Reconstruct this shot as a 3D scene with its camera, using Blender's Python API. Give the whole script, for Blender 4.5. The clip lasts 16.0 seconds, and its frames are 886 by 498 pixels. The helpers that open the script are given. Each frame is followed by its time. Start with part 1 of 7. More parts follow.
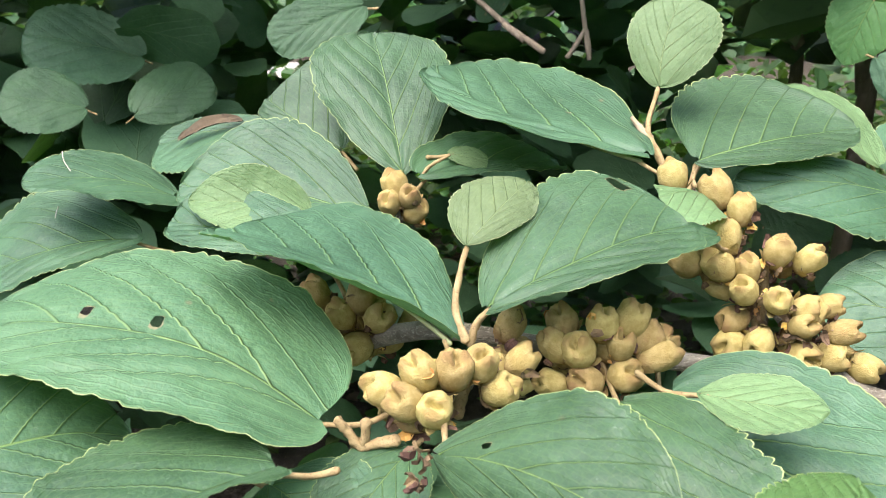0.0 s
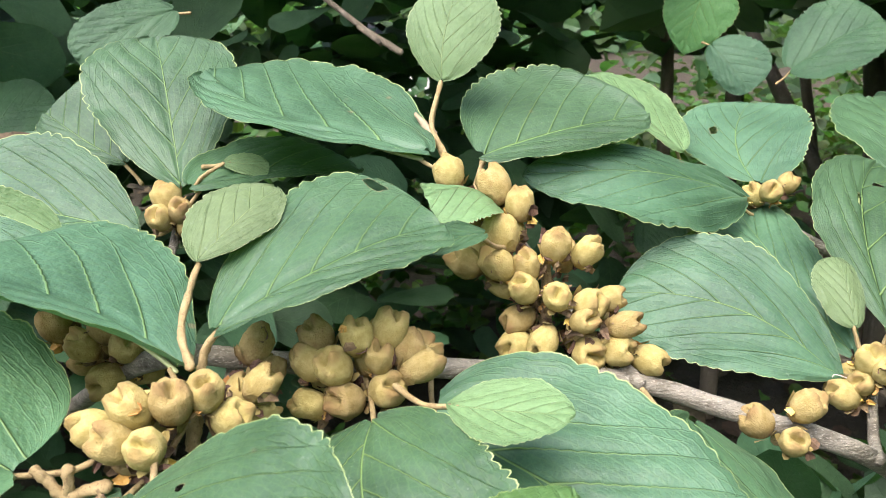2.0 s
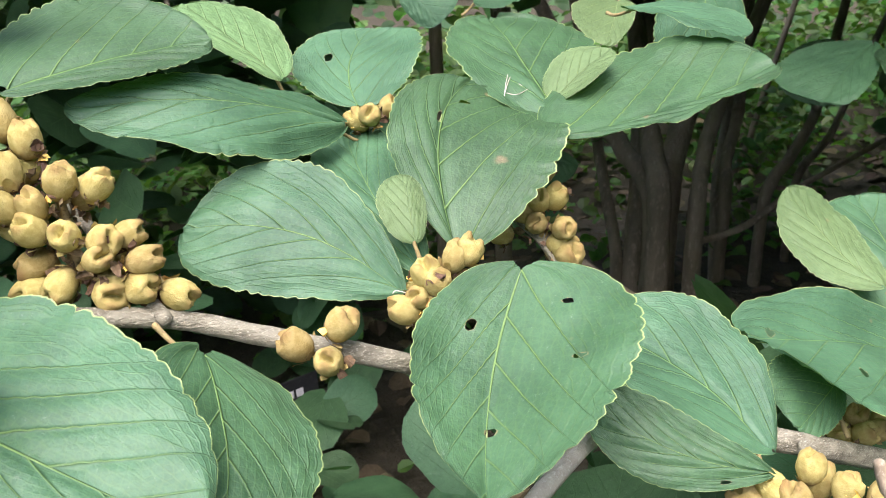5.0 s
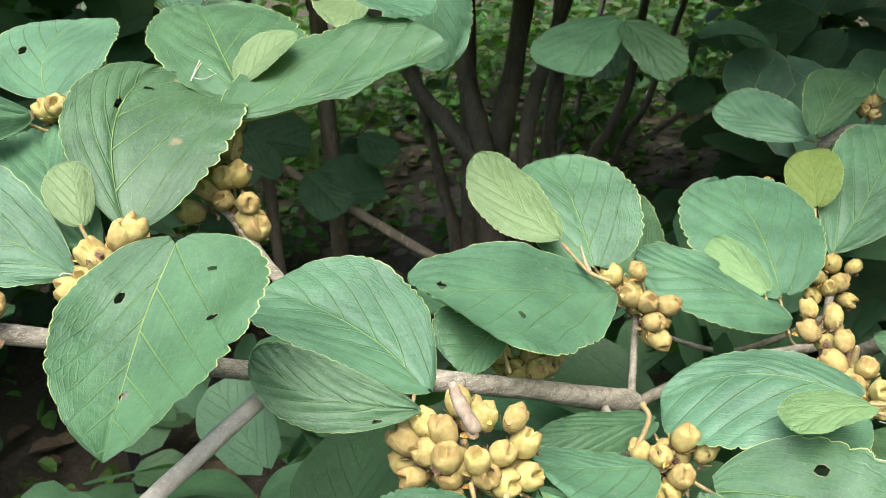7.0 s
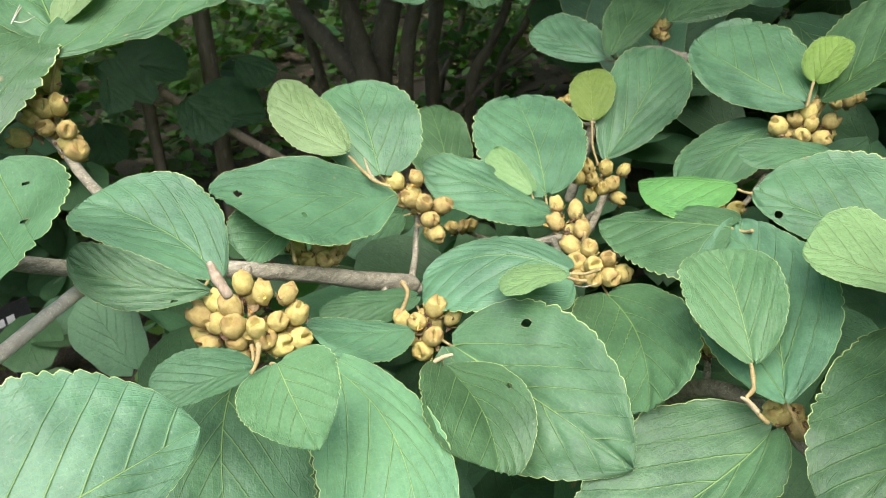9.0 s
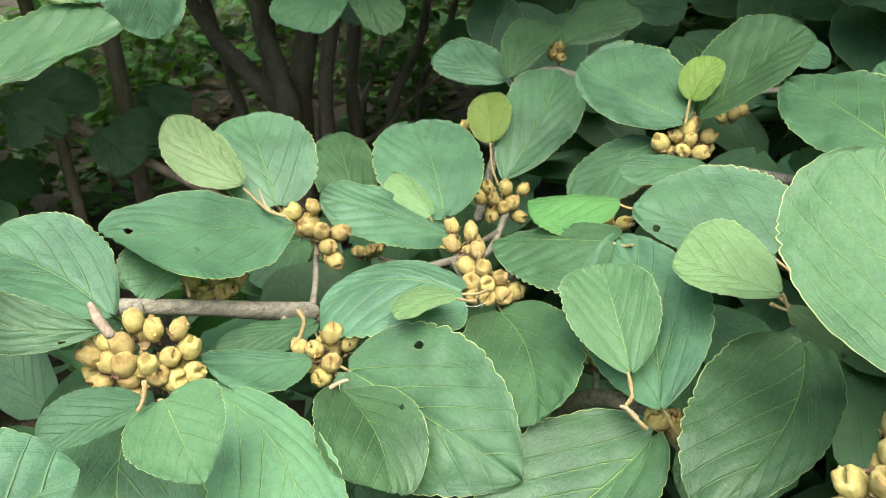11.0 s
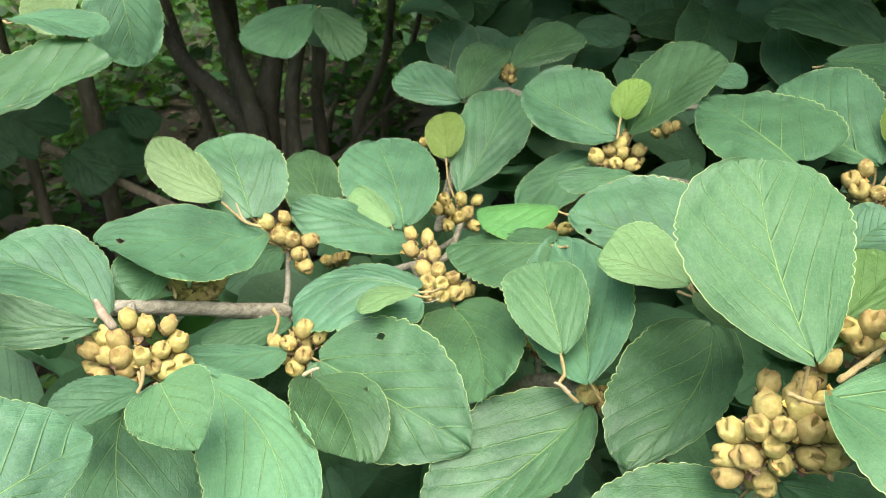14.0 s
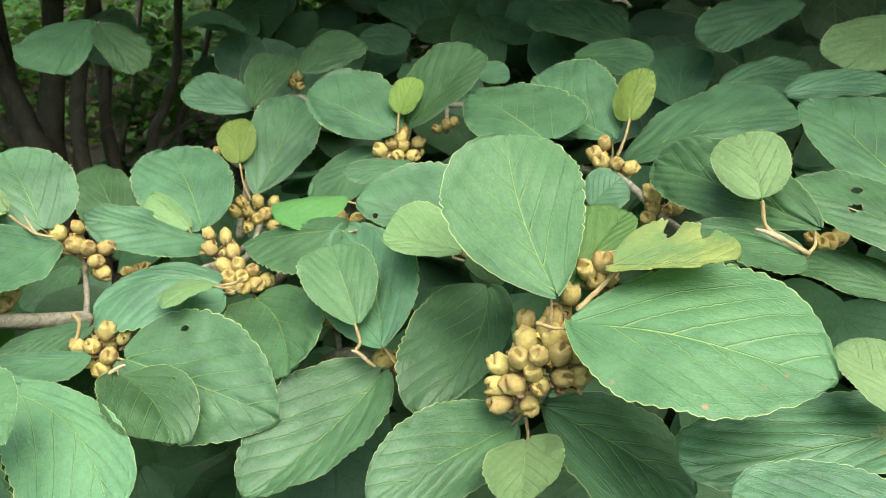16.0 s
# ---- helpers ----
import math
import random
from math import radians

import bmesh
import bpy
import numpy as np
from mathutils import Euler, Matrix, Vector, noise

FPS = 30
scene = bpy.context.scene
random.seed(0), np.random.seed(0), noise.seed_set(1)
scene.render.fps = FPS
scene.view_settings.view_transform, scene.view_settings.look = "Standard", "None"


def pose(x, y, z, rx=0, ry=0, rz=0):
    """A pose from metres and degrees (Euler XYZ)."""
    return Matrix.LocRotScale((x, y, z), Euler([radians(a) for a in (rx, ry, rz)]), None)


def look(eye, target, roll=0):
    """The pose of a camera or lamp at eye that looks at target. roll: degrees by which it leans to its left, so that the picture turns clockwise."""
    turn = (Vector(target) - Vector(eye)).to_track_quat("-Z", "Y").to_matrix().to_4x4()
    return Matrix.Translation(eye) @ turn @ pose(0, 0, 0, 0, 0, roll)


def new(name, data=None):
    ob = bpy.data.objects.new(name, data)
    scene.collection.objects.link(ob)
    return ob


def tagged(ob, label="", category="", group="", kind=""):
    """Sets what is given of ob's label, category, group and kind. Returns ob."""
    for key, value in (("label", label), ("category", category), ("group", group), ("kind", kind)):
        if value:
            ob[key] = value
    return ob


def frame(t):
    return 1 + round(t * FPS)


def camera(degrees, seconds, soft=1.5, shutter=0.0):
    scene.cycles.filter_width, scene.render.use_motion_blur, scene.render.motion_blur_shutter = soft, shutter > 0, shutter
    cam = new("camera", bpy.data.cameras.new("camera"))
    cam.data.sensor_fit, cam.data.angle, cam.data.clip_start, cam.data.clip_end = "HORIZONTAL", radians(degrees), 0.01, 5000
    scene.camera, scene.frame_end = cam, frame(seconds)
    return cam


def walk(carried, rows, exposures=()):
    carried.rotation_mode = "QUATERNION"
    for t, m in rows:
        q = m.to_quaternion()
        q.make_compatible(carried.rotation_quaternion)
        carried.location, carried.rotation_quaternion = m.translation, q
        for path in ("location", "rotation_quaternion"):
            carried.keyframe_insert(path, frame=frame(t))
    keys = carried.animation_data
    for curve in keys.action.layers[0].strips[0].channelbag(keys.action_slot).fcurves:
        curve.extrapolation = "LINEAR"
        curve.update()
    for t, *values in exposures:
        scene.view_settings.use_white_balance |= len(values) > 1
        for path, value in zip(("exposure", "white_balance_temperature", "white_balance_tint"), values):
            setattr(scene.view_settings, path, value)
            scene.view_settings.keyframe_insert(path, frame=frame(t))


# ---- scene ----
cam = camera(55.3, 16.0, soft=0.85)
cam.data.dof.use_dof = True
cam.data.dof.focus_distance = 0.36
cam.data.dof.aperture_fstop = 38.0
METRES, EYE, TILT, LEAN, TURN = 0.6, 1.2, -20.0, 0.0, 0.0
ROWS = [
    (0.0, 0.0, 0.0, 0.0, 0.0, 0.0, -0.0),
    (0.5, 0.0202, 0.009, 0.014, 0.08, 0.05, 0.1),
    (1.0, 0.0403, 0.0249, 0.0199, -1.02, 0.24, 1.44),
    (1.5, 0.0666, 0.0329, 0.0125, -3.88, 0.38, 2.61),
    (2.0, 0.0958, 0.0321, -0.001, -5.72, 0.18, 3.69),
    (2.5, 0.127, 0.0324, -0.0108, -7.48, -0.29, 4.72),
    (3.0, 0.1469, 0.0308, -0.0194, -8.66, -0.84, 5.51),
    (3.5, 0.1701, 0.0313, -0.0289, -10.15, -1.69, 6.1),
    (4.0, 0.2195, 0.0326, -0.0353, -12.97, -2.69, 6.64),
    (4.5, 0.2476, 0.0289, -0.0376, -14.7, -3.42, 7.3),
    (5.0, 0.2842, 0.0183, -0.0383, -17.0, -3.98, 8.19),
    (5.2, 0.3021, 0.0121, -0.0434, -18.38, -4.3, 8.43),
    (7.3, 0.404, -0.1067, -0.0836, -27.02, -7.26, 11.99),
    (7.5, 0.4052, -0.1349, -0.0837, -27.62, -9.13, 11.87),
    (8.0, 0.4141, -0.2004, -0.0836, -30.55, -11.0, 11.74),
    (8.5, 0.4176, -0.2535, -0.0863, -31.45, -12.4, 12.43),
    (9.0, 0.4277, -0.278, -0.0868, -32.65, -13.21, 12.56),
    (9.5, 0.4451, -0.2996, -0.0848, -34.4, -13.95, 12.67),
    (9.7, 0.4486, -0.3036, -0.0845, -35.3, -13.98, 12.76),
    (11.8, 0.4629, -0.3341, -0.0811, -37.74, -12.66, 14.45),
    (12.0, 0.4678, -0.3384, -0.0793, -37.63, -12.92, 14.45),
    (12.5, 0.4769, -0.3469, -0.0853, -37.37, -12.76, 14.53),
    (13.0, 0.4804, -0.357, -0.1059, -37.41, -12.61, 14.56),
    (13.5, 0.4435, -0.3899, -0.0836, -37.36, -12.35, 14.7),
    (14.0, 0.3941, -0.4223, -0.0777, -39.96, -12.6, 14.65),
    (14.5, 0.3675, -0.4416, -0.0893, -45.68, -13.95, 14.06),
    (15.0, 0.3545, -0.4778, -0.1012, -50.3, -14.78, 14.99),
    (15.5, 0.3427, -0.5033, -0.105, -52.26, -15.08, 16.24),
    (16.0, 0.3439, -0.5008, -0.1006, -53.79, -15.33, 16.47),
]
walk(cam, [(t, pose(0, 0, EYE, TILT, LEAN, TURN) @ pose(METRES * x, METRES * y, METRES * z, 90 + pitch, roll, yaw)) for t, x, y, z, yaw, pitch, roll in ROWS],
     [(0.0, 1.72, 6200, 26), (3.0, 1.68, 6200, 24), (5.0, 1.67, 6200, 22), (7.5, 1.74, 6250, 17), (9.0, 1.70, 6350, 15), (12.0, 1.74, 6400, 12), (15.0, 1.80, 6500, 11), (16.0, 1.64, 6550, 9)])

# ---------------------------------------------------------------- daylight
world = bpy.data.worlds.new("overcast_sky")
scene.world = world
world.use_nodes = True
wn = world.node_tree
wn.nodes.clear()
w_out = wn.nodes.new("ShaderNodeOutputWorld")
w_bg = wn.nodes.new("ShaderNodeBackground")
w_sky = wn.nodes.new("ShaderNodeTexSky")
w_sky.sky_type = "NISHITA"
w_sky.sun_disc = False
w_sky.sun_elevation = radians(66)
w_sky.sun_rotation = radians(200)
w_sky.dust_density = 4.0
w_sky.air_density = 1.2
w_bg.inputs["Strength"].default_value = 0.145
wn.links.new(w_sky.outputs["Color"], w_bg.inputs["Color"])
wn.links.new(w_bg.outputs["Background"], w_out.inputs["Surface"])

sun_data = bpy.data.lights.new("sun", "SUN")
sun_data.energy = 1.9
sun_data.angle = radians(58)
sun_data.color = (1.0, 0.97, 0.92)
sun = new("sun", sun_data)
sun.matrix_world = look((-0.7, -1.0, 4.4), (0.4, 0.1, 0.95))

# ---------------------------------------------------------------- materials
def material(name):
    m = bpy.data.materials.new(name)
    m.use_nodes = True
    m.node_tree.nodes.clear()
    return m, m.node_tree


def add(nt, kind, **settings):
    n = nt.nodes.new(kind)
    for key, value in settings.items():
        if key == "op":
            n.operation = value
        elif key == "blend":
            n.blend_type = value
        elif key == "data":
            n.data_type = value
    return n


def calc(nt, op, a, b=None, clamp=False):
    n = add(nt, "ShaderNodeMath", op=op)
    n.use_clamp = clamp
    for i, v in enumerate((a, b)):
        if v is None:
            continue
        if isinstance(v, (int, float)):
            n.inputs[i].default_value = v
        else:
            nt.links.new(v, n.inputs[i])
    return n.outputs[0]


def ramp(nt, v, lo, hi):
    n = add(nt, "ShaderNodeMapRange")
    n.interpolation_type = "SMOOTHSTEP"
    nt.links.new(v, n.inputs["Value"])
    n.inputs["From Min"].default_value = lo
    n.inputs["From Max"].default_value = hi
    return n.outputs["Result"]


def mix(nt, fac, a, b, blend="MIX"):
    n = add(nt, "ShaderNodeMix", data="RGBA", blend=blend)
    for sock, v in ((n.inputs["Factor"], fac), (n.inputs["A"], a), (n.inputs["B"], b)):
        if isinstance(v, (int, float)):
            sock.default_value = v
        elif isinstance(v, tuple):
            sock.default_value = (*v, 1.0)
        else:
            nt.links.new(v, sock)
    return n.outputs["Result"]


def noise_at(nt, coord, scale, detail=3.0, rough=0.55):
    n = add(nt, "ShaderNodeTexNoise")
    n.inputs["Scale"].default_value = scale
    n.inputs["Detail"].default_value = detail
    n.inputs["Roughness"].default_value = rough
    nt.links.new(coord, n.inputs["Vector"])
    return n.outputs["Fac"]


def leaf_material(name, body, deep, vein, rim, rough=0.55, glow=0.20, pairs=5.0, spots=0.5, relief=1.2, groove_shade=0.16):
    """A leaf blade: side veins from the midrib, a fine net between them, a pale margin, small blemishes."""
    m, nt = material(name)
    out = add(nt, "ShaderNodeOutputMaterial")
    uv = add(nt, "ShaderNodeUVMap")
    sep = add(nt, "ShaderNodeSeparateXYZ")
    nt.links.new(uv.outputs["UV"], sep.inputs[0])
    tex = add(nt, "ShaderNodeTexCoord")
    obj = tex.outputs["Object"]
    info = add(nt, "ShaderNodeObjectInfo")
    u, v = sep.outputs["X"], sep.outputs["Y"]
    side = calc(nt, "ABSOLUTE", calc(nt, "SUBTRACT", calc(nt, "MULTIPLY", v, 2.0), 1.0))
    phase = calc(nt, "MULTIPLY", u, pairs)
    phase = calc(nt, "ADD", phase, calc(nt, "MULTIPLY", calc(nt, "LESS_THAN", v, 0.5), 0.3))
    wob = calc(nt, "MULTIPLY", calc(nt, "SUBTRACT", noise_at(nt, obj, 50.0), 0.5), 0.06)
    phase = calc(nt, "ADD", phase, wob)
    near = calc(nt, "ABSOLUTE", calc(nt, "SUBTRACT", calc(nt, "FRACT", calc(nt, "ADD", phase, 40.5)), 0.5))
    thin = calc(nt, "SUBTRACT", 1.25, side)
    lateral = calc(nt, "SUBTRACT", 1.0, ramp(nt, calc(nt, "DIVIDE", near, thin), 0.008, 0.036))
    groove = calc(nt, "SUBTRACT", 1.0, ramp(nt, calc(nt, "DIVIDE", near, thin), 0.0, 0.09))
    lateral = calc(nt, "MULTIPLY", lateral, calc(nt, "SUBTRACT", 1.0, ramp(nt, side, 0.4, 1.0)))
    lateral = calc(nt, "MULTIPLY", lateral, calc(nt, "SUBTRACT", 1.0, calc(nt, "MULTIPLY", ramp(nt, u, 0.1, 0.9), 0.5)))
    at_rib = ramp(nt, u, -0.20, -0.02)
    lateral = calc(nt, "MULTIPLY", lateral, at_rib)
    groove = calc(nt, "MULTIPLY", groove, at_rib)
    mid_w = calc(nt, "ADD", 0.003, calc(nt, "MULTIPLY", calc(nt, "SUBTRACT", 1.0, u), 0.010))
    mid = calc(nt, "SUBTRACT", 1.0, ramp(nt, calc(nt, "DIVIDE", side, mid_w), 0.5, 1.6))
    margin = ramp(nt, side, 0.984, 0.996)
    # the fine net between the veins
    vor = add(nt, "ShaderNodeTexVoronoi")
    vor.feature = "DISTANCE_TO_EDGE"
    vor.inputs["Scale"].default_value = 420.0
    nt.links.new(obj, vor.inputs["Vector"])
    net = ramp(nt, vor.outputs["Distance"], 0.0, 0.16)
    # ladder veins between the side veins
    rungs = calc(nt, "ADD", calc(nt, "MULTIPLY", side, 12.0), calc(nt, "MULTIPLY", noise_at(nt, obj, 90.0, 2.0), 1.3))
    rungs = calc(nt, "ADD", rungs, calc(nt, "MULTIPLY", calc(nt, "FLOOR", phase), 0.37))
    rung = calc(nt, "ABSOLUTE", calc(nt, "SUBTRACT", calc(nt, "FRACT", calc(nt, "ADD", rungs, 20.0)), 0.5))
    rung = calc(nt, "SUBTRACT", 1.0, ramp(nt, rung, 0.03, 0.16))
    # forked veins that leave the side veins and run out to the margin
    fork = calc(nt, "SUBTRACT", calc(nt, "MULTIPLY", side, 3.6), calc(nt, "MULTIPLY", calc(nt, "FRACT", calc(nt, "ADD", phase, 40.0)), 1.5))
    fork = calc(nt, "ADD", fork, calc(nt, "MULTIPLY", noise_at(nt, obj, 70.0, 2.0), 0.8))
    fork = calc(nt, "ABSOLUTE", calc(nt, "SUBTRACT", calc(nt, "FRACT", calc(nt, "ADD", fork, 20.0)), 0.5))
    fork = calc(nt, "MULTIPLY", calc(nt, "SUBTRACT", 1.0, ramp(nt, fork, 0.02, 0.07)), ramp(nt, side, 0.35, 0.6))
    fork = calc(nt, "MULTIPLY", fork, ramp(nt, noise_at(nt, obj, 60.0, 1.0), 0.42, 0.58))
    outer = ramp(nt, side, 0.4, 0.85)
    big = noise_at(nt, obj, 28.0, 4.0)
    fine = noise_at(nt, obj, 900.0, 2.0)
    col = mix(nt, ramp(nt, big, 0.32, 0.72), body, deep)
    hsv = add(nt, "ShaderNodeHueSaturation")
    nt.links.new(col, hsv.inputs["Color"])
    geo = add(nt, "ShaderNodeNewGeometry")
    rnd = calc(nt, "FRACT", calc(nt, "ADD", info.outputs["Random"], geo.outputs["Random Per Island"]))
    nt.links.new(calc(nt, "ADD", 0.479, calc(nt, "MULTIPLY", rnd, 0.038)), hsv.inputs["Hue"])
    nt.links.new(calc(nt, "ADD", 0.76, calc(nt, "MULTIPLY", rnd, 0.48)), hsv.inputs["Value"])
    col = hsv.outputs["Color"]
    # a paler and darker grain, drawn out across the side veins
    grain = ramp(nt, noise_at(nt, obj, 310.0, 4.0, 0.7), 0.38, 0.62)
    col = mix(nt, 1.0, col, mix(nt, grain, (0.93, 0.93, 0.92), (1.06, 1.05, 1.06)), "MULTIPLY")
    # shade of the grooves beside the side veins, put into the colour
    dip = calc(nt, "MULTIPLY", calc(nt, "SUBTRACT", groove, lateral), calc(nt, "SUBTRACT", 1.0, ramp(nt, side, 0.6, 1.0)))
    col = mix(nt, calc(nt, "MULTIPLY", dip, groove_shade), col, deep)
    col = mix(nt, calc(nt, "MULTIPLY", calc(nt, "SUBTRACT", 1.0, net), 0.08), col, vein)
    col = mix(nt, calc(nt, "MULTIPLY", rung, 0.07), col, vein)
    col = mix(nt, calc(nt, "MULTIPLY", fork, 0.16), col, vein)
    col = mix(nt, calc(nt, "MULTIPLY", lateral, 0.80), col, vein)
    col = mix(nt, calc(nt, "MULTIPLY", mid, 0.9), col, vein)
    col = mix(nt, margin, col, rim)
    # dry brown edges of eaten holes
    scar = add(nt, "ShaderNodeAttribute")
    scar.attribute_name = "scar"
    scarred = ramp(nt, calc(nt, "ADD", scar.outputs["Fac"], calc(nt, "MULTIPLY", noise_at(nt, obj, 500.0), 0.4)), 0.75, 1.05)
    col = mix(nt, calc(nt, "MULTIPLY", scarred, 0.7), col, (0.27, 0.21, 0.10))
    # brown flecks, pale dust
    flecks = add(nt, "ShaderNodeTexVoronoi")
    flecks.inputs["Scale"].default_value = 55.0
    nt.links.new(obj, flecks.inputs["Vector"])
    keep = ramp(nt, noise_at(nt, obj, 33.0, 1.0), 0.58, 0.66)
    fleck = calc(nt, "MULTIPLY", calc(nt, "SUBTRACT", 1.0, ramp(nt, flecks.outputs["Distance"], 0.05, 0.11)), keep)
    col = mix(nt, calc(nt, "MULTIPLY", fleck, spots), col, (0.30, 0.20, 0.11))
    blots = add(nt, "ShaderNodeTexVoronoi")
    blots.inputs["Scale"].default_value = 24.0
    nt.links.new(obj, blots.inputs["Vector"])
    ragged = calc(nt, "ADD", blots.outputs["Distance"], calc(nt, "MULTIPLY", noise_at(nt, obj, 330.0, 3.0), 0.12))
    rare = ramp(nt, noise_at(nt, obj, 17.0, 1.0), 0.51, 0.57)
    blot = calc(nt, "MULTIPLY", calc(nt, "SUBTRACT", 1.0, ramp(nt, ragged, 0.10, 0.17)), rare)
    col = mix(nt, calc(nt, "MULTIPLY", blot, spots), col, (0.40, 0.25, 0.16))
    dust = ramp(nt, noise_at(nt, obj, 420.0, 3.0, 0.7), 0.62, 0.74)
    col = mix(nt, calc(nt, "MULTIPLY", dust, 0.17), col, (0.42, 0.48, 0.42))
    # soft swellings between the veins
    puff = noise_at(nt, obj, 240.0, 2.5, 0.6)
    rugose = calc(nt, "ADD", 0.35, ramp(nt, noise_at(nt, obj, 22.0, 2.0), 0.35, 0.65))
    height = calc(nt, "ADD", calc(nt, "MULTIPLY", net, 0.05), calc(nt, "MULTIPLY", fine, 0.25))
    height = calc(nt, "SUBTRACT", height, calc(nt, "MULTIPLY", calc(nt, "MAXIMUM", lateral, mid), 1.3))
    height = calc(nt, "SUBTRACT", height, calc(nt, "MULTIPLY", rung, calc(nt, "ADD", 0.07, calc(nt, "MULTIPLY", outer, 0.16))))
    height = calc(nt, "SUBTRACT", height, calc(nt, "MULTIPLY", fork, 0.35))
    height = calc(nt, "SUBTRACT", height, calc(nt, "MULTIPLY", groove, 0.4))
    height = calc(nt, "ADD", height, calc(nt, "MULTIPLY", calc(nt, "MULTIPLY", puff, rugose), 1.7 * relief))
    bump = add(nt, "ShaderNodeBump")
    bump.inputs["Strength"].default_value = 0.85
    bump.inputs["Distance"].default_value = 0.0006
    nt.links.new(height, bump.inputs["Height"])
    pr = add(nt, "ShaderNodeBsdfPrincipled")
    nt.links.new(col, pr.inputs["Base Color"])
    pr.inputs["Specular IOR Level"].default_value = 0.40
    nt.links.new(bump.outputs["Normal"], pr.inputs["Normal"])
    nt.links.new(calc(nt, "ADD", rough - 0.06, calc(nt, "MULTIPLY", big, 0.16)), pr.inputs["Roughness"])
    tl = add(nt, "ShaderNodeBsdfTranslucent")
    nt.links.new(mix(nt, 1.0, col, (0.95, 1.25, 0.35), "MULTIPLY"), tl.inputs["Color"])
    ms = add(nt, "ShaderNodeMixShader")
    ms.inputs["Fac"].default_value = glow
    nt.links.new(pr.outputs["BSDF"], ms.inputs[1])
    nt.links.new(tl.outputs["BSDF"], ms.inputs[2])
    nt.links.new(ms.outputs["Shader"], out.inputs["Surface"])
    return m


def surface(name, colours, scale, rough, bump=0.0, bump_scale=None, dist=0.001, spread=0.0, metal=0.0, stretch=None, glow=0.0):
    """A plain surface: three colours mixed by noise at two scales, with fine relief."""
    m, nt = material(name)
    out = add(nt, "ShaderNodeOutputMaterial")
    tex = add(nt, "ShaderNodeTexCoord")
    coord = tex.outputs["Object"]
    if stretch:
        mp = add(nt, "ShaderNodeMapping")
        mp.inputs["Scale"].default_value = stretch
        nt.links.new(coord, mp.inputs["Vector"])
        coord = mp.outputs["Vector"]
    a = noise_at(nt, coord, scale, 5.0, 0.6)
    b = noise_at(nt, coord, scale * 6.3, 4.0, 0.6)
    col = mix(nt, ramp(nt, a, 0.35, 0.68), colours[0], colours[1])
    col = mix(nt, ramp(nt, b, 0.52, 0.74), col, colours[2])
    if spread:
        info = add(nt, "ShaderNodeObjectInfo")
        geo = add(nt, "ShaderNodeNewGeometry")
        rnd = calc(nt, "FRACT", calc(nt, "ADD", info.outputs["Random"], geo.outputs["Random Per Island"]))
        hsv = add(nt, "ShaderNodeHueSaturation")
        nt.links.new(col, hsv.inputs["Color"])
        nt.links.new(calc(nt, "ADD", 1.0 - spread / 2, calc(nt, "MULTIPLY", rnd, spread)), hsv.inputs["Value"])
        nt.links.new(calc(nt, "ADD", 0.5 - spread * 0.04, calc(nt, "MULTIPLY", rnd, spread * 0.08)), hsv.inputs["Hue"])
        col = hsv.outputs["Color"]
    pr = add(nt, "ShaderNodeBsdfPrincipled")
    pr.inputs["Roughness"].default_value = rough
    pr.inputs["Metallic"].default_value = metal
    nt.links.new(col, pr.inputs["Base Color"])
    if bump:
        bp = add(nt, "ShaderNodeBump")
        bp.inputs["Strength"].default_value = bump
        bp.inputs["Distance"].default_value = dist
        nt.links.new(noise_at(nt, coord, bump_scale or scale * 4, 4.0, 0.65), bp.inputs["Height"])
        nt.links.new(bp.outputs["Normal"], pr.inputs["Normal"])
    shader = pr.outputs["BSDF"]
    if glow:
        tl = add(nt, "ShaderNodeBsdfTranslucent")
        nt.links.new(mix(nt, 1.0, col, (1.1, 1.3, 0.5), "MULTIPLY"), tl.inputs["Color"])
        ms = add(nt, "ShaderNodeMixShader")
        ms.inputs["Fac"].default_value = glow
        nt.links.new(shader, ms.inputs[1])
        nt.links.new(tl.outputs["BSDF"], ms.inputs[2])
        shader = ms.outputs["Shader"]
    nt.links.new(shader, out.inputs["Surface"])
    return m


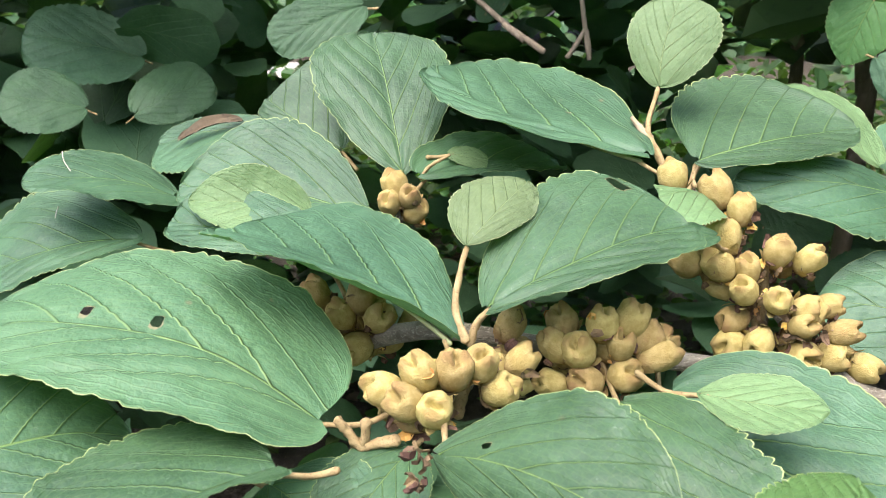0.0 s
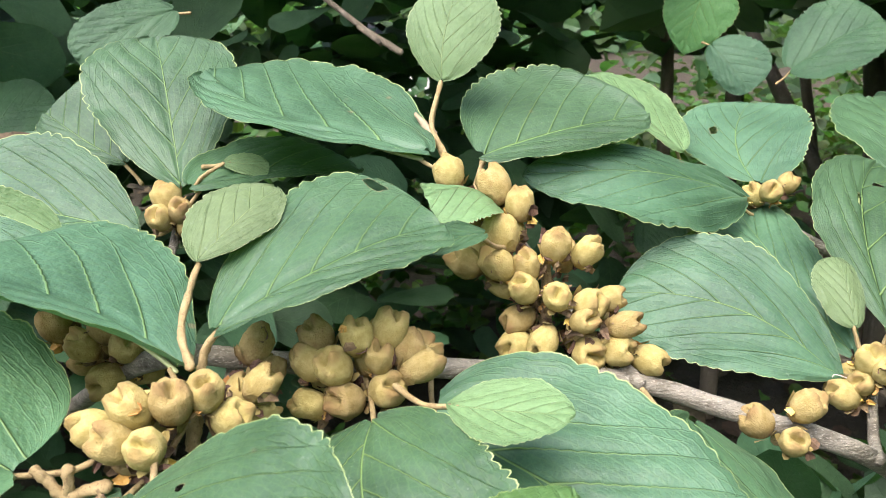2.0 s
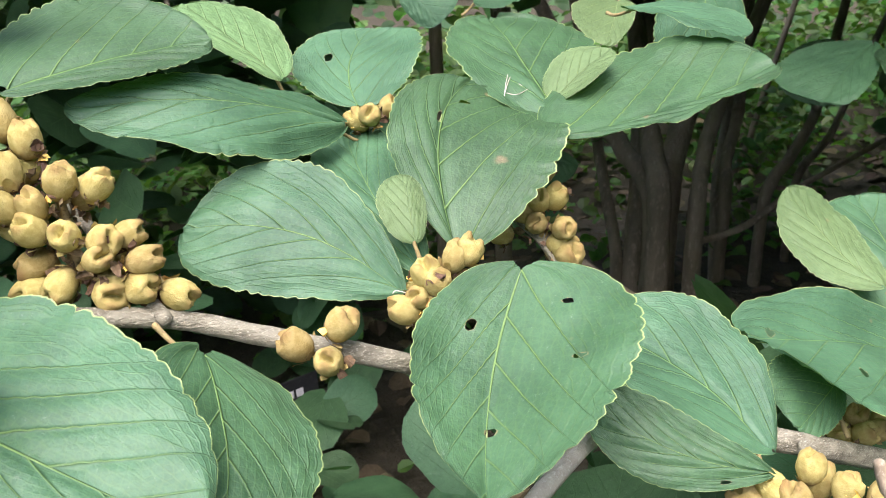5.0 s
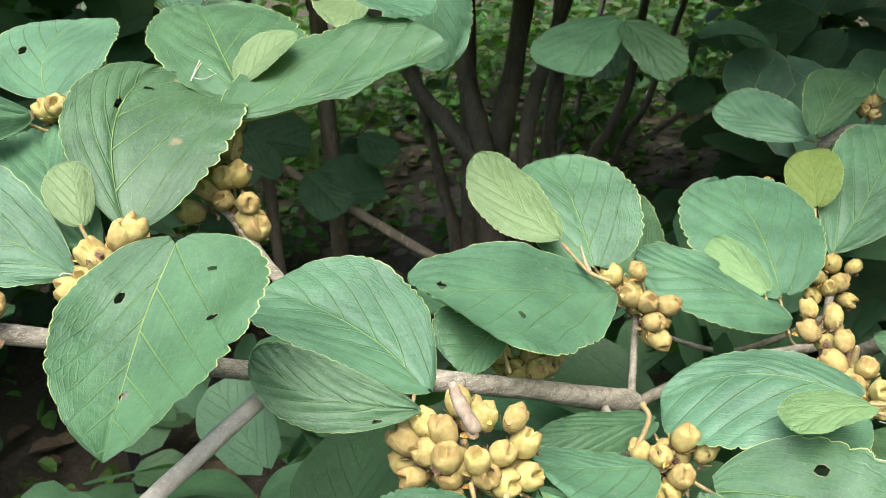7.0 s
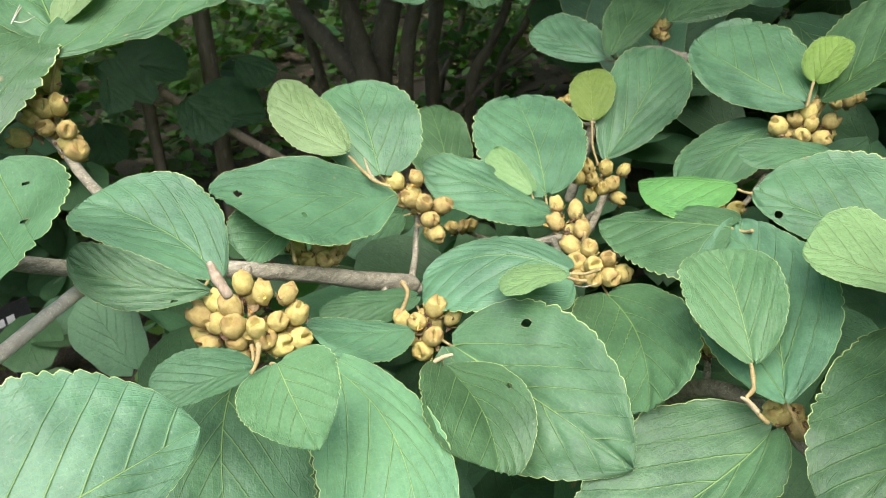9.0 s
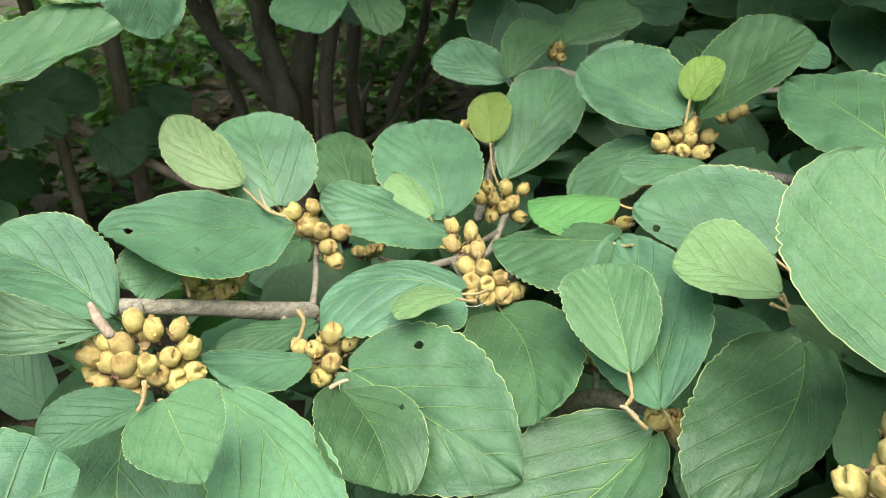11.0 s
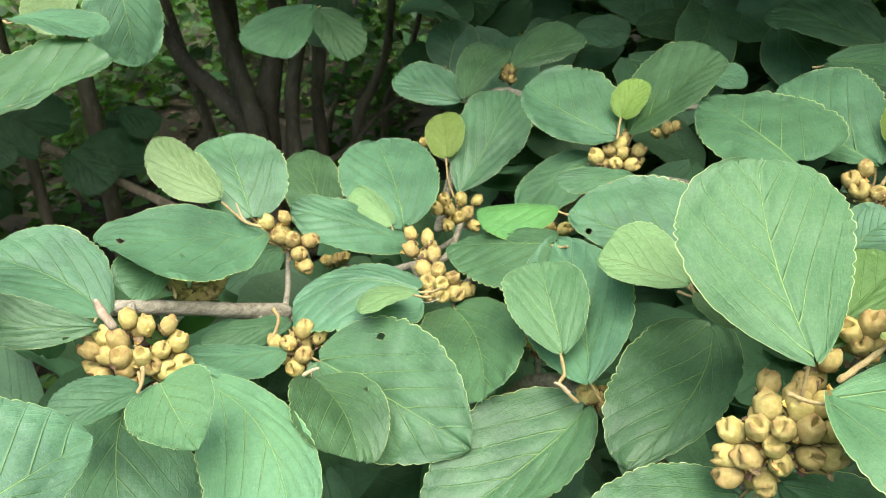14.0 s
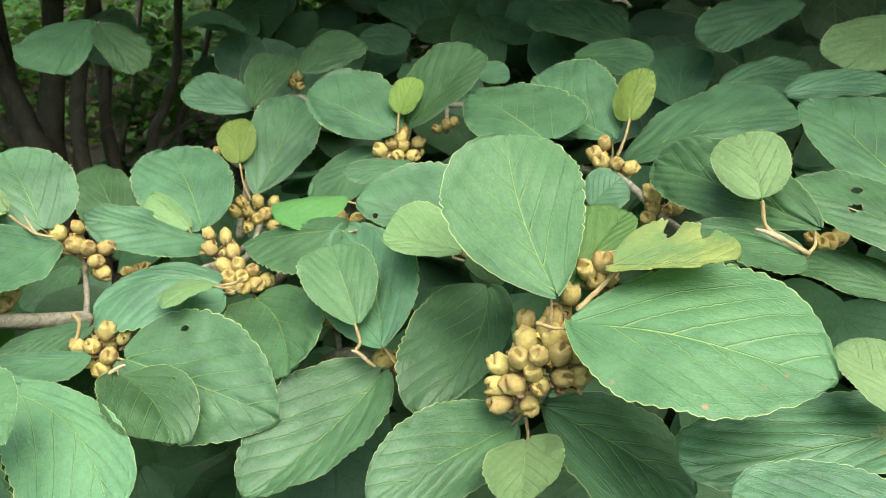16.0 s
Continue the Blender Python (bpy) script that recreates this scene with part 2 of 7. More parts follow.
def capsule_material():
    """Felted tan seed capsule whose beaks and calyx rim are brown."""
    m, nt = material("felted_capsule")
    out = add(nt, "ShaderNodeOutputMaterial")
    tex = add(nt, "ShaderNodeTexCoord")
    info = add(nt, "ShaderNodeObjectInfo")
    sep = add(nt, "ShaderNodeSeparateXYZ")
    nt.links.new(tex.outputs["Object"], sep.inputs[0])
    z = sep.outputs["Z"]
    n1 = noise_at(nt, tex.outputs["Object"], 260.0, 4.0, 0.65)
    n2 = noise_at(nt, tex.outputs["Object"], 1800.0, 2.0)
    zz = calc(nt, "ADD", z, calc(nt, "MULTIPLY", calc(nt, "SUBTRACT", n1, 0.5), 0.005))
    col = mix(nt, ramp(nt, n1, 0.3, 0.7), (0.296, 0.233, 0.070), (0.424, 0.345, 0.128))
    col = mix(nt, calc(nt, "MULTIPLY", ramp(nt, zz, 0.0108, 0.0140), 0.72), col, (0.215, 0.130, 0.046))
    low = calc(nt, "SUBTRACT", 1.0, ramp(nt, zz, 0.0005, 0.0030))
    col = mix(nt, calc(nt, "MULTIPLY", low, 0.6), col, (0.20, 0.115, 0.042))
    stain = ramp(nt, noise_at(nt, tex.outputs["Object"], 190.0, 3.0), 0.56, 0.68)
    col = mix(nt, calc(nt, "MULTIPLY", stain, 0.32), col, (0.25, 0.15, 0.055))
    hsv = add(nt, "ShaderNodeHueSaturation")
    nt.links.new(col, hsv.inputs["Color"])
    nt.links.new(calc(nt, "ADD", 0.82, calc(nt, "MULTIPLY", info.outputs["Random"], 0.36)), hsv.inputs["Value"])
    nt.links.new(calc(nt, "ADD", 0.492, calc(nt, "MULTIPLY", info.outputs["Random"], 0.020)), hsv.inputs["Hue"])
    pr = add(nt, "ShaderNodeBsdfPrincipled")
    nt.links.new(hsv.outputs["Color"], pr.inputs["Base Color"])
    pr.inputs["Roughness"].default_value = 0.95
    pr.inputs["Specular IOR Level"].default_value = 0.2
    bp = add(nt, "ShaderNodeBump")
    bp.inputs["Strength"].default_value = 0.75
    bp.inputs["Distance"].default_value = 0.0006
    nt.links.new(calc(nt, "ADD", n2, calc(nt, "MULTIPLY", n1, 1.2)), bp.inputs["Height"])
    nt.links.new(bp.outputs["Normal"], pr.inputs["Normal"])
    nt.links.new(pr.outputs["BSDF"], out.inputs["Surface"])
    return m


LEAF_OLD = leaf_material("mature_leaf", (0.067, 0.158, 0.073), (0.038, 0.100, 0.045), (0.18, 0.30, 0.085), (0.34, 0.42, 0.15), rough=0.48, relief=0.55)
# lighter copy of the mature leaf, for pale leaves and strongly lit ones
LEAF_LIGHT = leaf_material("pale_lit_leaf", (0.086, 0.192, 0.082), (0.060, 0.152, 0.064), (0.24, 0.37, 0.12), (0.38, 0.46, 0.18), relief=0.7, spots=0.9)
LEAF_YOUNG = leaf_material("young_leaf", (0.150, 0.252, 0.098), (0.118, 0.210, 0.078), (0.27, 0.36, 0.14), (0.42, 0.48, 0.22), rough=0.6, glow=0.26, spots=0.3, groove_shade=0.05)
LEAF_LIME = leaf_material("lime_young_leaf", (0.185, 0.310, 0.058), (0.150, 0.265, 0.046), (0.30, 0.40, 0.11), (0.42, 0.48, 0.18), rough=0.6, glow=0.38, spots=0.2, groove_shade=0.05)
LEAF_FRESH = leaf_material("fresh_leaf", (0.092, 0.222, 0.058), (0.074, 0.19, 0.050), (0.19, 0.33, 0.09), (0.32, 0.42, 0.12), glow=0.34, spots=0.3)
LEAF_YELLOW = leaf_material("yellowing_leaf", (0.120, 0.250, 0.090), (0.31, 0.37, 0.10), (0.32, 0.40, 0.15), (0.50, 0.48, 0.18), glow=0.30, spots=0.9)
# mature leaf again, coloured darker with dull veins to stand for shade
LEAF_SHADE = leaf_material("shaded_mature_leaf", (0.060, 0.148, 0.060), (0.042, 0.112, 0.046), (0.078, 0.168, 0.066), (0.07, 0.15, 0.055), spots=0.3, glow=0.34)
FOLIAGE = surface("far_foliage", ((0.064, 0.145, 0.050), (0.092, 0.180, 0.058), (0.044, 0.105, 0.038)), 6.0, 0.5, spread=0.7, glow=0.42)
HERB = surface("ground_herbs", ((0.074, 0.170, 0.033), (0.13, 0.235, 0.045), (0.046, 0.112, 0.027)), 9.0, 0.55, spread=0.8, glow=0.4)
CAPSULE = capsule_material()
TWIG = surface("felted_twig", ((0.265, 0.198, 0.078), (0.36, 0.285, 0.120), (0.16, 0.105, 0.042)), 190.0, 0.85, 0.8, 700.0, 0.0007)
BARK = surface("grey_bark", ((0.255, 0.240, 0.168), (0.125, 0.113, 0.074), (0.41, 0.39, 0.29)), 230.0, 0.9, 1.0, 700.0, 0.0018, stretch=(0.4, 0.8, 1.0))
PALE_BARK = surface("pale_grey_bark", ((0.40, 0.375, 0.295), (0.30, 0.275, 0.21), (0.50, 0.475, 0.385)), 110.0, 0.9, 0.8, 420.0, 0.0012)
TRUNK = surface("brown_bark", ((0.27, 0.225, 0.145), (0.17, 0.140, 0.088), (0.36, 0.31, 0.215)), 16.0, 0.9, 0.8, 70.0, 0.006, stretch=(1, 1, 0.3))
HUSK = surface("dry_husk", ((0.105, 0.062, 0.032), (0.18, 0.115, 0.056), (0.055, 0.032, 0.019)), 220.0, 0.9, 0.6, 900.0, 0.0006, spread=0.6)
BRACT = surface("withered_bract", ((0.72, 0.45, 0.10), (0.60, 0.33, 0.07), (0.78, 0.58, 0.25)), 200.0, 0.8, spread=0.5)
BUD = surface("felted_bud", ((0.31, 0.25, 0.14), (0.38, 0.32, 0.19), (0.23, 0.165, 0.09)), 200.0, 0.85, 0.6, 800.0, 0.0005)
STUB = surface("split_wood", ((0.31, 0.25, 0.165), (0.19, 0.145, 0.09), (0.40, 0.345, 0.25)), 120.0, 0.85, 0.7, 600.0, 0.001, stretch=(1, 1, 0.3))
DRY = surface("dry_fibre", ((0.50, 0.47, 0.37), (0.40, 0.35, 0.25), (0.58, 0.55, 0.46)), 150.0, 0.8)
DEAD_LEAF = surface("dead_leaf", ((0.088, 0.066, 0.034), (0.13, 0.098, 0.052), (0.06, 0.044, 0.024)), 60.0, 0.85, 0.5, 300.0, 0.001, spread=0.6)
SOIL = surface("leaf_mould", ((0.042, 0.036, 0.021), (0.062, 0.052, 0.031), (0.085, 0.072, 0.044)), 7.0, 0.95, 0.9, 40.0, 0.02)

# ---------------------------------------------------------------- building kit
def mesh_of(name, bm, mat, smooth=True):
    me = bpy.data.meshes.new(name)
    bm.to_mesh(me)
    bm.free()
    me.materials.append(mat)
    if smooth:
        me.polygons.foreach_set("use_smooth", [True] * len(me.polygons))
    return me


def part(name, data, parent, at=None, label=""):
    ob = new(name, data)
    ob.parent = parent
    if at is not None:
        ob.matrix_basis = at
    if label:
        ob["label"] = label
    return ob


def thing(name, label, category, group="", kind=""):
    return tagged(new(name), label, category, group, kind)


def tube(points, radii, sides=8, rough=0.0, seed=0):
    """A tapered limb through the points (a Catmull-Rom line), with slight swellings."""
    pts = [Vector(p) for p in points]
    if isinstance(radii, (int, float)):
        radii = [radii] * len(pts)
    line, rad = [], []
    steps = 6
    for i in range(len(pts) - 1):
        p0, p1, p2, p3 = pts[max(i - 1, 0)], pts[i], pts[i + 1], pts[min(i + 2, len(pts) - 1)]
        for k in range(steps):
            f = k / steps
            line.append(0.5 * ((2 * p1) + (p2 - p0) * f + (2 * p0 - 5 * p1 + 4 * p2 - p3) * f * f + (3 * p1 - p0 - 3 * p2 + p3) * f ** 3))
            rad.append(radii[i] + (radii[i + 1] - radii[i]) * f)
    line.append(pts[-1])
    rad.append(radii[-1])
    for f, s in ((0.5, 0.86), (0.85, 0.5)):
        line.insert(0, pts[0] + (pts[0] - pts[1]).normalized() * radii[0] * f)
        rad.insert(0, radii[0] * s)
        line.append(pts[-1] + (pts[-1] - pts[-2]).normalized() * radii[-1] * f)
        rad.append(radii[-1] * s)
    bm = bmesh.new()
    rings = []
    side = None
    for i, p in enumerate(line):
        d = (line[min(i + 1, len(line) - 1)] - line[max(i - 1, 0)]).normalized()
        if side is None:
            side = d.orthogonal().normalized()
        side = (side - d * side.dot(d)).normalized()
        up = d.cross(side)
        ring = []
        for k in range(sides):
            a = 2 * math.pi * k / sides
            r = rad[i] * (1 + rough * noise.noise(Vector((i * 0.6 + seed * 7.1, math.cos(a) * 1.3, math.sin(a) * 1.3))))
            ring.append(bm.verts.new(p + (side * math.cos(a) + up * math.sin(a)) * r))
        rings.append(ring)
    for a, b in zip(rings, rings[1:]):
        for k in range(sides):
            bm.faces.new((a[k], a[(k + 1) % sides], b[(k + 1) % sides], b[k]))
    for ring, p, flip in ((rings[0], line[0], True), (rings[-1], line[-1], False)):
        c = bm.verts.new(p)
        for k in range(sides):
            f = (ring[(k + 1) % sides], ring[k], c) if flip else (ring[k], ring[(k + 1) % sides], c)
            bm.faces.new(f)
    return bm


# ---------------------------------------------------------------- leaves
def blade_width(u, shape=(0.45, 0.35)):
    base, tip = shape
    top = base / (base + tip)
    return (max(u, 0.0) ** base) * (max(1 - u, 0.0) ** tip) / (top ** base * (1 - top) ** tip)


def vein_coord(u, v, width, seed):
    """Where along the midrib the side vein through this point begins."""
    s = abs(v)
    wander = 0.016 * noise.noise(Vector((u * 3.1 + seed, math.copysign(4.0, v), seed * 0.3)))
    return u - (0.66 * s + 0.10 * s * s) * width + wander * min(1.0, 3 * s)


PAIRS = 5.0


def blade_point(u, v, length, left, right, lift_l, lift_r, sag, droop, seed, pleat, shape=(0.45, 0.35), bend=0.0):
    """A point of the blade: u runs along the midrib, v from -1 (right edge) to 1 (left edge)."""
    s = abs(v)
    half = left if v > 0 else right
    lift = lift_l if v > 0 else lift_r
    width = blade_width(u, shape)
    teeth = 0.0
    if s > 0.84:
        t = (u * 15.5 + 1.1 * noise.noise(Vector((u * 4, v, seed * 2)))) % 1.0
        q = (u * 37 + 1.5 * noise.noise(Vector((u * 9, v, seed * 4)))) % 1.0
        edge = (s - 0.84) / 0.16
        rag = 0.9 + 1.1 * noise.noise(Vector((u * 7, v * 3, seed + 5)))
        teeth = edge * rag * (0.046 * (math.sin(math.pi * t) ** 0.8 - 0.6) + 0.012 * (math.sin(math.pi * q) - 0.6)) * min(1.0, 6 * u)
    if s > 0.3:
        teeth += min(1.0, 5 * (1 - u)) * (s - 0.3) * (0.035 * noise.noise(Vector((u * 4.2, v, seed))) + 0.035 * noise.noise(Vector((u * 10.0, v, seed + 9))))
    y = v * half * width * (1 + teeth) + bend * 4 * u * (1 - u)
    x = length * (u - 0.045 * s * (1 - u) ** 4 + 0.02 * teeth)
    bell = min(1.0, 4.2 * u * (1 - u)) ** 0.8
    z = lift * (s ** 1.35) * bell + sag * 4 * u * (1 - u) - droop * u ** 3
    origin = vein_coord(u, v, width, seed)
    phase = origin * PAIRS + (0.3 if v < 0 else 0.0)
    gap = abs((phase + 0.5) % 1.0 - 0.5)
    ridge = 0.35 * abs(math.sin(math.pi * phase)) ** 0.7 + 0.65 * (1 - math.exp(-(gap / 0.11) ** 1.5))
    swell = 0.75 + 0.6 * noise.noise(Vector((u * 2.6, v * 2.3, seed * 3.3)))
    z += pleat * swell * min(1.0, max(0.0, (origin + 0.2) * 5)) * (ridge - 0.6) * min(1.0, 6 * u) * min(1.0, 7 * s) * (1 - 0.45 * s)
    z -= pleat * 0.8 * math.exp(-(s / 0.07) ** 2)
    z += length * 0.020 * noise.noise(Vector((u * 2.2 + seed, v * 1.8, seed * 0.37)))
    z += length * 0.030 * s * s * noise.noise(Vector((u * 5.0 + seed, v * 2.0, seed * 1.7)))
    z += length * 0.010 * s * noise.noise(Vector((u * 11.0 + seed, v * 5.0, seed * 0.7)))
    return Vector((x, y, z))


def blade_mesh(length, left, right, lift_l, lift_r, sag, droop, seed, mat, holes=(), shape=(0.45, 0.35), rows=132, cols=40, pleat=None, bend=0.0):
    if pleat is None:
        pleat = 0.007 * length
    bm = bmesh.new()
    uvl = bm.loops.layers.uv.new("UVMap")
    scar = bm.verts.layers.float.new("scar")
    grid, par = [], {}

    def from_hole(p, q, hu, hv, ru, rv):
        a = math.atan2((q - hv) / rv, (p - hu) / ru)
        rag = 1 + 0.38 * noise.noise(Vector((1.4 * math.cos(a), 1.4 * math.sin(a), seed + 9 * hu)))
        return math.hypot((p - hu) / ru, (q - hv) / rv) / rag

    for i in range(rows + 1):
        u = 0.0015 + 0.997 * i / rows
        row = []
        for j in range(cols + 1):
            v = 2 * j / cols - 1
            v = math.copysign(abs(v) ** 0.85, v)
            uu, vv = u, v
            for hu, hv, ru, rv in holes:
                q = from_hole(uu, vv, hu, hv, ru, rv)
                if 0.0 < q < 2.2:
                    # draw the grid lines round the hole on to its edge
                    k = (1.0 + (q - 1.0) * 0.35) / q if q > 1.0 else 1.0 / max(q, 0.4)
                    k = 1 + (k - 1) * (1.0 if q < 1.3 else max(0.0, (2.2 - q) / 0.9))
                    uu, vv = hu + (uu - hu) * k, hv + (vv - hv) * k
            vert = bm.verts.new(blade_point(uu, vv, length, left, right, lift_l, lift_r, sag, droop, seed, pleat, shape, bend))
            par[vert] = (uu, vv)
            vert[scar] = max((math.exp(-max(0.0, from_hole(uu, vv, *h) - 1.0) * 5.0) for h in holes), default=0.0)
            row.append(vert)
        grid.append(row)
    for i in range(rows):
        for j in range(cols):
            quad = (grid[i][j], grid[i][j + 1], grid[i + 1][j + 1], grid[i + 1][j])
            cu = sum(par[q][0] for q in quad) / 4
            cv = sum(par[q][1] for q in quad) / 4
            if any(from_hole(cu, cv, *h) < 0.985 for h in holes):
                continue
            f = bm.faces.new(quad)
            for lo in f.loops:
                p, q = par[lo.vert]
                lo[uvl].uv = (vein_coord(p, q, blade_width(p, shape), seed), (q + 1) / 2)
    loose = [q for q in bm.verts if not q.link_faces]
    for q in loose:
        bm.verts.remove(q)
    return mesh_of("leaf", bm, mat)


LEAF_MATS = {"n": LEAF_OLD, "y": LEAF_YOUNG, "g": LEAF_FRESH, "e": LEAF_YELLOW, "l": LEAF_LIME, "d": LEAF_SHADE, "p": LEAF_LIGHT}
LEAF_COUNT = [0]


def leaf(branch, at, turn, length, left, right, lift_l, lift_r, stalk=None, kind="n", sag=0.006, droop=0.0, holes=(), shape=(0.45, 0.35), bend=0.0, label=""):
    """One leaf: blade, raised midrib below it, and its stalk to the twig at 'stalk'."""
    LEAF_COUNT[0] += 1
    seed = LEAF_COUNT[0] * 1.37
    m = pose(*at, *turn)
    pleat = length * ((0.010 + 0.010 * ((seed * 0.61803) % 1.0)) if kind not in "yl" else 0.012)
    ob = part("leaf", blade_mesh(length, left, right, lift_l, lift_r, sag, droop, seed, LEAF_MATS[kind], holes, shape, pleat=pleat, bend=bend), branch, m, label)
    rib = [blade_point(k / 16 * 0.95 + 0.002, 0.0, length, left, right, lift_l, lift_r, sag, droop, seed, pleat, shape, bend) - Vector((0, 0, 0.0014 * length / 0.1)) for k in range(17)]
    part("midrib", mesh_of("midrib", tube(rib, [0.0009 * (1 - 0.8 * k / 16) * length / 0.1 for k in range(17)], 6), LEAF_MATS["y"]), ob)
    if stalk is not None:
        a = Vector((0.002, 0, rib[0].z))
        b = m.inverted() @ Vector(stalk)
        mid = a.lerp(b, 0.5) + Vector((-0.002, 0, -0.12 * (a - b).length))
        part("stalk", mesh_of("stalk", tube([a, mid, b], [0.0009, 0.0009, 0.0012], 8, 0.15), TWIG), ob, None, "orange-brown felted leaf stalk")
    return ob


# ---------------------------------------------------------------- seed capsules
def capsule_mesh(seed):
    """Felted egg about 13 mm long: a rounded cup, a sunken crown with a cleft and four blunt lobes."""
    rnd = random.Random(seed)
    bm = bmesh.new()
    seg, levels = 24, 18
    turn = rnd.uniform(0, 6.28)
    lobe = rnd.uniform(0.7, 1.3)
    girth = rnd.uniform(0.92, 1.08)
    rings = []
    for k in range(levels):
        f = k / (levels - 1)
        if f < 0.6:
            g = f / 0.6
            z = 0.0104 * g
            r = 0.0058 * girth * (math.sin(math.pi * (0.06 + 0.66 * g)) ** 0.52)
        else:
            g = (f - 0.6) / 0.4
            r = 0.00505 * girth * (1 - g) ** 0.8 + 0.0001
            z = 0.0104 + 0.0010 * math.sin(g * math.pi / 2)
        ring = []
        for i in range(seg):
            a = 2 * math.pi * i / seg
            x, y = r * math.cos(a), r * math.sin(a)
            p, q = x * math.cos(turn) + y * math.sin(turn), -x * math.sin(turn) + y * math.cos(turn)
            zz = z
            if f > 0.45:
                horn = math.exp(-((abs(p) - 0.0029) / 0.0017) ** 4) * math.exp(-(q / 0.0027) ** 4)
                side = math.exp(-((abs(q) - 0.0036) / 0.0013) ** 2) * math.exp(-(p / 0.0018) ** 2)
                cleft = math.exp(-(p / 0.0008) ** 2) * math.exp(-(q / 0.0040) ** 2)
                uneven = lobe if p > 0 else 2 - lobe
                zz += (0.0022 * uneven * horn + 0.0015 * side - 0.0027 * cleft) * min(1, (f - 0.45) * 5)
            w = 1 + 0.10 * noise.noise(Vector((x * 260, y * 260, z * 200 + seed * 3.1))) + 0.03 * noise.noise(Vector((x * 900, y * 900, z * 900 + seed)))
            w -= 0.09 * math.exp(-(p / 0.0007) ** 2) * min(1.0, max(0.0, (f - 0.2) * 4))
            if f > 0.42:
                c = min(1.0, (f - 0.42) * 5)
                w += 0.16 * c * noise.noise(Vector((x * 520, y * 520, z * 420 + seed * 1.9)))
                zz += 0.0011 * c * noise.noise(Vector((x * 480 + 7, y * 480, seed * 2.3)))
            ring.append(bm.verts.new((x * w, y * w, zz)))
        rings.append(ring)
    for a, b in zip(rings, rings[1:]):
        for i in range(seg):
            bm.faces.new((a[i], a[(i + 1) % seg], b[(i + 1) % seg], b[i]))
    bot = bm.verts.new((0, 0, -0.0002))
    for i in range(seg):
        bm.faces.new((rings[0][(i + 1) % seg], rings[0][i], bot))
    bm.faces.new(rings[-1])
    # withered calyx lobes round the foot
    for j in range(4):
        a = turn + j * 1.57 + rnd.uniform(-0.4, 0.4)
        c, s = math.cos(a), math.sin(a)
        h = rnd.uniform(0.0022, 0.0042)
        base = [bm.verts.new(((0.0036 * c - t * s * 0.0019), (0.0036 * s + t * c * 0.0019), 0.0004)) for t in (-1, 1)]
        top = [bm.verts.new(((0.0062 * c - t * s * 0.0013), (0.0062 * s + t * c * 0.0013), h)) for t in (-1, 1)]
        tip = bm.verts.new((0.0074 * c, 0.0074 * s, h + 0.0008))
        bm.faces.new((base[0], base[1], top[1], top[0]))
        bm.faces.new((top[0], top[1], tip))
    return mesh_of("capsule", bm, CAPSULE)


CAPSULES = [capsule_mesh(k) for k in range(11)]


def husk_mesh(centres, each, sigma, seed, mat=HUSK, inward=True):
    """Dry bracts and flower remains in the gaps between the capsules."""
    rnd = random.Random(seed)
    bm = bmesh.new()
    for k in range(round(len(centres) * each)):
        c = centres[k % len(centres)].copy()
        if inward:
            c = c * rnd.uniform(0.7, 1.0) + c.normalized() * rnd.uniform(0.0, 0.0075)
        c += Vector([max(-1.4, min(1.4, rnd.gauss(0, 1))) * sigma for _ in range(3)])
        m = Matrix.Translation(c) @ Euler([rnd.uniform(0, 6.28) for _ in range(3)]).to_matrix().to_4x4()
        w, h = rnd.uniform(0.0012, 0.0026), rnd.uniform(0.003, 0.0062)
        rows = []
        for i in range(4):
            f = i / 3
            ww = w * math.sin(math.pi * (0.18 + 0.72 * f))
            z = h * (f - 0.5)
            curl = 0.0016 * (f - 0.4) ** 2 * 4
            rows.append([bm.verts.new(m @ Vector((x * ww, curl + abs(x) * 0.0009, z))) for x in (-1, 0, 1)])
        for a, b in zip(rows, rows[1:]):
            for i in range(2):
                bm.faces.new((a[i], a[i + 1], b[i + 1], b[i]))
    return mesh_of("husk", bm, mat, False)


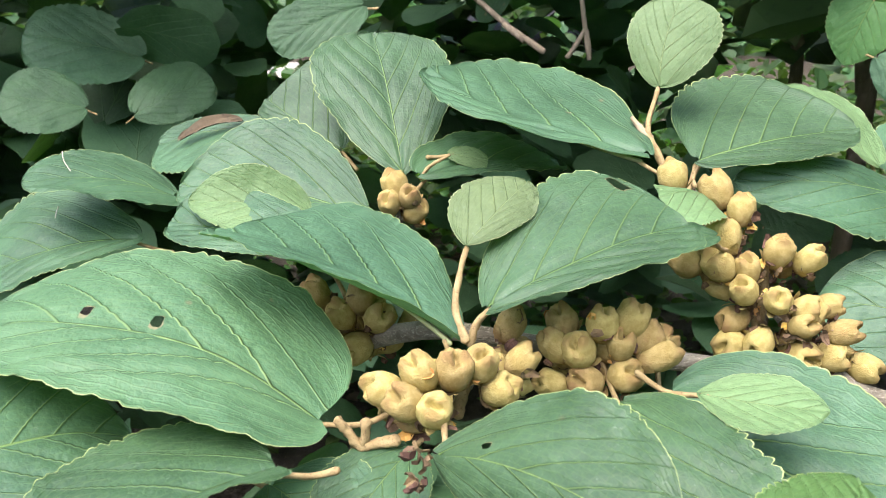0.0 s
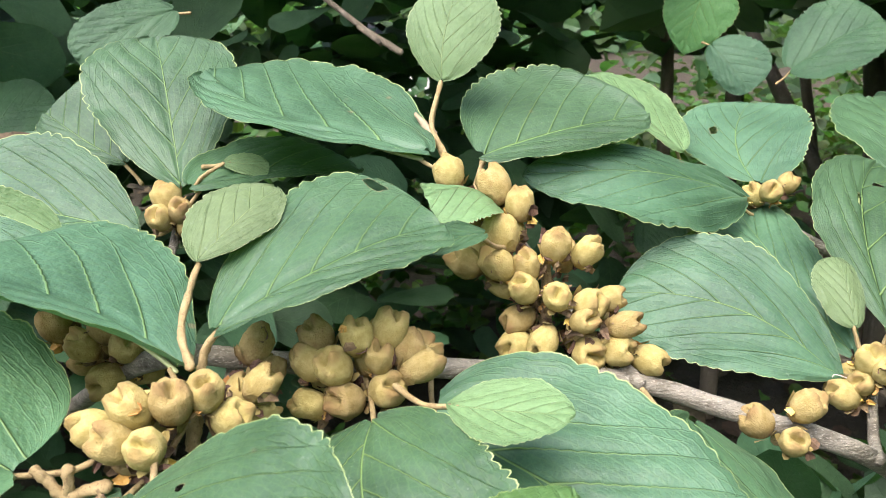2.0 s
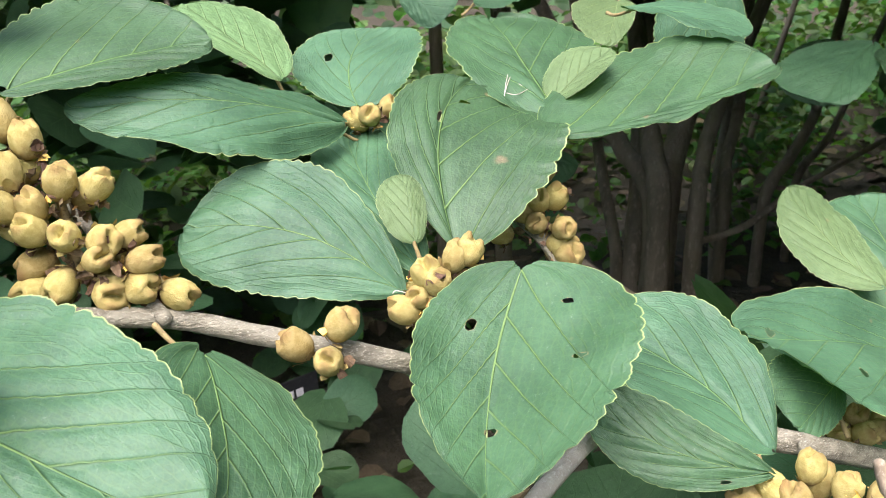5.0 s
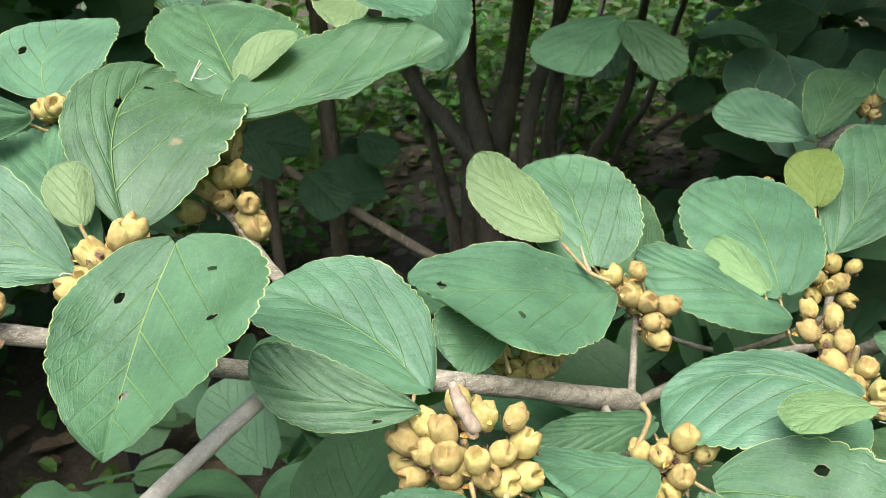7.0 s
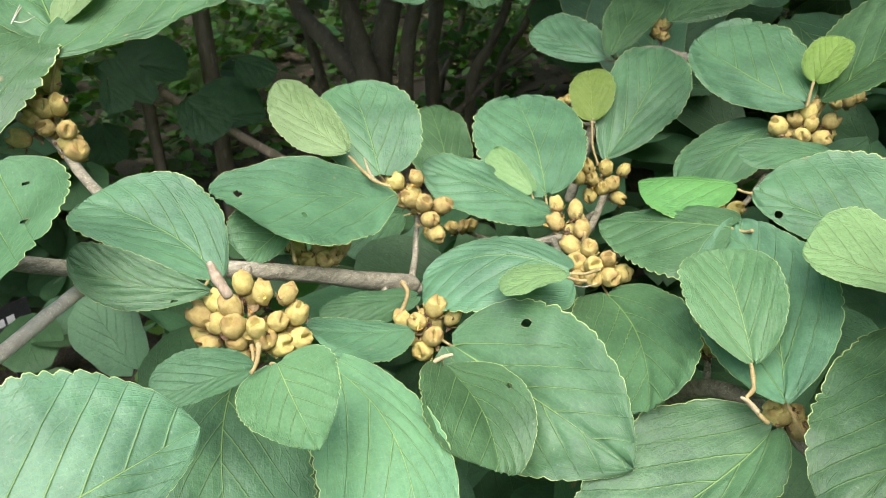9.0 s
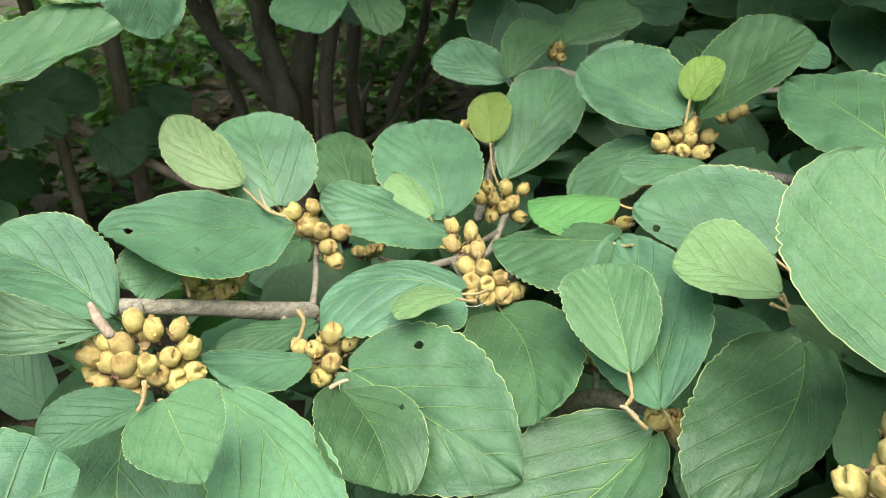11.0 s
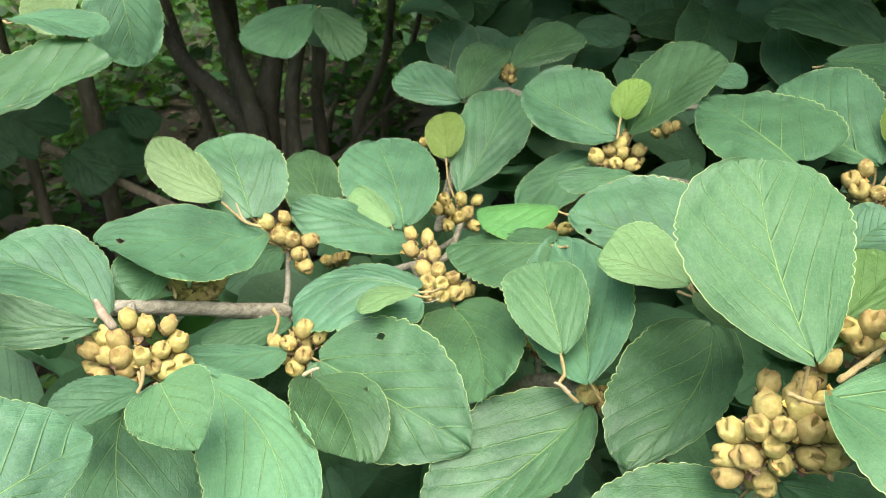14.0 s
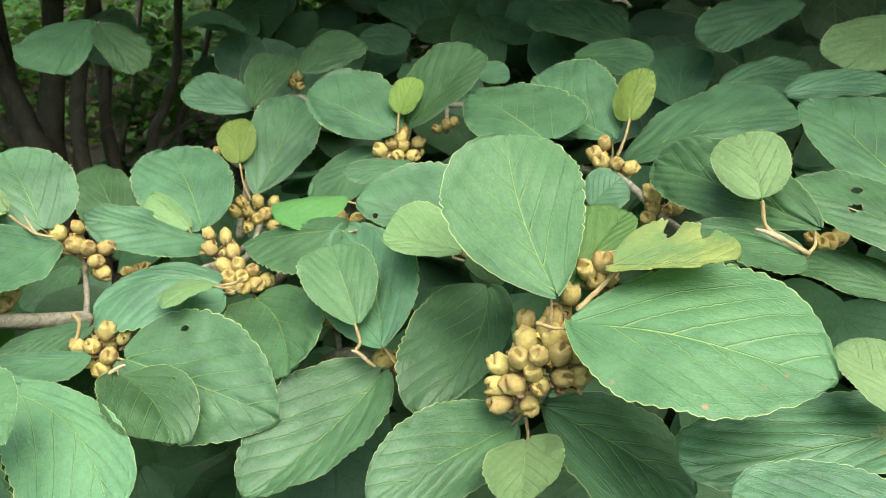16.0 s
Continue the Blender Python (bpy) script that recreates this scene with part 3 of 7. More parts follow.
class Cluster:
    """A cluster of capsules on a spur; the centre is its part, the capsules hang on it."""
    made = 0

    def __init__(self, branch, at, spread=0.012):
        Cluster.made += 1
        self.at = Vector(at)
        self.seed = Cluster.made
        up = Vector((0, 0, spread * 0.7))
        self.ob = part("fruit_spur", mesh_of("fruit_spur", tube([-up, Vector((0.001, 0.001, 0)), up], [0.0022, 0.0026, 0.0014], 8, 0.5, self.seed), TWIG), branch, Matrix.Translation(at), "short woody spur crowded with tan capsules")
        self.feet = []

    def finish(self, dry=4.6):
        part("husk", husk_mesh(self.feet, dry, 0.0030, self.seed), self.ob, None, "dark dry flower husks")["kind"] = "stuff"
        part("bract", husk_mesh(self.feet, 1.0, 0.0030, self.seed + 50, BRACT), self.ob, None, "orange-yellow withered bracts")["kind"] = "stuff"

    def capsule(self, x, y, z, size=1.0, lean=None):
        rnd = random.Random(round((x + 3 * y + 7 * z) * 1e5))
        p = Vector((x, y, z))
        d = p - self.at
        way = (d.normalized() if d.length > 1e-5 else Vector((0, 0, 1))) + Vector((0, 0, 0.55)) + Vector([rnd.uniform(-0.35, 0.35) for _ in range(3)])
        q = way.to_track_quat("Z", "Y") @ Euler((0, 0, rnd.uniform(0, 6.28))).to_quaternion()
        s = size * rnd.uniform(0.94, 1.17)
        base = d - way.normalized() * 0.006 * s
        self.feet.append(base + way.normalized() * 0.002)
        part("capsule", CAPSULES[rnd.randrange(len(CAPSULES))], self.ob, Matrix.LocRotScale(base, q, (s * rnd.uniform(0.9, 1.04), s * rnd.uniform(0.9, 1.04), s * rnd.uniform(0.92, 1.1))))


def shoot(branch, points, r0, r1, name="shoot", label="", mat=TWIG):
    n = len(points) - 1
    return part(name, mesh_of(name, tube(points, [0.62 * (r0 + (r1 - r0) * i / n) for i in range(n + 1)], 10, 0.55, len(points)), mat), branch, None, label)


def fibre(points):
    """A pale dry fibre that has fallen on a leaf."""
    ob = new("dry_fibre", mesh_of("dry_fibre", tube(points, 0.00024, 6, 0.4), DRY))
    return tagged(ob, "pale dry fibre fallen on a green leaf", "plant debris", "fallen fibres")


def leaf_scrap(at, turn, length):
    """A withered, curled piece of leaf."""
    ob = new("dead_leaf", blade_mesh(length, length * 0.11, length * 0.08, length * 0.10, length * 0.07, 0.002, 0.004, 91.3, DEAD_LEAF, rows=40, cols=16, pleat=0.0012))
    ob.matrix_basis = pose(*at, *turn)
    return tagged(ob, "curled brown dead leaf scrap lying on green leaves", "dead leaf")


def box(bm, size, at):
    r = bmesh.ops.create_cube(bm, size=1.0, matrix=Matrix.Translation(at) @ Matrix.Diagonal((*size, 1)))
    bmesh.ops.bevel(bm, geom=list({e for v in r["verts"] for e in v.link_edges}), offset=min(size) * 0.2, segments=2, affect="EDGES")


def plant_label(at):
    """A black plant label on a stake, with white lines of writing too small to read."""
    ob = thing("plant_label", "black plant label with white writing on a stake", "sign")
    ob.matrix_basis = pose(*at, 0, 0, 18)
    bm = bmesh.new()
    box(bm, (0.13, 0.004, 0.075), (0, 0, 0))
    part("plate", mesh_of("plate", bm, SIGN_BLACK, False), ob)
    bm = bmesh.new()
    box(bm, (0.022, 0.006, at[2] - 0.02), (0.02, 0.006, -at[2] / 2 - 0.03))
    part("stake", mesh_of("stake", bm, SIGN_BLACK, False), ob)
    for x, z, w, h in ((-0.030, 0.008, 0.014, 0.015), (-0.011, 0.008, 0.014, 0.015), (0.008, 0.008, 0.014, 0.015), (0.027, 0.008, 0.014, 0.015), (0.0, -0.012, 0.07, 0.003)):
        bm = bmesh.new()
        box(bm, (w, 0.0012, h), (x, -0.0026, z))
        part("writing_bar", mesh_of("writing_bar", bm, SIGN_WHITE, False), ob)
    return ob


SIGN_BLACK = surface("black_plastic", ((0.012, 0.012, 0.013), (0.018, 0.018, 0.02), (0.03, 0.03, 0.03)), 30.0, 0.45)
SIGN_WHITE = surface("white_print", ((0.55, 0.55, 0.55), (0.50, 0.50, 0.50), (0.42, 0.42, 0.42)), 60.0, 0.6)

# ---------------------------------------------------------------- ground and distance
def ground_height(x, y):
    return 0.03 * noise.noise(Vector((x * 0.7, y * 0.7, 3.1))) + 0.012 * noise.noise(Vector((x * 3.1, y * 3.1, 1.7)))


def ground_sheet():
    bm = bmesh.new()
    ticks = [-60, -30, -15, -8, -5] + [-4 + 0.2 * k for k in range(56)] + [8, 11, 15, 30, 60]
    verts = [[bm.verts.new((x, y, ground_height(x, y))) for x in ticks] for y in ticks]
    for a, b in zip(verts, verts[1:]):
        for i in range(len(ticks) - 1):
            bm.faces.new((a[i], a[i + 1], b[i + 1], b[i]))
    return mesh_of("ground", bm, SOIL)


tagged(new("ground", ground_sheet()), "brown leaf mould under the shrubs", "soil", kind="structure")


def path_sheet():
    bm = bmesh.new()
    rows = []
    for k in range(25):
        x = -12 + k * 0.55
        w = 0.12 * noise.noise(Vector((k * 0.6, 0, 5)))
        rows.append([bm.verts.new((x, y + w, ground_height(x, y) * 0.3 + 0.06)) for y in (6.6, 7.2, 7.8, 8.6)])
    for a, b in zip(rows, rows[1:]):
        for i in range(3):
            bm.faces.new((a[i], b[i], b[i + 1], a[i + 1]))
    return mesh_of("pavement", bm, GRAVEL)


GRAVEL = surface("pale_gravel", ((0.40, 0.40, 0.34), (0.52, 0.51, 0.44), (0.26, 0.27, 0.22)), 20.0, 0.9, 0.5, 90.0, 0.01)
tagged(new("pavement", path_sheet()), "pale gravel path beyond the shrubs", "path", kind="structure")


def scatter_leaves(name, count, place, size, mat, seed, tilt=0.9):
    """Many small simple leaves in one mesh: each a folded, pointed oval."""
    rnd = random.Random(seed)
    verts, faces = [], []
    for _ in range(count):
        p = place(rnd)
        if p is None:
            continue
        s = size * rnd.uniform(0.65, 1.25)
        m = Matrix.Translation(p) @ Euler((rnd.gauss(0, tilt * 0.5), rnd.gauss(0, tilt * 0.5), rnd.uniform(0, 6.28))).to_matrix().to_4x4()
        o = len(verts)
        f = rnd.uniform(0.03, 0.16) * s
        for x, y, z in ((-0.5, 0, 0), (-0.28, 0.30, f), (0.05, 0.40, f * 1.2), (0.34, 0.26, f), (0.5, 0, -0.06 * s), (0.34, -0.26, f), (0.05, -0.40, f * 1.2), (-0.28, -0.30, f), (-0.1, 0, 0), (0.2, 0, 0)):
            verts.append(m @ Vector((x * s, y * s, z)))
        for face in ((0, 8, 1), (8, 2, 1), (8, 9, 3, 2), (9, 4, 3), (0, 7, 8), (8, 7, 6), (8, 6, 5, 9), (9, 5, 4)):
            faces.append([o + k for k in face])
    me = bpy.data.meshes.new(name)
    me.from_pydata([tuple(v) for v in verts], [], faces)
    me.materials.append(mat)
    return me


def scatter_blades(name, count, place, size, mat, seed, tilt=0.5, lean=(0.0, 0.0)):
    """Many leaves in one mesh, each a curved, ribbed blade with a rounded outline."""
    rnd = random.Random(seed)
    rows, cols = 9, 6
    verts, faces, uvs = [], [], []
    for _ in range(count):
        p = place(rnd)
        if p is None:
            continue
        s = size * rnd.uniform(0.7, 1.2)
        m = Matrix.Translation(p) @ Euler((lean[0] + rnd.gauss(0, tilt), lean[1] + rnd.gauss(0, tilt), 0)).to_matrix().to_4x4() @ Euler((0, 0, rnd.uniform(0, 6.28))).to_matrix().to_4x4()
        half, fold, sag, wave = s * rnd.uniform(0.34, 0.44), s * rnd.uniform(-0.03, 0.10), s * rnd.uniform(0.0, 0.10), rnd.uniform(0, 6)
        o = len(verts)
        for i in range(rows + 1):
            u = 0.004 + 0.99 * i / rows
            for j in range(cols + 1):
                v = 2 * j / cols - 1
                w = blade_width(u)
                y = v * half * w * (1 + 0.05 * math.sin(wave + 11 * u) * abs(v))
                x = s * (u - 0.5 - 0.06 * abs(v) * (1 - u) ** 4)
                z = fold * abs(v) * min(1, 4 * u * (1 - u)) + sag * (4 * u * (1 - u) - 1) + 0.012 * s * math.sin(wave + 6 * u + 2 * v)
                verts.append(m @ Vector((x, y, z)))
                uvs.append((vein_coord(u, v, w, wave), (v + 1) / 2))
        for i in range(rows):
            for j in range(cols):
                a = o + i * (cols + 1) + j
                faces.append((a, a + 1, a + cols + 2, a + cols + 1))
    me = bpy.data.meshes.new(name)
    me.from_pydata([tuple(v) for v in verts], [], faces)
    layer = me.uv_layers.new(name="UVMap")
    flat = np.array([uvs[k] for f in faces for k in f], dtype=np.float32).ravel()
    layer.data.foreach_set("uv", flat)
    me.polygons.foreach_set("use_smooth", [True] * len(me.polygons))
    me.materials.append(mat)
    return me


def box_place(lo, hi, keep=None):
    def place(rnd):
        p = Vector([rnd.uniform(a, b) for a, b in zip(lo, hi)])
        return p if keep is None or keep(p) else None
    return place


def clumpy(p, scale=2.2, cut=0.0):
    return noise.noise(p * scale) > cut


# canopy of the shrubs behind, carried up out of view to shade the background
canopy = thing("background_shrub", "dense shrub canopy behind the branches, lower leaves tinted dark for shade", "shrub")
part("crown", scatter_leaves("crown", 3600, box_place((-3.2, 1.7, 0.9), (5.5, 2.5, 2.5), lambda p: clumpy(p, 1.6, -0.2)), 0.14, FOLIAGE, 11), canopy)["kind"] = "stuff"
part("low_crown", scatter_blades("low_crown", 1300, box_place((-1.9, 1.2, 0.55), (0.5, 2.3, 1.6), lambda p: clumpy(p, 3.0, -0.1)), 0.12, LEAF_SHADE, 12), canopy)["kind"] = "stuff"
part("side_crown", scatter_leaves("side_crown", 2200, box_place((0.3, 1.1, 1.06), (3.2, 2.2, 2.3), lambda p: clumpy(p, 2.4, -0.2)), 0.12, FOLIAGE, 13), canopy)["kind"] = "stuff"

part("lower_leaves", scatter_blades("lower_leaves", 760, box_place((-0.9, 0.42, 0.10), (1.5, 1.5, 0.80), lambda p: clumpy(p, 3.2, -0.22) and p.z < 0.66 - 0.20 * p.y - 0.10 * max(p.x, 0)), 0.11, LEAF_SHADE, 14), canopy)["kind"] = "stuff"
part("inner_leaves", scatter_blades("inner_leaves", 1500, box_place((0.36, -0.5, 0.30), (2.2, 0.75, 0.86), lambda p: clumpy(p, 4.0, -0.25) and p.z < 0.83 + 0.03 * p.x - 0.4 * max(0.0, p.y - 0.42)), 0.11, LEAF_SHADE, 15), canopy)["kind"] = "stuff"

part("screen_leaves", scatter_leaves("screen_leaves", 7000, box_place((-3.5, 3.0, 0.0), (5.5, 5.4, 1.1), lambda p: clumpy(p, 1.8, -0.15)), 0.10, FOLIAGE, 16), canopy)["kind"] = "stuff"
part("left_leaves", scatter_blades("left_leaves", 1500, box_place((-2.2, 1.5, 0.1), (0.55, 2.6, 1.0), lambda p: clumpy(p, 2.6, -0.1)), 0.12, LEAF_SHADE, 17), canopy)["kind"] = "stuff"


# leaves above the view, added to shade the foliage below and behind
def shade_overhang_place(p):
    rag = 0.12 * noise.noise(p * 2)
    away = (p.xy - Vector((0.2, -0.3))).length
    edge = 0.45 + 0.9 * noise.noise(Vector((p.x * 0.9, p.y * 0.9, 2.0)))
    if p.x > 4.6 - edge or p.x < -2.6 + edge or p.y < -1.8 + 0.5 * edge:
        return False
    if not clumpy(p, 1.8, -0.45) or (p.x < 0.8 and p.y > 1.75):
        return False
    if p.x < 0.7 and not clumpy(p, 2.6, 0.02):
        return False
    if p.x > 0.55 and 0.62 < away < 1.0:
        # thinner towards the open side
        return p.z > 1.32 and 0.5 + 0.9 * noise.noise(p * 31) < (away - 0.55) / 0.55
    if away < 0.88 + rag:
        return False
    return p.x > 0.80 + rag or (p.x > 0.62 + rag and p.y > 0.48) or (p.x > 0.18 and p.y > 0.66 + rag and p.z > 1.25) or p.y > (0.80 if p.x > 0.3 else 0.96) + rag


part("overhang", scatter_leaves("overhang", 13000, box_place((-2.6, -1.8, 1.17), (4.6, 2.3, 1.95), shade_overhang_place), 0.15, FOLIAGE, 18), canopy)["kind"] = "stuff"
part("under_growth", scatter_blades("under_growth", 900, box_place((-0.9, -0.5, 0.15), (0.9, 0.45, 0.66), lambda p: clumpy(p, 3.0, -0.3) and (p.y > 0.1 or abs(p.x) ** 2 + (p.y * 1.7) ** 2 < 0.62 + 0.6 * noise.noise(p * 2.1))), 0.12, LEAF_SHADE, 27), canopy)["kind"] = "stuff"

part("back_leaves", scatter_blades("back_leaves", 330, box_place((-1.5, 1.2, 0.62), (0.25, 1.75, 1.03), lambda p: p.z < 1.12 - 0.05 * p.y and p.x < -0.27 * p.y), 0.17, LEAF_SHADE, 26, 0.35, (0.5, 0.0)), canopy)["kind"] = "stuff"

# outer part of the witch hazel
outer = thing("witch_hazel_shrub", "outer witch hazel foliage in shade, broad green leaves", "shrub")
part("outer_leaves", scatter_blades("outer_leaves", 620, box_place((0.95, -0.75, 0.78), (2.9, 1.25, 1.02), lambda p: (p - Vector((0.2, -0.3, 0))).xy.length > 1.12 and p.x - 0.2 > 0.86 * (p.y + 0.3) and abs(p.z - 0.90 - 0.05 * noise.noise(p * 3)) < 0.05), 0.135, LEAF_OLD, 19, 0.28, (0.30, -0.42)), outer)["kind"] = "stuff"
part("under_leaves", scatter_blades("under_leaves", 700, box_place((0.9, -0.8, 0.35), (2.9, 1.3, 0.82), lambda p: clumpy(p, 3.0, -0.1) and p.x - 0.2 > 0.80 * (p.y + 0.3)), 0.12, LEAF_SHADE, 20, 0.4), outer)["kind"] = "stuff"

part("far_leaves", scatter_leaves("far_leaves", 5200, box_place((2.5, -1.6, 0.0), (5.6, 2.4, 1.15), lambda p: clumpy(p, 1.8, -0.25)), 0.12, FOLIAGE, 29), outer)["kind"] = "stuff"

# low growth on the ground
herbs = thing("ground_plants", "low green plants and seedlings on the soil", "plants", kind="stuff")
part("herb_leaves", scatter_leaves("herb_leaves", 9000, box_place((-2.2, 1.3, 0.02), (5.0, 5.5, 0.34), lambda p: p.z < 0.06 + 0.5 * max(0, noise.noise(Vector((p.x * 1.3, p.y * 1.3, 4))))), 0.055, HERB, 21), herbs)["kind"] = "stuff"
part("tall_herbs", scatter_leaves("tall_herbs", 15000, box_place((-0.4, 2.15, 0.0), (4.2, 4.2, 0.62), lambda p: clumpy(p, 2.2, -0.05)), 0.055, HERB, 28), herbs)["kind"] = "stuff"
part("near_herbs", scatter_leaves("near_herbs", 900, box_place((-0.6, 0.5, 0.02), (1.6, 1.6, 0.12), lambda p: noise.noise(Vector((p.x * 2.3, p.y * 2.3, 9))) > 0.05), 0.04, HERB, 22), herbs)["kind"] = "stuff"
litter = thing("leaf_litter", "brown fallen leaves on the soil", "dead leaves", kind="stuff")
part("fallen_leaves", scatter_leaves("fallen_leaves", 5200, box_place((-4.2, -3.2, 0.015), (5.0, 5.0, 0.045), lambda p: (p.xy - Vector((0.4, 1.0))).length < 3.6 + 1.4 * noise.noise(p * 0.8)), 0.07, DEAD_LEAF, 23, 0.35), litter)["kind"] = "stuff"


# far hedge that closes the garden, added all round to block low sky light
def far_place(rnd):
    a = rnd.uniform(0, 2 * math.pi)
    r = rnd.uniform(10.0, 13.5)
    return Vector((r * math.sin(a), r * math.cos(a), rnd.uniform(0.0, 6.6 + 2.6 * math.cos(a - 0.7)) + 0.5 * noise.noise(Vector((a * 5, 0, 0)))))


hedge = thing("sky_block_hedge", "ring of distant foliage, made tall to block low sky light", "trees", kind="stuff")
part("far_crown", scatter_leaves("far_crown", 24000, far_place, 0.95, FOLIAGE, 31), hedge)["kind"] = "stuff"


# stems of the shrubs behind
def stem_group(name, label, stems):
    ob = thing(name, label, "shrub")
    for k, (pts, r0, r1) in enumerate(stems):
        radii = [r0 + (r1 - r0) * i / (len(pts) - 1) for i in range(len(pts))]
        part("stem", mesh_of("stem", tube(pts, radii, 12, 0.22, k + 3), TRUNK), ob)
    return ob


stem_group("old_shrub", "brown upright stems of an old multi-stemmed shrub", [
    ([(1.435, 1.956, -0.03), (1.433, 1.964, 0.33), (1.402, 2.08, 0.461), (1.357, 2.18, 0.554), (1.329, 2.288, 0.677), (1.181, 2.871, 1.346)], 0.0341, 0.0187),
    ([(1.419, 1.902, -0.03), (1.421, 1.908, 0.34), (1.438, 1.987, 0.473), (1.449, 2.071, 0.607), (1.462, 2.122, 0.696), (1.581, 2.565, 1.47)], 0.0368, 0.0251),
    ([(1.488, 1.979, -0.03), (1.492, 1.982, 0.319), (1.535, 2.033, 0.441), (1.596, 2.068, 0.562), (1.643, 2.104, 0.669), (1.987, 2.376, 1.455)], 0.04, 0.0295),
    ([(1.494, 1.841, -0.03), (1.498, 1.844, 0.336), (1.543, 1.899, 0.468), (1.592, 1.931, 0.571), (1.661, 1.957, 0.687), (2.116, 2.122, 1.446)], 0.0251, 0.0184),
    ([(1.676, 1.963, -0.03), (1.679, 1.966, 0.302), (1.708, 2.015, 0.405), (1.765, 2.058, 0.531), (1.802, 2.105, 0.642), (2.068, 2.443, 1.433)], 0.0198, 0.0162),
    ([(1.828, 1.978, -0.03), (1.833, 1.979, 0.288), (1.919, 1.989, 0.401), (1.998, 2.005, 0.514), (2.045, 2.036, 0.613), (2.419, 2.28, 1.394)], 0.0187, 0.0131),
    ([(2.036, 2.092, -0.03), (2.041, 2.093, 0.271), (2.155, 2.098, 0.409), (2.232, 2.121, 0.53), (2.706, 2.265, 1.281)], 0.014, 0.01),
    ([(1.967, 2.359, -0.03), (1.972, 2.361, 0.158), (2.069, 2.386, 0.306), (2.157, 2.433, 0.474), (2.563, 2.648, 1.249)], 0.0128, 0.0096),
    ([(0.772, 1.71, 0.569), (0.788, 1.69, 0.557), (0.807, 1.664, 0.542), (1.303, 1.011, 0.172)], 0.0114, 0.0102),
    ([(1.447, 2.07, -0.03), (1.449, 2.074, 0.089), (1.498, 2.144, 0.28), (1.541, 2.222, 0.488), (1.715, 2.536, 1.313)], 0.0347, 0.0278),
    ([(1.74, 2.059, -0.03), (1.743, 2.063, 0.022), (1.794, 2.158, 0.27), (1.865, 2.231, 0.485), (2.133, 2.508, 1.298)], 0.0235, 0.0162),
    ([(1.528, 1.881, 0.226), (1.672, 1.852, 0.265), (1.808, 1.846, 0.349), (1.957, 1.829, 0.417), (2.77, 1.734, 0.792)], 0.0112, 0.0064),
    ([(1.405, 2.099, -0.03), (1.405, 2.103, 0.123), (1.405, 2.19, 0.316), (1.404, 2.254, 0.461), (1.403, 2.622, 1.282)], 0.0191, 0.0156),
    ([(0.947, 1.894, -0.03), (0.947, 1.894, 0.85), (0.945, 1.925, 0.933), (0.919, 2.232, 1.779)], 0.0216, 0.019),
    ([(0.768, 1.856, -0.03), (0.768, 1.857, 0.894), (0.762, 1.9, 1.01), (0.759, 1.921, 1.068), (0.723, 2.228, 1.913)], 0.0148, 0.0124),
    ([(0.125, 1.081, 1.071), (0.075, 1.093, 1.104), (0.047, 1.102, 1.128), (-0.631, 1.304, 1.685)], 0.0042, 0.0032),
    ([(0.162, 1.119, 1.059), (0.185, 1.132, 1.094), (0.181, 1.143, 1.125), (0.081, 1.449, 1.966)], 0.0033, 0.0029),
])

# ---------------------------------------------------------------- branches, twigs, leaves and fruit

limb_front = thing("witch_hazel_branch", "grey witch hazel branch with broad green leaves and tan capsules", "branch", "witch hazel branches")
part("wood", mesh_of("wood", tube([(-0.22, 0.5, 0.93), (-0.1, 0.385, 0.985), (-0.018, 0.291, 1.06), (0.036, 0.279, 1.061), (0.146, 0.291, 1.039), (0.193, 0.284, 1.025), (0.241, 0.277, 1.007), (0.304, 0.292, 0.965), (0.350, 0.267, 0.959), (0.392, 0.233, 0.960), (0.448, 0.236, 0.933), (0.51, 0.244, 0.899)], [0.0033, 0.0035, 0.0036, 0.0037, 0.0038, 0.0039, 0.0041, 0.0046, 0.0049, 0.0052, 0.0054, 0.007], 12, 0.18, 2), BARK), limb_front)
part("wood", mesh_of("wood", tube([(0.33, 0.265, 0.969), (0.31, 0.255, 0.967), (0.267, 0.226, 0.964), (0.229, 0.199, 0.959), (0.192, 0.172, 0.943), (0.092, 0.192, 0.5), (0.072, 0.222, -0.02)], [0.0036, 0.0037, 0.0038, 0.0040, 0.0050, 0.011, 0.015], 12, 0.14, 5), PALE_BARK), limb_front)
for k, at in enumerate(((-0.0076, 0.199, 1.0684), (-0.0068, 0.1976, 1.0647), (-0.0079, 0.1963, 1.0611), (-0.006, 0.1953, 1.0582), (-0.0091, 0.1957, 1.0593), (-0.0053, 0.1969, 1.0625))):
    part("bud_scale", husk_mesh([Vector(at)], 2, 0.003, 70 + k, inward=False), limb_front, None, "brown papery bud scale")
part("stub", mesh_of("stub", tube([(0.3548, 0.1467, 1.0029), (0.3531, 0.1517, 1.0085), (0.3525, 0.1563, 1.0146)], [0.0027, 0.0027, 0.0017], 9, 0.3, 8), STUB), limb_front, None, "split dry grey twig stub")
part("twig", mesh_of("twig", tube([(0.5073, 0.2433, 0.8998), (0.4982, 0.2391, 0.8883), (0.4939, 0.2276, 0.8819)], [0.0058, 0.0040, 0.0034], 10, 0.25, 9), BARK), limb_front)
spur = Cluster(limb_front, (0.0049, 0.2428, 1.064), 0.014)
spur.capsule(-0.0183, 0.2329, 1.0685)
spur.capsule(-0.0073, 0.23, 1.0761)
spur.capsule(0.0033, 0.2314, 1.0757)
spur.capsule(-0.0024, 0.2214, 1.0679)
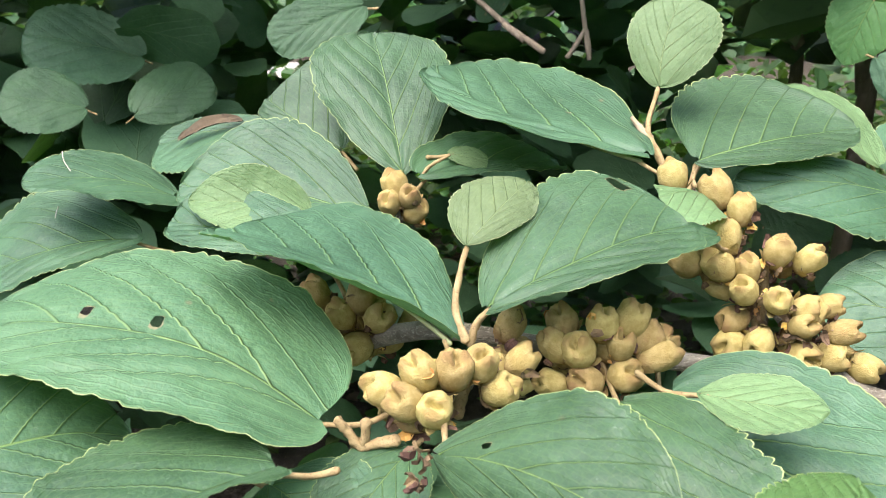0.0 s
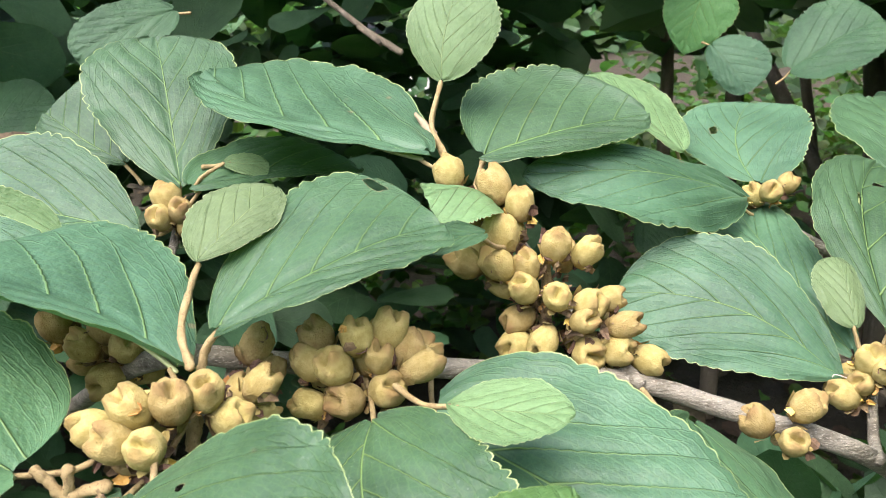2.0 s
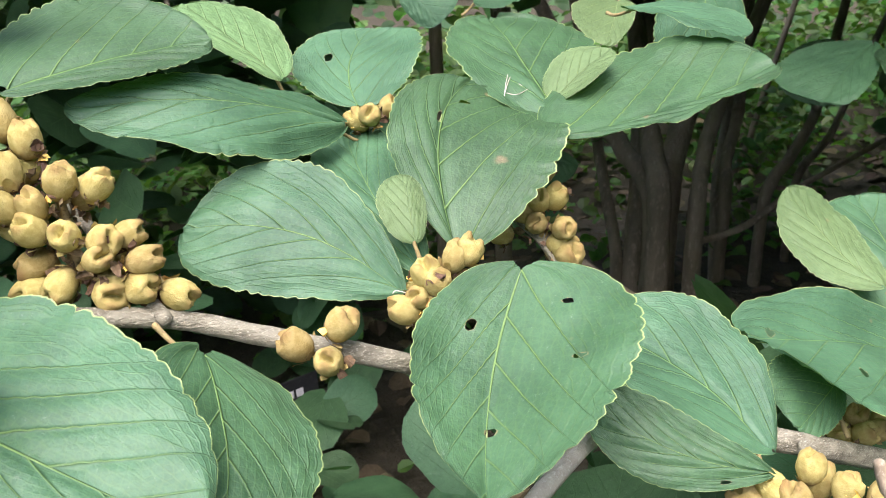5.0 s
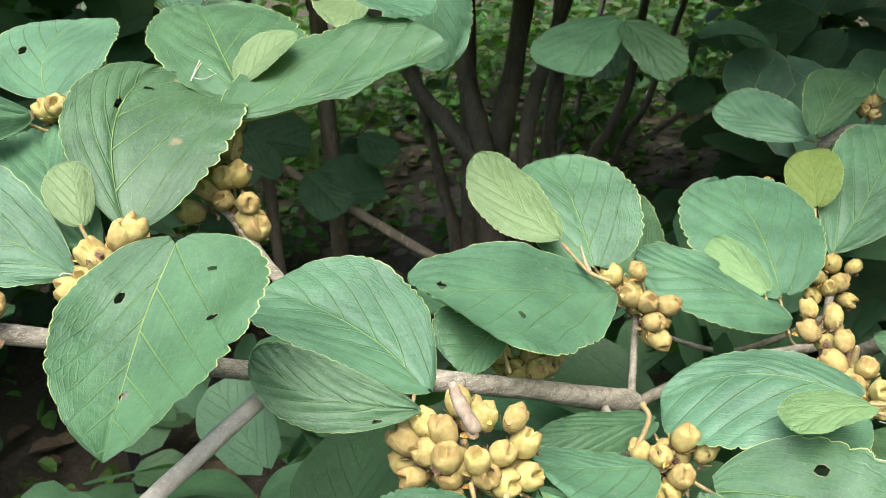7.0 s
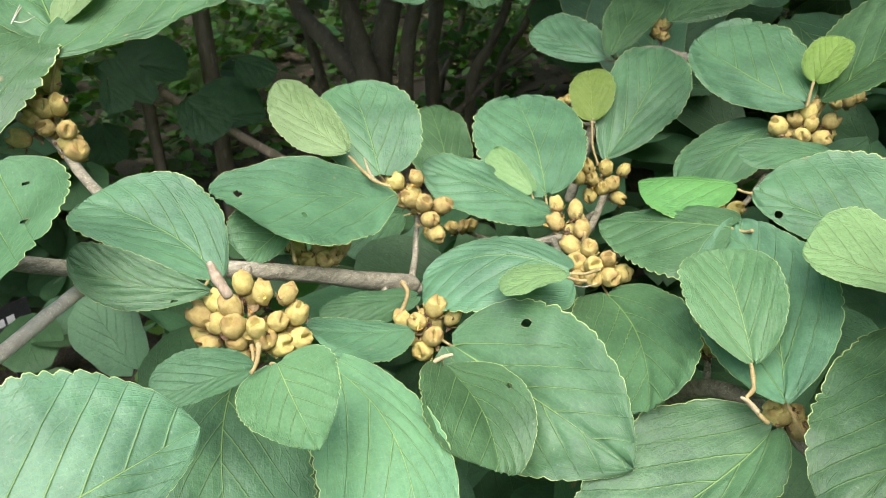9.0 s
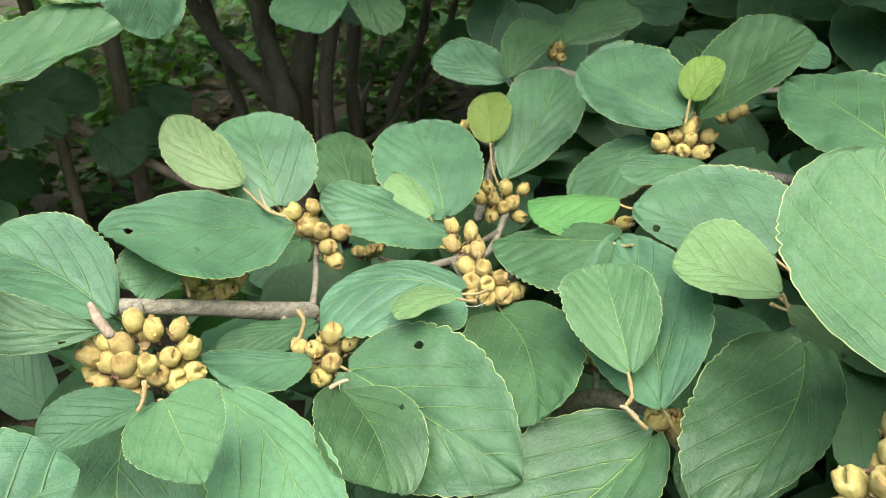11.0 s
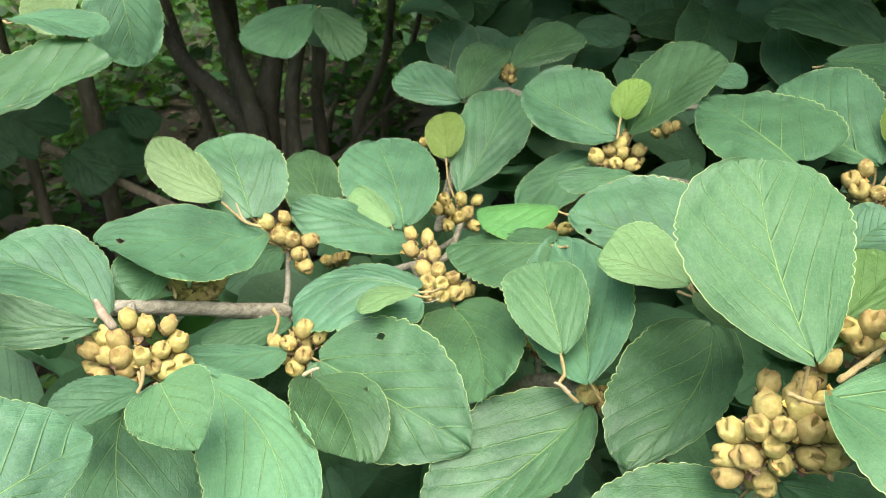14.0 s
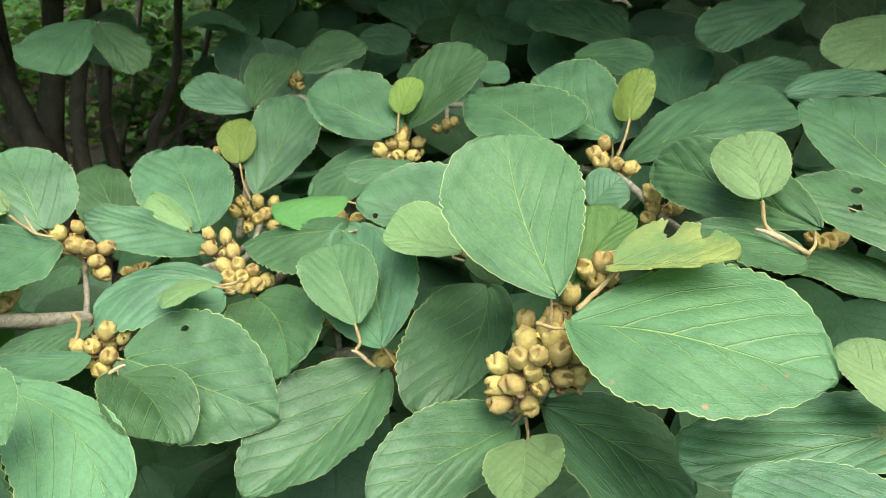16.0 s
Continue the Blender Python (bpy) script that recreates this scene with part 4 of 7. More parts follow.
spur.capsule(0.0181, 0.2371, 1.0661)
spur.capsule(0.0257, 0.2495, 1.0697)
spur.capsule(0.0227, 0.2664, 1.074)
spur.capsule(0.0117, 0.2365, 1.0755)
spur.capsule(-0.0109, 0.2246, 1.0684)
spur.capsule(-0.0145, 0.2382, 1.0601)
spur.capsule(-0.0018, 0.2405, 1.0673)
spur.capsule(-0.0065, 0.2317, 1.0603)
spur.capsule(0.0221, 0.2511, 1.0606)
spur.capsule(0.0189, 0.2533, 1.0639)
spur.capsule(0.0244, 0.2682, 1.0631)
spur.finish(6.0)
part("twig", mesh_of("twig", tube([(0.0049, 0.2428, 1.064), (0.0094, 0.2634, 1.0546), (0.0139, 0.284, 1.0605)], [0.0018, 0.0022, 0.0028], 8, 0.2), BARK), limb_front)
spur = Cluster(limb_front, (-0.032, 0.3035, 1.0575), 0.011)
spur.capsule(-0.0246, 0.294, 1.0646)
spur.capsule(-0.031, 0.2966, 1.0728)
spur.capsule(-0.0115, 0.3004, 1.0611)
spur.capsule(-0.0386, 0.2946, 1.0655)
spur.capsule(-0.0333, 0.295, 1.0521)
spur.capsule(-0.0491, 0.3021, 1.0704)
spur.capsule(-0.0289, 0.3058, 1.0607)
spur.capsule(-0.0285, 0.3021, 1.0625)
spur.capsule(-0.0233, 0.3065, 1.0495)
spur.capsule(-0.0358, 0.3048, 1.0618)
spur.capsule(-0.0299, 0.3037, 1.051)
spur.capsule(-0.0422, 0.3077, 1.054)
spur.finish()
spur = Cluster(limb_front, (0.0571, 0.2733, 1.0578), 0.011)
spur.capsule(0.0423, 0.2732, 1.0731)
spur.capsule(0.0551, 0.2667, 1.0746)
spur.capsule(0.0655, 0.2697, 1.0747)
spur.capsule(0.0476, 0.2653, 1.0648)
spur.capsule(0.062, 0.2663, 1.0671)
spur.capsule(0.0751, 0.2664, 1.0631)
spur.capsule(0.0393, 0.2655, 1.0524)
spur.capsule(0.0505, 0.2636, 1.0541)
spur.capsule(0.0641, 0.2653, 1.0559)
spur.capsule(0.0399, 0.2676, 1.0658)
spur.capsule(0.072, 0.2696, 1.0681)
spur.capsule(0.0429, 0.2787, 1.0621)
spur.capsule(0.0624, 0.2783, 1.0664)
spur.capsule(0.0624, 0.2779, 1.0666)
spur.capsule(0.0459, 0.2765, 1.0571)
spur.capsule(0.0601, 0.274, 1.0639)
spur.capsule(0.0456, 0.2751, 1.0578)
spur.capsule(0.0707, 0.279, 1.0636)
spur.finish()
part("twig", mesh_of("twig", tube([(0.0571, 0.2733, 1.0578), (0.0565, 0.2773, 1.0559), (0.056, 0.2813, 1.057)], [0.0018, 0.0022, 0.0028], 8, 0.2), BARK), limb_front)
spur = Cluster(limb_front, (-0.0188, 0.3777, 1.083), 0.003)
spur.capsule(-0.0219, 0.377, 1.0936)
spur.capsule(-0.0241, 0.3684, 1.0881)
spur.capsule(-0.0151, 0.3674, 1.091)
spur.capsule(-0.0127, 0.3712, 1.0832)
spur.finish()
part("twig", mesh_of("twig", tube([(-0.0188, 0.3777, 1.083), (-0.031, 0.3487, 1.046), (-0.0432, 0.3198, 1.037)], [0.0018, 0.0022, 0.0028], 8, 0.2), BARK), limb_front)
spur = Cluster(limb_front, (0.2113, 0.2806, 1.0156), 0.005)
spur.capsule(0.2017, 0.279, 1.0222)
spur.capsule(0.2178, 0.2753, 1.0287)
spur.capsule(0.2116, 0.2694, 1.0181)
spur.finish()
spur = Cluster(limb_front, (0.2648, 0.3061, 1.0217), 0.008)
spur.capsule(0.2596, 0.3021, 1.0297)
spur.capsule(0.2721, 0.3025, 1.0354)
spur.capsule(0.2618, 0.294, 1.0302)
spur.capsule(0.2498, 0.2998, 1.0167)
spur.capsule(0.2562, 0.3001, 1.0223)
spur.capsule(0.278, 0.3016, 1.038)
spur.capsule(0.2608, 0.3105, 1.0182)
spur.capsule(0.269, 0.3123, 1.0245)
spur.capsule(0.2554, 0.3077, 1.0125)
spur.finish()
part("twig", mesh_of("twig", tube([(0.2648, 0.3061, 1.0217), (0.2577, 0.2908, 1.0052), (0.2507, 0.2755, 1.0026)], [0.0018, 0.0022, 0.0028], 8, 0.2), BARK), limb_front)
spur = Cluster(limb_front, (0.3827, 0.2047, 0.939), 0.013)
spur.capsule(0.3845, 0.2129, 0.9632)
spur.capsule(0.3901, 0.1998, 0.9616)
spur.capsule(0.4015, 0.194, 0.9594)
spur.capsule(0.3692, 0.2137, 0.957)
spur.capsule(0.3603, 0.2161, 0.9501)
spur.capsule(0.374, 0.2063, 0.9554)
spur.capsule(0.3715, 0.1994, 0.9473)
spur.capsule(0.3666, 0.2072, 0.9469)
spur.capsule(0.3809, 0.1909, 0.9474)
spur.capsule(0.3923, 0.1906, 0.9472)
spur.capsule(0.4041, 0.1905, 0.948)
spur.capsule(0.3594, 0.2082, 0.9362)
spur.capsule(0.3715, 0.1987, 0.9384)
spur.capsule(0.3844, 0.1904, 0.9395)
spur.capsule(0.4014, 0.1845, 0.9356)
spur.capsule(0.3706, 0.1963, 0.9288)
spur.capsule(0.3921, 0.1867, 0.9345)
spur.capsule(0.3904, 0.2154, 0.9529)
spur.capsule(0.3897, 0.2134, 0.9543)
spur.capsule(0.3746, 0.219, 0.9468)
spur.capsule(0.3724, 0.2131, 0.9436)
spur.capsule(0.3744, 0.208, 0.9335)
spur.capsule(0.3726, 0.2138, 0.9431)
spur.capsule(0.3782, 0.2012, 0.9401)
spur.capsule(0.3905, 0.1969, 0.9358)
spur.capsule(0.3623, 0.2196, 0.9348)
spur.capsule(0.3914, 0.1978, 0.9274)
spur.capsule(0.3994, 0.1952, 0.933)
spur.finish()
part("twig", mesh_of("twig", tube([(0.3827, 0.2047, 0.939), (0.3876, 0.2152, 0.9452), (0.3926, 0.2257, 0.9636)], [0.0018, 0.0022, 0.0028], 8, 0.2), BARK), limb_front)
spur = Cluster(limb_front, (0.4863, 0.1871, 0.9032), 0.008)
spur.capsule(0.4781, 0.1854, 0.9144)
spur.capsule(0.4896, 0.1825, 0.9216)
spur.capsule(0.4979, 0.1766, 0.9144)
spur.capsule(0.4833, 0.177, 0.9056)
spur.capsule(0.4725, 0.1932, 0.9144)
spur.capsule(0.478, 0.1789, 0.8971)
spur.capsule(0.4884, 0.191, 0.909)
spur.capsule(0.492, 0.1873, 0.9061)
spur.capsule(0.4786, 0.1913, 0.8983)
spur.finish()
part("twig", mesh_of("twig", tube([(0.4863, 0.1871, 0.9032), (0.4854, 0.2139, 0.898), (0.4846, 0.2407, 0.9124)], [0.0018, 0.0022, 0.0028], 8, 0.2), BARK), limb_front)
spur = Cluster(limb_front, (0.5409, 0.2788, 0.9355), 0.011)
spur.capsule(0.5294, 0.2883, 0.9545)
spur.capsule(0.5413, 0.2797, 0.9573)
spur.capsule(0.5323, 0.2733, 0.945)
spur.capsule(0.5391, 0.268, 0.942)
spur.capsule(0.5396, 0.2624, 0.9326)
spur.capsule(0.5514, 0.2654, 0.9379)
spur.capsule(0.5419, 0.2607, 0.9227)
spur.capsule(0.5256, 0.2902, 0.9492)
spur.capsule(0.5403, 0.2821, 0.9448)
spur.capsule(0.5365, 0.2898, 0.9413)
spur.capsule(0.54, 0.2775, 0.9364)
spur.capsule(0.5462, 0.2702, 0.9195)
spur.capsule(0.5326, 0.2877, 0.9406)
spur.finish()
part("twig", mesh_of("twig", tube([(0.5409, 0.2788, 0.9355), (0.5254, 0.2613, 0.9064), (0.5098, 0.2438, 0.8986)], [0.0018, 0.0022, 0.0028], 8, 0.2), BARK), limb_front)
spur = Cluster(limb_front, (0.4553, 0.2632, 0.9298), 0.007)
spur.capsule(0.4421, 0.27, 0.9394)
spur.capsule(0.4463, 0.2598, 0.9322)
spur.capsule(0.458, 0.2504, 0.9367)
spur.capsule(0.4528, 0.2589, 0.9408)
spur.capsule(0.4646, 0.2546, 0.9387)
spur.capsule(0.4528, 0.2523, 0.9355)
spur.capsule(0.4471, 0.2712, 0.9288)
spur.capsule(0.4531, 0.2672, 0.9285)
spur.capsule(0.4594, 0.2635, 0.9301)
spur.capsule(0.4561, 0.2629, 0.9305)
spur.capsule(0.4527, 0.263, 0.9265)
spur.finish()
part("twig", mesh_of("twig", tube([(0.4553, 0.2632, 0.9298), (0.4563, 0.2502, 0.9238), (0.4572, 0.2372, 0.9273)], [0.0018, 0.0022, 0.0028], 8, 0.2), BARK), limb_front)
leaf(limb_front, (-0.037, 0.2219, 1.0666), (-2.7, -11.7, 172.5), 0.114, 0.0351, 0.0553, 0.0003, 0.0025, (-0.0107, 0.2335, 1.0642), "p", sag=0.0121, droop=0.001, bend=-0.0027, shape=(0.26, 0.33), holes=((0.491, -0.093, 0.019, 0.045), (0.688, -0.106, 0.015, 0.045)))
leaf(limb_front, (-0.132, 0.1791, 1.0733), (16.8, 10.1, 43.5), 0.0561, 0.0389, 0.0324, 0.0015, 0, (-0.146, 0.1767, 1.0648), sag=0.0043, droop=0.0013, bend=0.0021, shape=(0.41, 0.5))
leaf(limb_front, (-0.0442, 0.1907, 1.069), (-6.4, -0.8, -140.3), 0.0615, 0.0101, 0.0342, 0.0066, -0.0033, (-0.0294, 0.1985, 1.0626), sag=0.0036, droop=-0.0009, bend=0.0006, shape=(0.25, 0.34))
leaf(limb_front, (-0.0507, 0.2118, 1.0482), (10.4, 7.3, -45.1), 0.0366, 0.0222, 0.0152, 0.0012, 0, (-0.0602, 0.2201, 1.0456), sag=0.0031, droop=0.0006, bend=0.0001, shape=(0.43, 0.5))
leaf(limb_front, (-0.0107, 0.2213, 1.0542), (-8.1, 12.3, -118.7), 0.0376, 0.0159, 0.0168, -0, -0, (0.0049, 0.2428, 1.064), sag=0.0019)
leaf(limb_front, (-0.0012, 0.2043, 1.0638), (39.3, -11.5, -50.2), 0.0777, 0.0265, 0.017, -0.003, -0.0059, (0.0002, 0.2192, 1.0679), sag=0.0032, droop=0.0056, bend=0.0039, shape=(0.76, 0.63), holes=((0.225, 0.21, 0.022, 0.049),))
leaf(limb_front, (0.0582, 0.2446, 1.0566), (17.3, 13.5, -84.2), 0.068, 0.04, 0.0338, 0.001, 0.004, (0.0571, 0.2733, 1.0578), sag=0.0052, droop=0.0003, bend=-0.0061, shape=(0.48, 0.19))
leaf(limb_front, (0.082, 0.2361, 1.0654), (12.8, -6.2, -27.5), 0.0372, 0.0136, 0.0146, 0.0009, 0.0005, (0.0667, 0.2579, 1.0609), "y", sag=0.0003, droop=0.0003, bend=-0.0012, shape=(0.76, 0.7), label="small pale green young leaf")
leaf(limb_front, (0.079, 0.257, 1.0486), (19.7, 11.2, -40.5), 0.1099, 0.0467, 0.0266, -0.0016, 0.0036, (0.0804, 0.284, 1.0522), sag=0.0055, droop=0.0051, bend=-0.0038, shape=(0.33, 0.53))
leaf(limb_front, (0.0813, 0.141, 1.0669), (30.5, -8.7, 60.6), 0.044, 0.027, 0.0308, -0.0017, -0.0009, (0.0757, 0.1301, 1.0578), "g", sag=0.0028, droop=-0.0011, bend=-0.0042, shape=(0.25, 0.76), holes=((0.519, 0.259, 0.015, 0.045),), label="bright fresh green leaf lit through")
leaf(limb_front, (0.2896, 0.2754, 1.0396), (3.1, 19.4, -119.4), 0.1027, 0.0512, 0.0277, 0.0116, 0.0114, (0.2763, 0.2961, 1.0281), sag=-0.0062, droop=-0.0001, bend=-0.0062, shape=(0.44, 0.75), holes=((0.278, -0.402, 0.026, 0.072), (0.17, 0.5, 0.013, 0.045), (0.42, 0.6, 0.010, 0.045), (0.7, 0.04, 0.016, 0.05)))
leaf(limb_front, (0.2767, 0.3129, 1.0375), (36, -22.7, 68.3), 0.1094, 0.0231, 0.0512, -0.008, 0.0281, (0.2648, 0.3061, 1.0217), sag=0.0046, droop=-0.0081, bend=0.015, shape=(0.62, 0.35), holes=((0.629, 0.07, 0.048, 0.05), (0.8, -0.131, 0.015, 0.045)))
leaf(limb_front, (0.2484, 0.3081, 1.0235), (-43.1, -13.9, 151), 0.094, 0.029, 0.0338, -0.0023, -0.0015, (0.2648, 0.3061, 1.0217), sag=0.0074, droop=-0.0002, bend=-0.0096, shape=(0.76, 0.48))
leaf(limb_front, (0.259, 0.3143, 1.0412), (2.8, -39.3, 82.5), 0.0326, 0.0131, 0.0078, -0.0022, -0.0024, None, "y", sag=0.0031, bend=0.0006, shape=(0.48, 0.41), label="small pale green young leaf")
leaf(limb_front, (0.2609, 0.3175, 1.028), (-12.8, -18.7, 93.9), 0.1054, 0.0209, 0.02, 0.0036, -0.001, (0.2648, 0.3061, 1.0217), sag=0.0052, droop=0.0003, bend=0.0034, shape=(0.53, 0.19))
leaf(limb_front, (-0.0195, 0.3953, 1.0967), (1, -32.1, 103.2), 0.1001, 0.0376, 0.0348, -0.0009, 0.0055, (-0.0188, 0.3777, 1.083), sag=0.006, droop=-0.0036, bend=-0.0003, shape=(0.75, 0.39))
leaf(limb_front, (-0.0368, 0.3689, 1.0813), (-28.7, -6.9, 171.5), 0.0887, 0.0274, 0.0382, 0.0022, 0.0079, (-0.0188, 0.3777, 1.083), sag=0.0049, droop=0.0003, bend=-0.0048, shape=(0.75, 0.56))
leaf(limb_front, (-0.0492, 0.3096, 1.0878), (-36.9, -2.3, 158.4), 0.0689, 0.0116, 0.0228, 0.0024, -0.0035, (-0.0375, 0.3049, 1.0673), sag=0.0026, droop=-0.0006, bend=0.0005, shape=(0.46, 0.23))
leaf(limb_front, (-0.0575, 0.3407, 1.0915), (-30.4, -10.7, -169.8), 0.0485, 0.0218, 0.0158, 0.0051, 0.0059, (-0.0415, 0.3401, 1.0845), "y", sag=0.0031, droop=0.0004, bend=-0.0002, shape=(0.39, 0.57), label="small pale green young leaf")
leaf(limb_front, (0.0033, 0.2472, 1.0804), (13.6, -13.5, 163.1), 0.0863, 0.0293, 0.0709, 0.0029, 0.0125, (0.0049, 0.2428, 1.064), sag=0.006, droop=-0.0084, bend=-0.0064, shape=(0.77, 0.22))
leaf(limb_front, (0.0162, 0.2506, 1.089), (12.6, -13.8, 20.7), 0.0756, 0.0462, 0.0179, -0, 0.0021, None, sag=0.0051, droop=-0.0026, bend=0.0008, shape=(0.6, 0.25), holes=((0.902, 0.8, 0.033, 0.122),))
leaf(limb_front, (0.0084, 0.2706, 1.1038), (12, -16.3, 55), 0.0412, 0.0197, 0.0108, -0.0016, -0.0009, None, "y", sag=0.0026, droop=-0.0015, bend=-0.001, shape=(0.7, 0.56), label="small pale green young leaf")
leaf(limb_front, (-0.1522, 0.3972, 1.061), (-19.1, 10.8, -165.1), 0.0753, 0.0241, 0.0524, 0.0028, 0.0013, (-0.1375, 0.4033, 1.0514), sag=0.0057, droop=0.0002, bend=-0.0029, shape=(0.61, 0.31))
leaf(limb_front, (-0.139, 0.4197, 1.0766), (-11.5, -13.6, -154.2), 0.0706, 0.0277, 0.0308, 0.0031, 0.0019, (-0.127, 0.4266, 1.0699), sag=0.0055, droop=0.0014, bend=-0.0008, shape=(0.36, 0.45))
leaf(limb_front, (-0.1137, 0.5363, 1.0892), (-22.5, 10.5, 176), 0.0733, 0.0455, 0.0132, 0.0028, 0.0023, (-0.1009, 0.5354, 1.0846), sag=0.0037)
leaf(limb_front, (-0.0549, 0.4404, 1.0972), (-39.3, -19.1, 141.2), 0.0592, 0.0113, 0.0434, 0.0012, -0.003, (-0.0454, 0.4322, 1.0873), sag=0.0011, droop=-0.0011, bend=0.0013, shape=(0.63, 0.19))
leaf(limb_front, (-0.0093, 0.3748, 1.0999), (8.7, 5.1, 33.4), 0.084, 0.0299, 0.0148, 0.0048, -0.0007, (-0.0188, 0.3777, 1.083), sag=0.0054, shape=(0.43, 0.35))
leaf(limb_front, (0.3764, 0.2287, 0.9649), (-4.7, -19.1, 123.5), 0.0908, 0.0335, 0.0361, 0.0051, 0.0085, (0.3718, 0.2337, 0.9676), sag=0.005, droop=-0.0016, bend=-0.0069, shape=(0.61, 0.4))
leaf(limb_front, (0.3633, 0.2119, 0.9684), (-42.7, -15.9, 141.5), 0.073, 0.0149, 0.0161, -0.0018, -0.0018, (0.3718, 0.2337, 0.9676), sag=0.0029, droop=-0.0003, bend=0.0069, shape=(0.75, 0.46), holes=((0.195, 0.659, 0.024, 0.096),))
leaf(limb_front, (0.4972, 0.2988, 0.9836), (-8.5, -32.9, 111.4), 0.0675, 0.0211, 0.0244, -0.0054, -0.0021, None, "y", sag=-0.0012, droop=-0.0024, bend=0.003, shape=(0.63, 0.53), label="small pale green young leaf")
leaf(limb_front, (0.5194, 0.2926, 0.9618), (-6.2, -25, 73.1), 0.0892, 0.0344, 0.0389, 0.0077, 0.0018, (0.5353, 0.2828, 0.9409), sag=0.005, droop=-0.003, bend=-0.0015, shape=(0.37, 0.44), holes=((0.399, 0.68, 0.015, 0.047),))
leaf(limb_front, (0.5192, 0.278, 0.9506), (5.1, -17.9, 183.5), 0.1299, 0.0553, 0.0213, -0.0164, 0.0184, (0.5409, 0.2788, 0.9355), sag=0.0005, droop=-0.0001, bend=-0.0016, shape=(0.75, 0.24), holes=((0.878, -0.135, 0.02, 0.094), (0.645, 0.498, 0.015, 0.045)))
leaf(limb_front, (0.4835, 0.1549, 0.9123), (35.9, 3.9, -81), 0.1271, 0.0503, 0.0442, 0.0004, 0.0058, (0.4847, 0.179, 0.9066), sag=0.0035, droop=0.0025, bend=0.0007, shape=(0.47, 0.74), holes=((0.255, 0.693, 0.021, 0.059),))
leaf(limb_front, (0.471, 0.1437, 0.9097), (-32.2, -0.7, -105.9), 0.0861, 0.0177, 0.0382, 0.0195, -0.0038, (0.4742, 0.1532, 0.9093), sag=0.0068, droop=0.0031, bend=0.0007, shape=(0.49, 0.19), holes=((0.472, 0.715, 0.024, 0.055),))
leaf(limb_front, (0.4718, 0.1839, 0.9123), (-1, -18.1, 171.6), 0.0655, 0.032, 0.0128, -0.0009, 0.0007, (0.4863, 0.1871, 0.9032), sag=0.0004, droop=-0.0017, bend=0.0027, shape=(0.67, 0.37))
leaf(limb_front, (0.3685, 0.1344, 0.9649), (18, 6, -98.2), 0.0585, 0.0255, 0.0239, 0.0028, 0.0043, (0.368, 0.1406, 0.9609), "p", sag=0.0019, droop=0.0002, bend=-0.0006, shape=(0.35, 0.73))
leaf(limb_front, (0.4063, 0.1796, 0.9257), (10, 6.5, -99.1), 0.1446, 0.0229, 0.0439, -0, -0.0031, (0.3903, 0.198, 0.9344), "p", sag=0.0049, droop=-0.0008, bend=0.0163, shape=(0.69, 0.32))
leaf(limb_front, (0.3747, 0.2215, 0.9005), (-16.7, 13.2, -116), 0.1063, 0.0481, 0.036, -0.0014, 0.0035, (0.3807, 0.2127, 0.923), sag=0.006, droop=0.0016, bend=-0.0072, shape=(0.39, 0.19))
leaf(limb_front, (0.236, 0.0783, 0.9804), (37.2, -1.2, 10.8), 0.0839, 0.0522, 0.0216, 0.0017, -0.0005, (0.2232, 0.0762, 0.9723), sag=0.004, droop=0.0001, bend=-0.0013, shape=(0.28, 0.61))
leaf(limb_front, (0.4902, 0.2048, 0.9183), (-31.1, -1.6, 168.2), 0.0622, 0.0131, 0.0112, -0.0041, -0.0039, (0.4863, 0.1871, 0.9032), "d", sag=0.0031)
leaf(limb_front, (0.4327, 0.2538, 0.9675), (-34.1, 5, -151.7), 0.0418, 0.0099, 0.0259, 0.001, 0.001, (0.4264, 0.2372, 0.9512), sag=0.0021)
leaf(limb_front, (0.3654, 0.1643, 0.9445), (-31.3, 0.5, 173.3), 0.0501, 0.009, 0.0187, 0, 0, (0.3748, 0.1862, 0.9415), "d", sag=0.0025)
leaf(limb_front, (0.0026, 0.3858, 1.1068), (38, 13.7, -1.5), 0.0189, 0.006, 0.0058, 0, 0.0002, (-0.0071, 0.3861, 1.1051), "y", sag=0.0011, droop=0.0002, bend=0.0004, shape=(0.42, 0.31), label="small curled pale young leaf")
shoot(limb_front, [(0.0079, 0.2706, 1.1017), (0.0053, 0.2617, 1.0949), (0.0041, 0.2527, 1.0876), (0.0072, 0.2437, 1.0804)], 0.0015, 0.0023)
shoot(limb_front, [(0.0154, 0.2514, 1.0876), (0.0112, 0.2508, 1.0831), (0.0089, 0.2494, 1.0764)], 0.0016, 0.0024)
shoot(limb_front, [(0.4983, 0.2949, 0.9799), (0.503, 0.2875, 0.9717), (0.508, 0.2805, 0.9645), (0.5161, 0.2737, 0.9605)], 0.0013, 0.0018)
shoot(limb_front, [(0.5064, 0.2886, 0.9787), (0.5067, 0.2849, 0.9716), (0.5076, 0.2812, 0.9652)], 0.0008, 0.0022, "bud", "pale felted winter bud", BUD)
shoot(limb_front, [(0.2584, 0.3139, 1.0403), (0.2598, 0.312, 1.0344), (0.2613, 0.31, 1.0285)], 0.0012, 0.0018)
shoot(limb_front, [(-0.0316, 0.2212, 1.0646), (-0.0288, 0.2209, 1.0608), (-0.0246, 0.2203, 1.0563), (-0.0144, 0.2217, 1.0573)], 0.0022, 0.003)
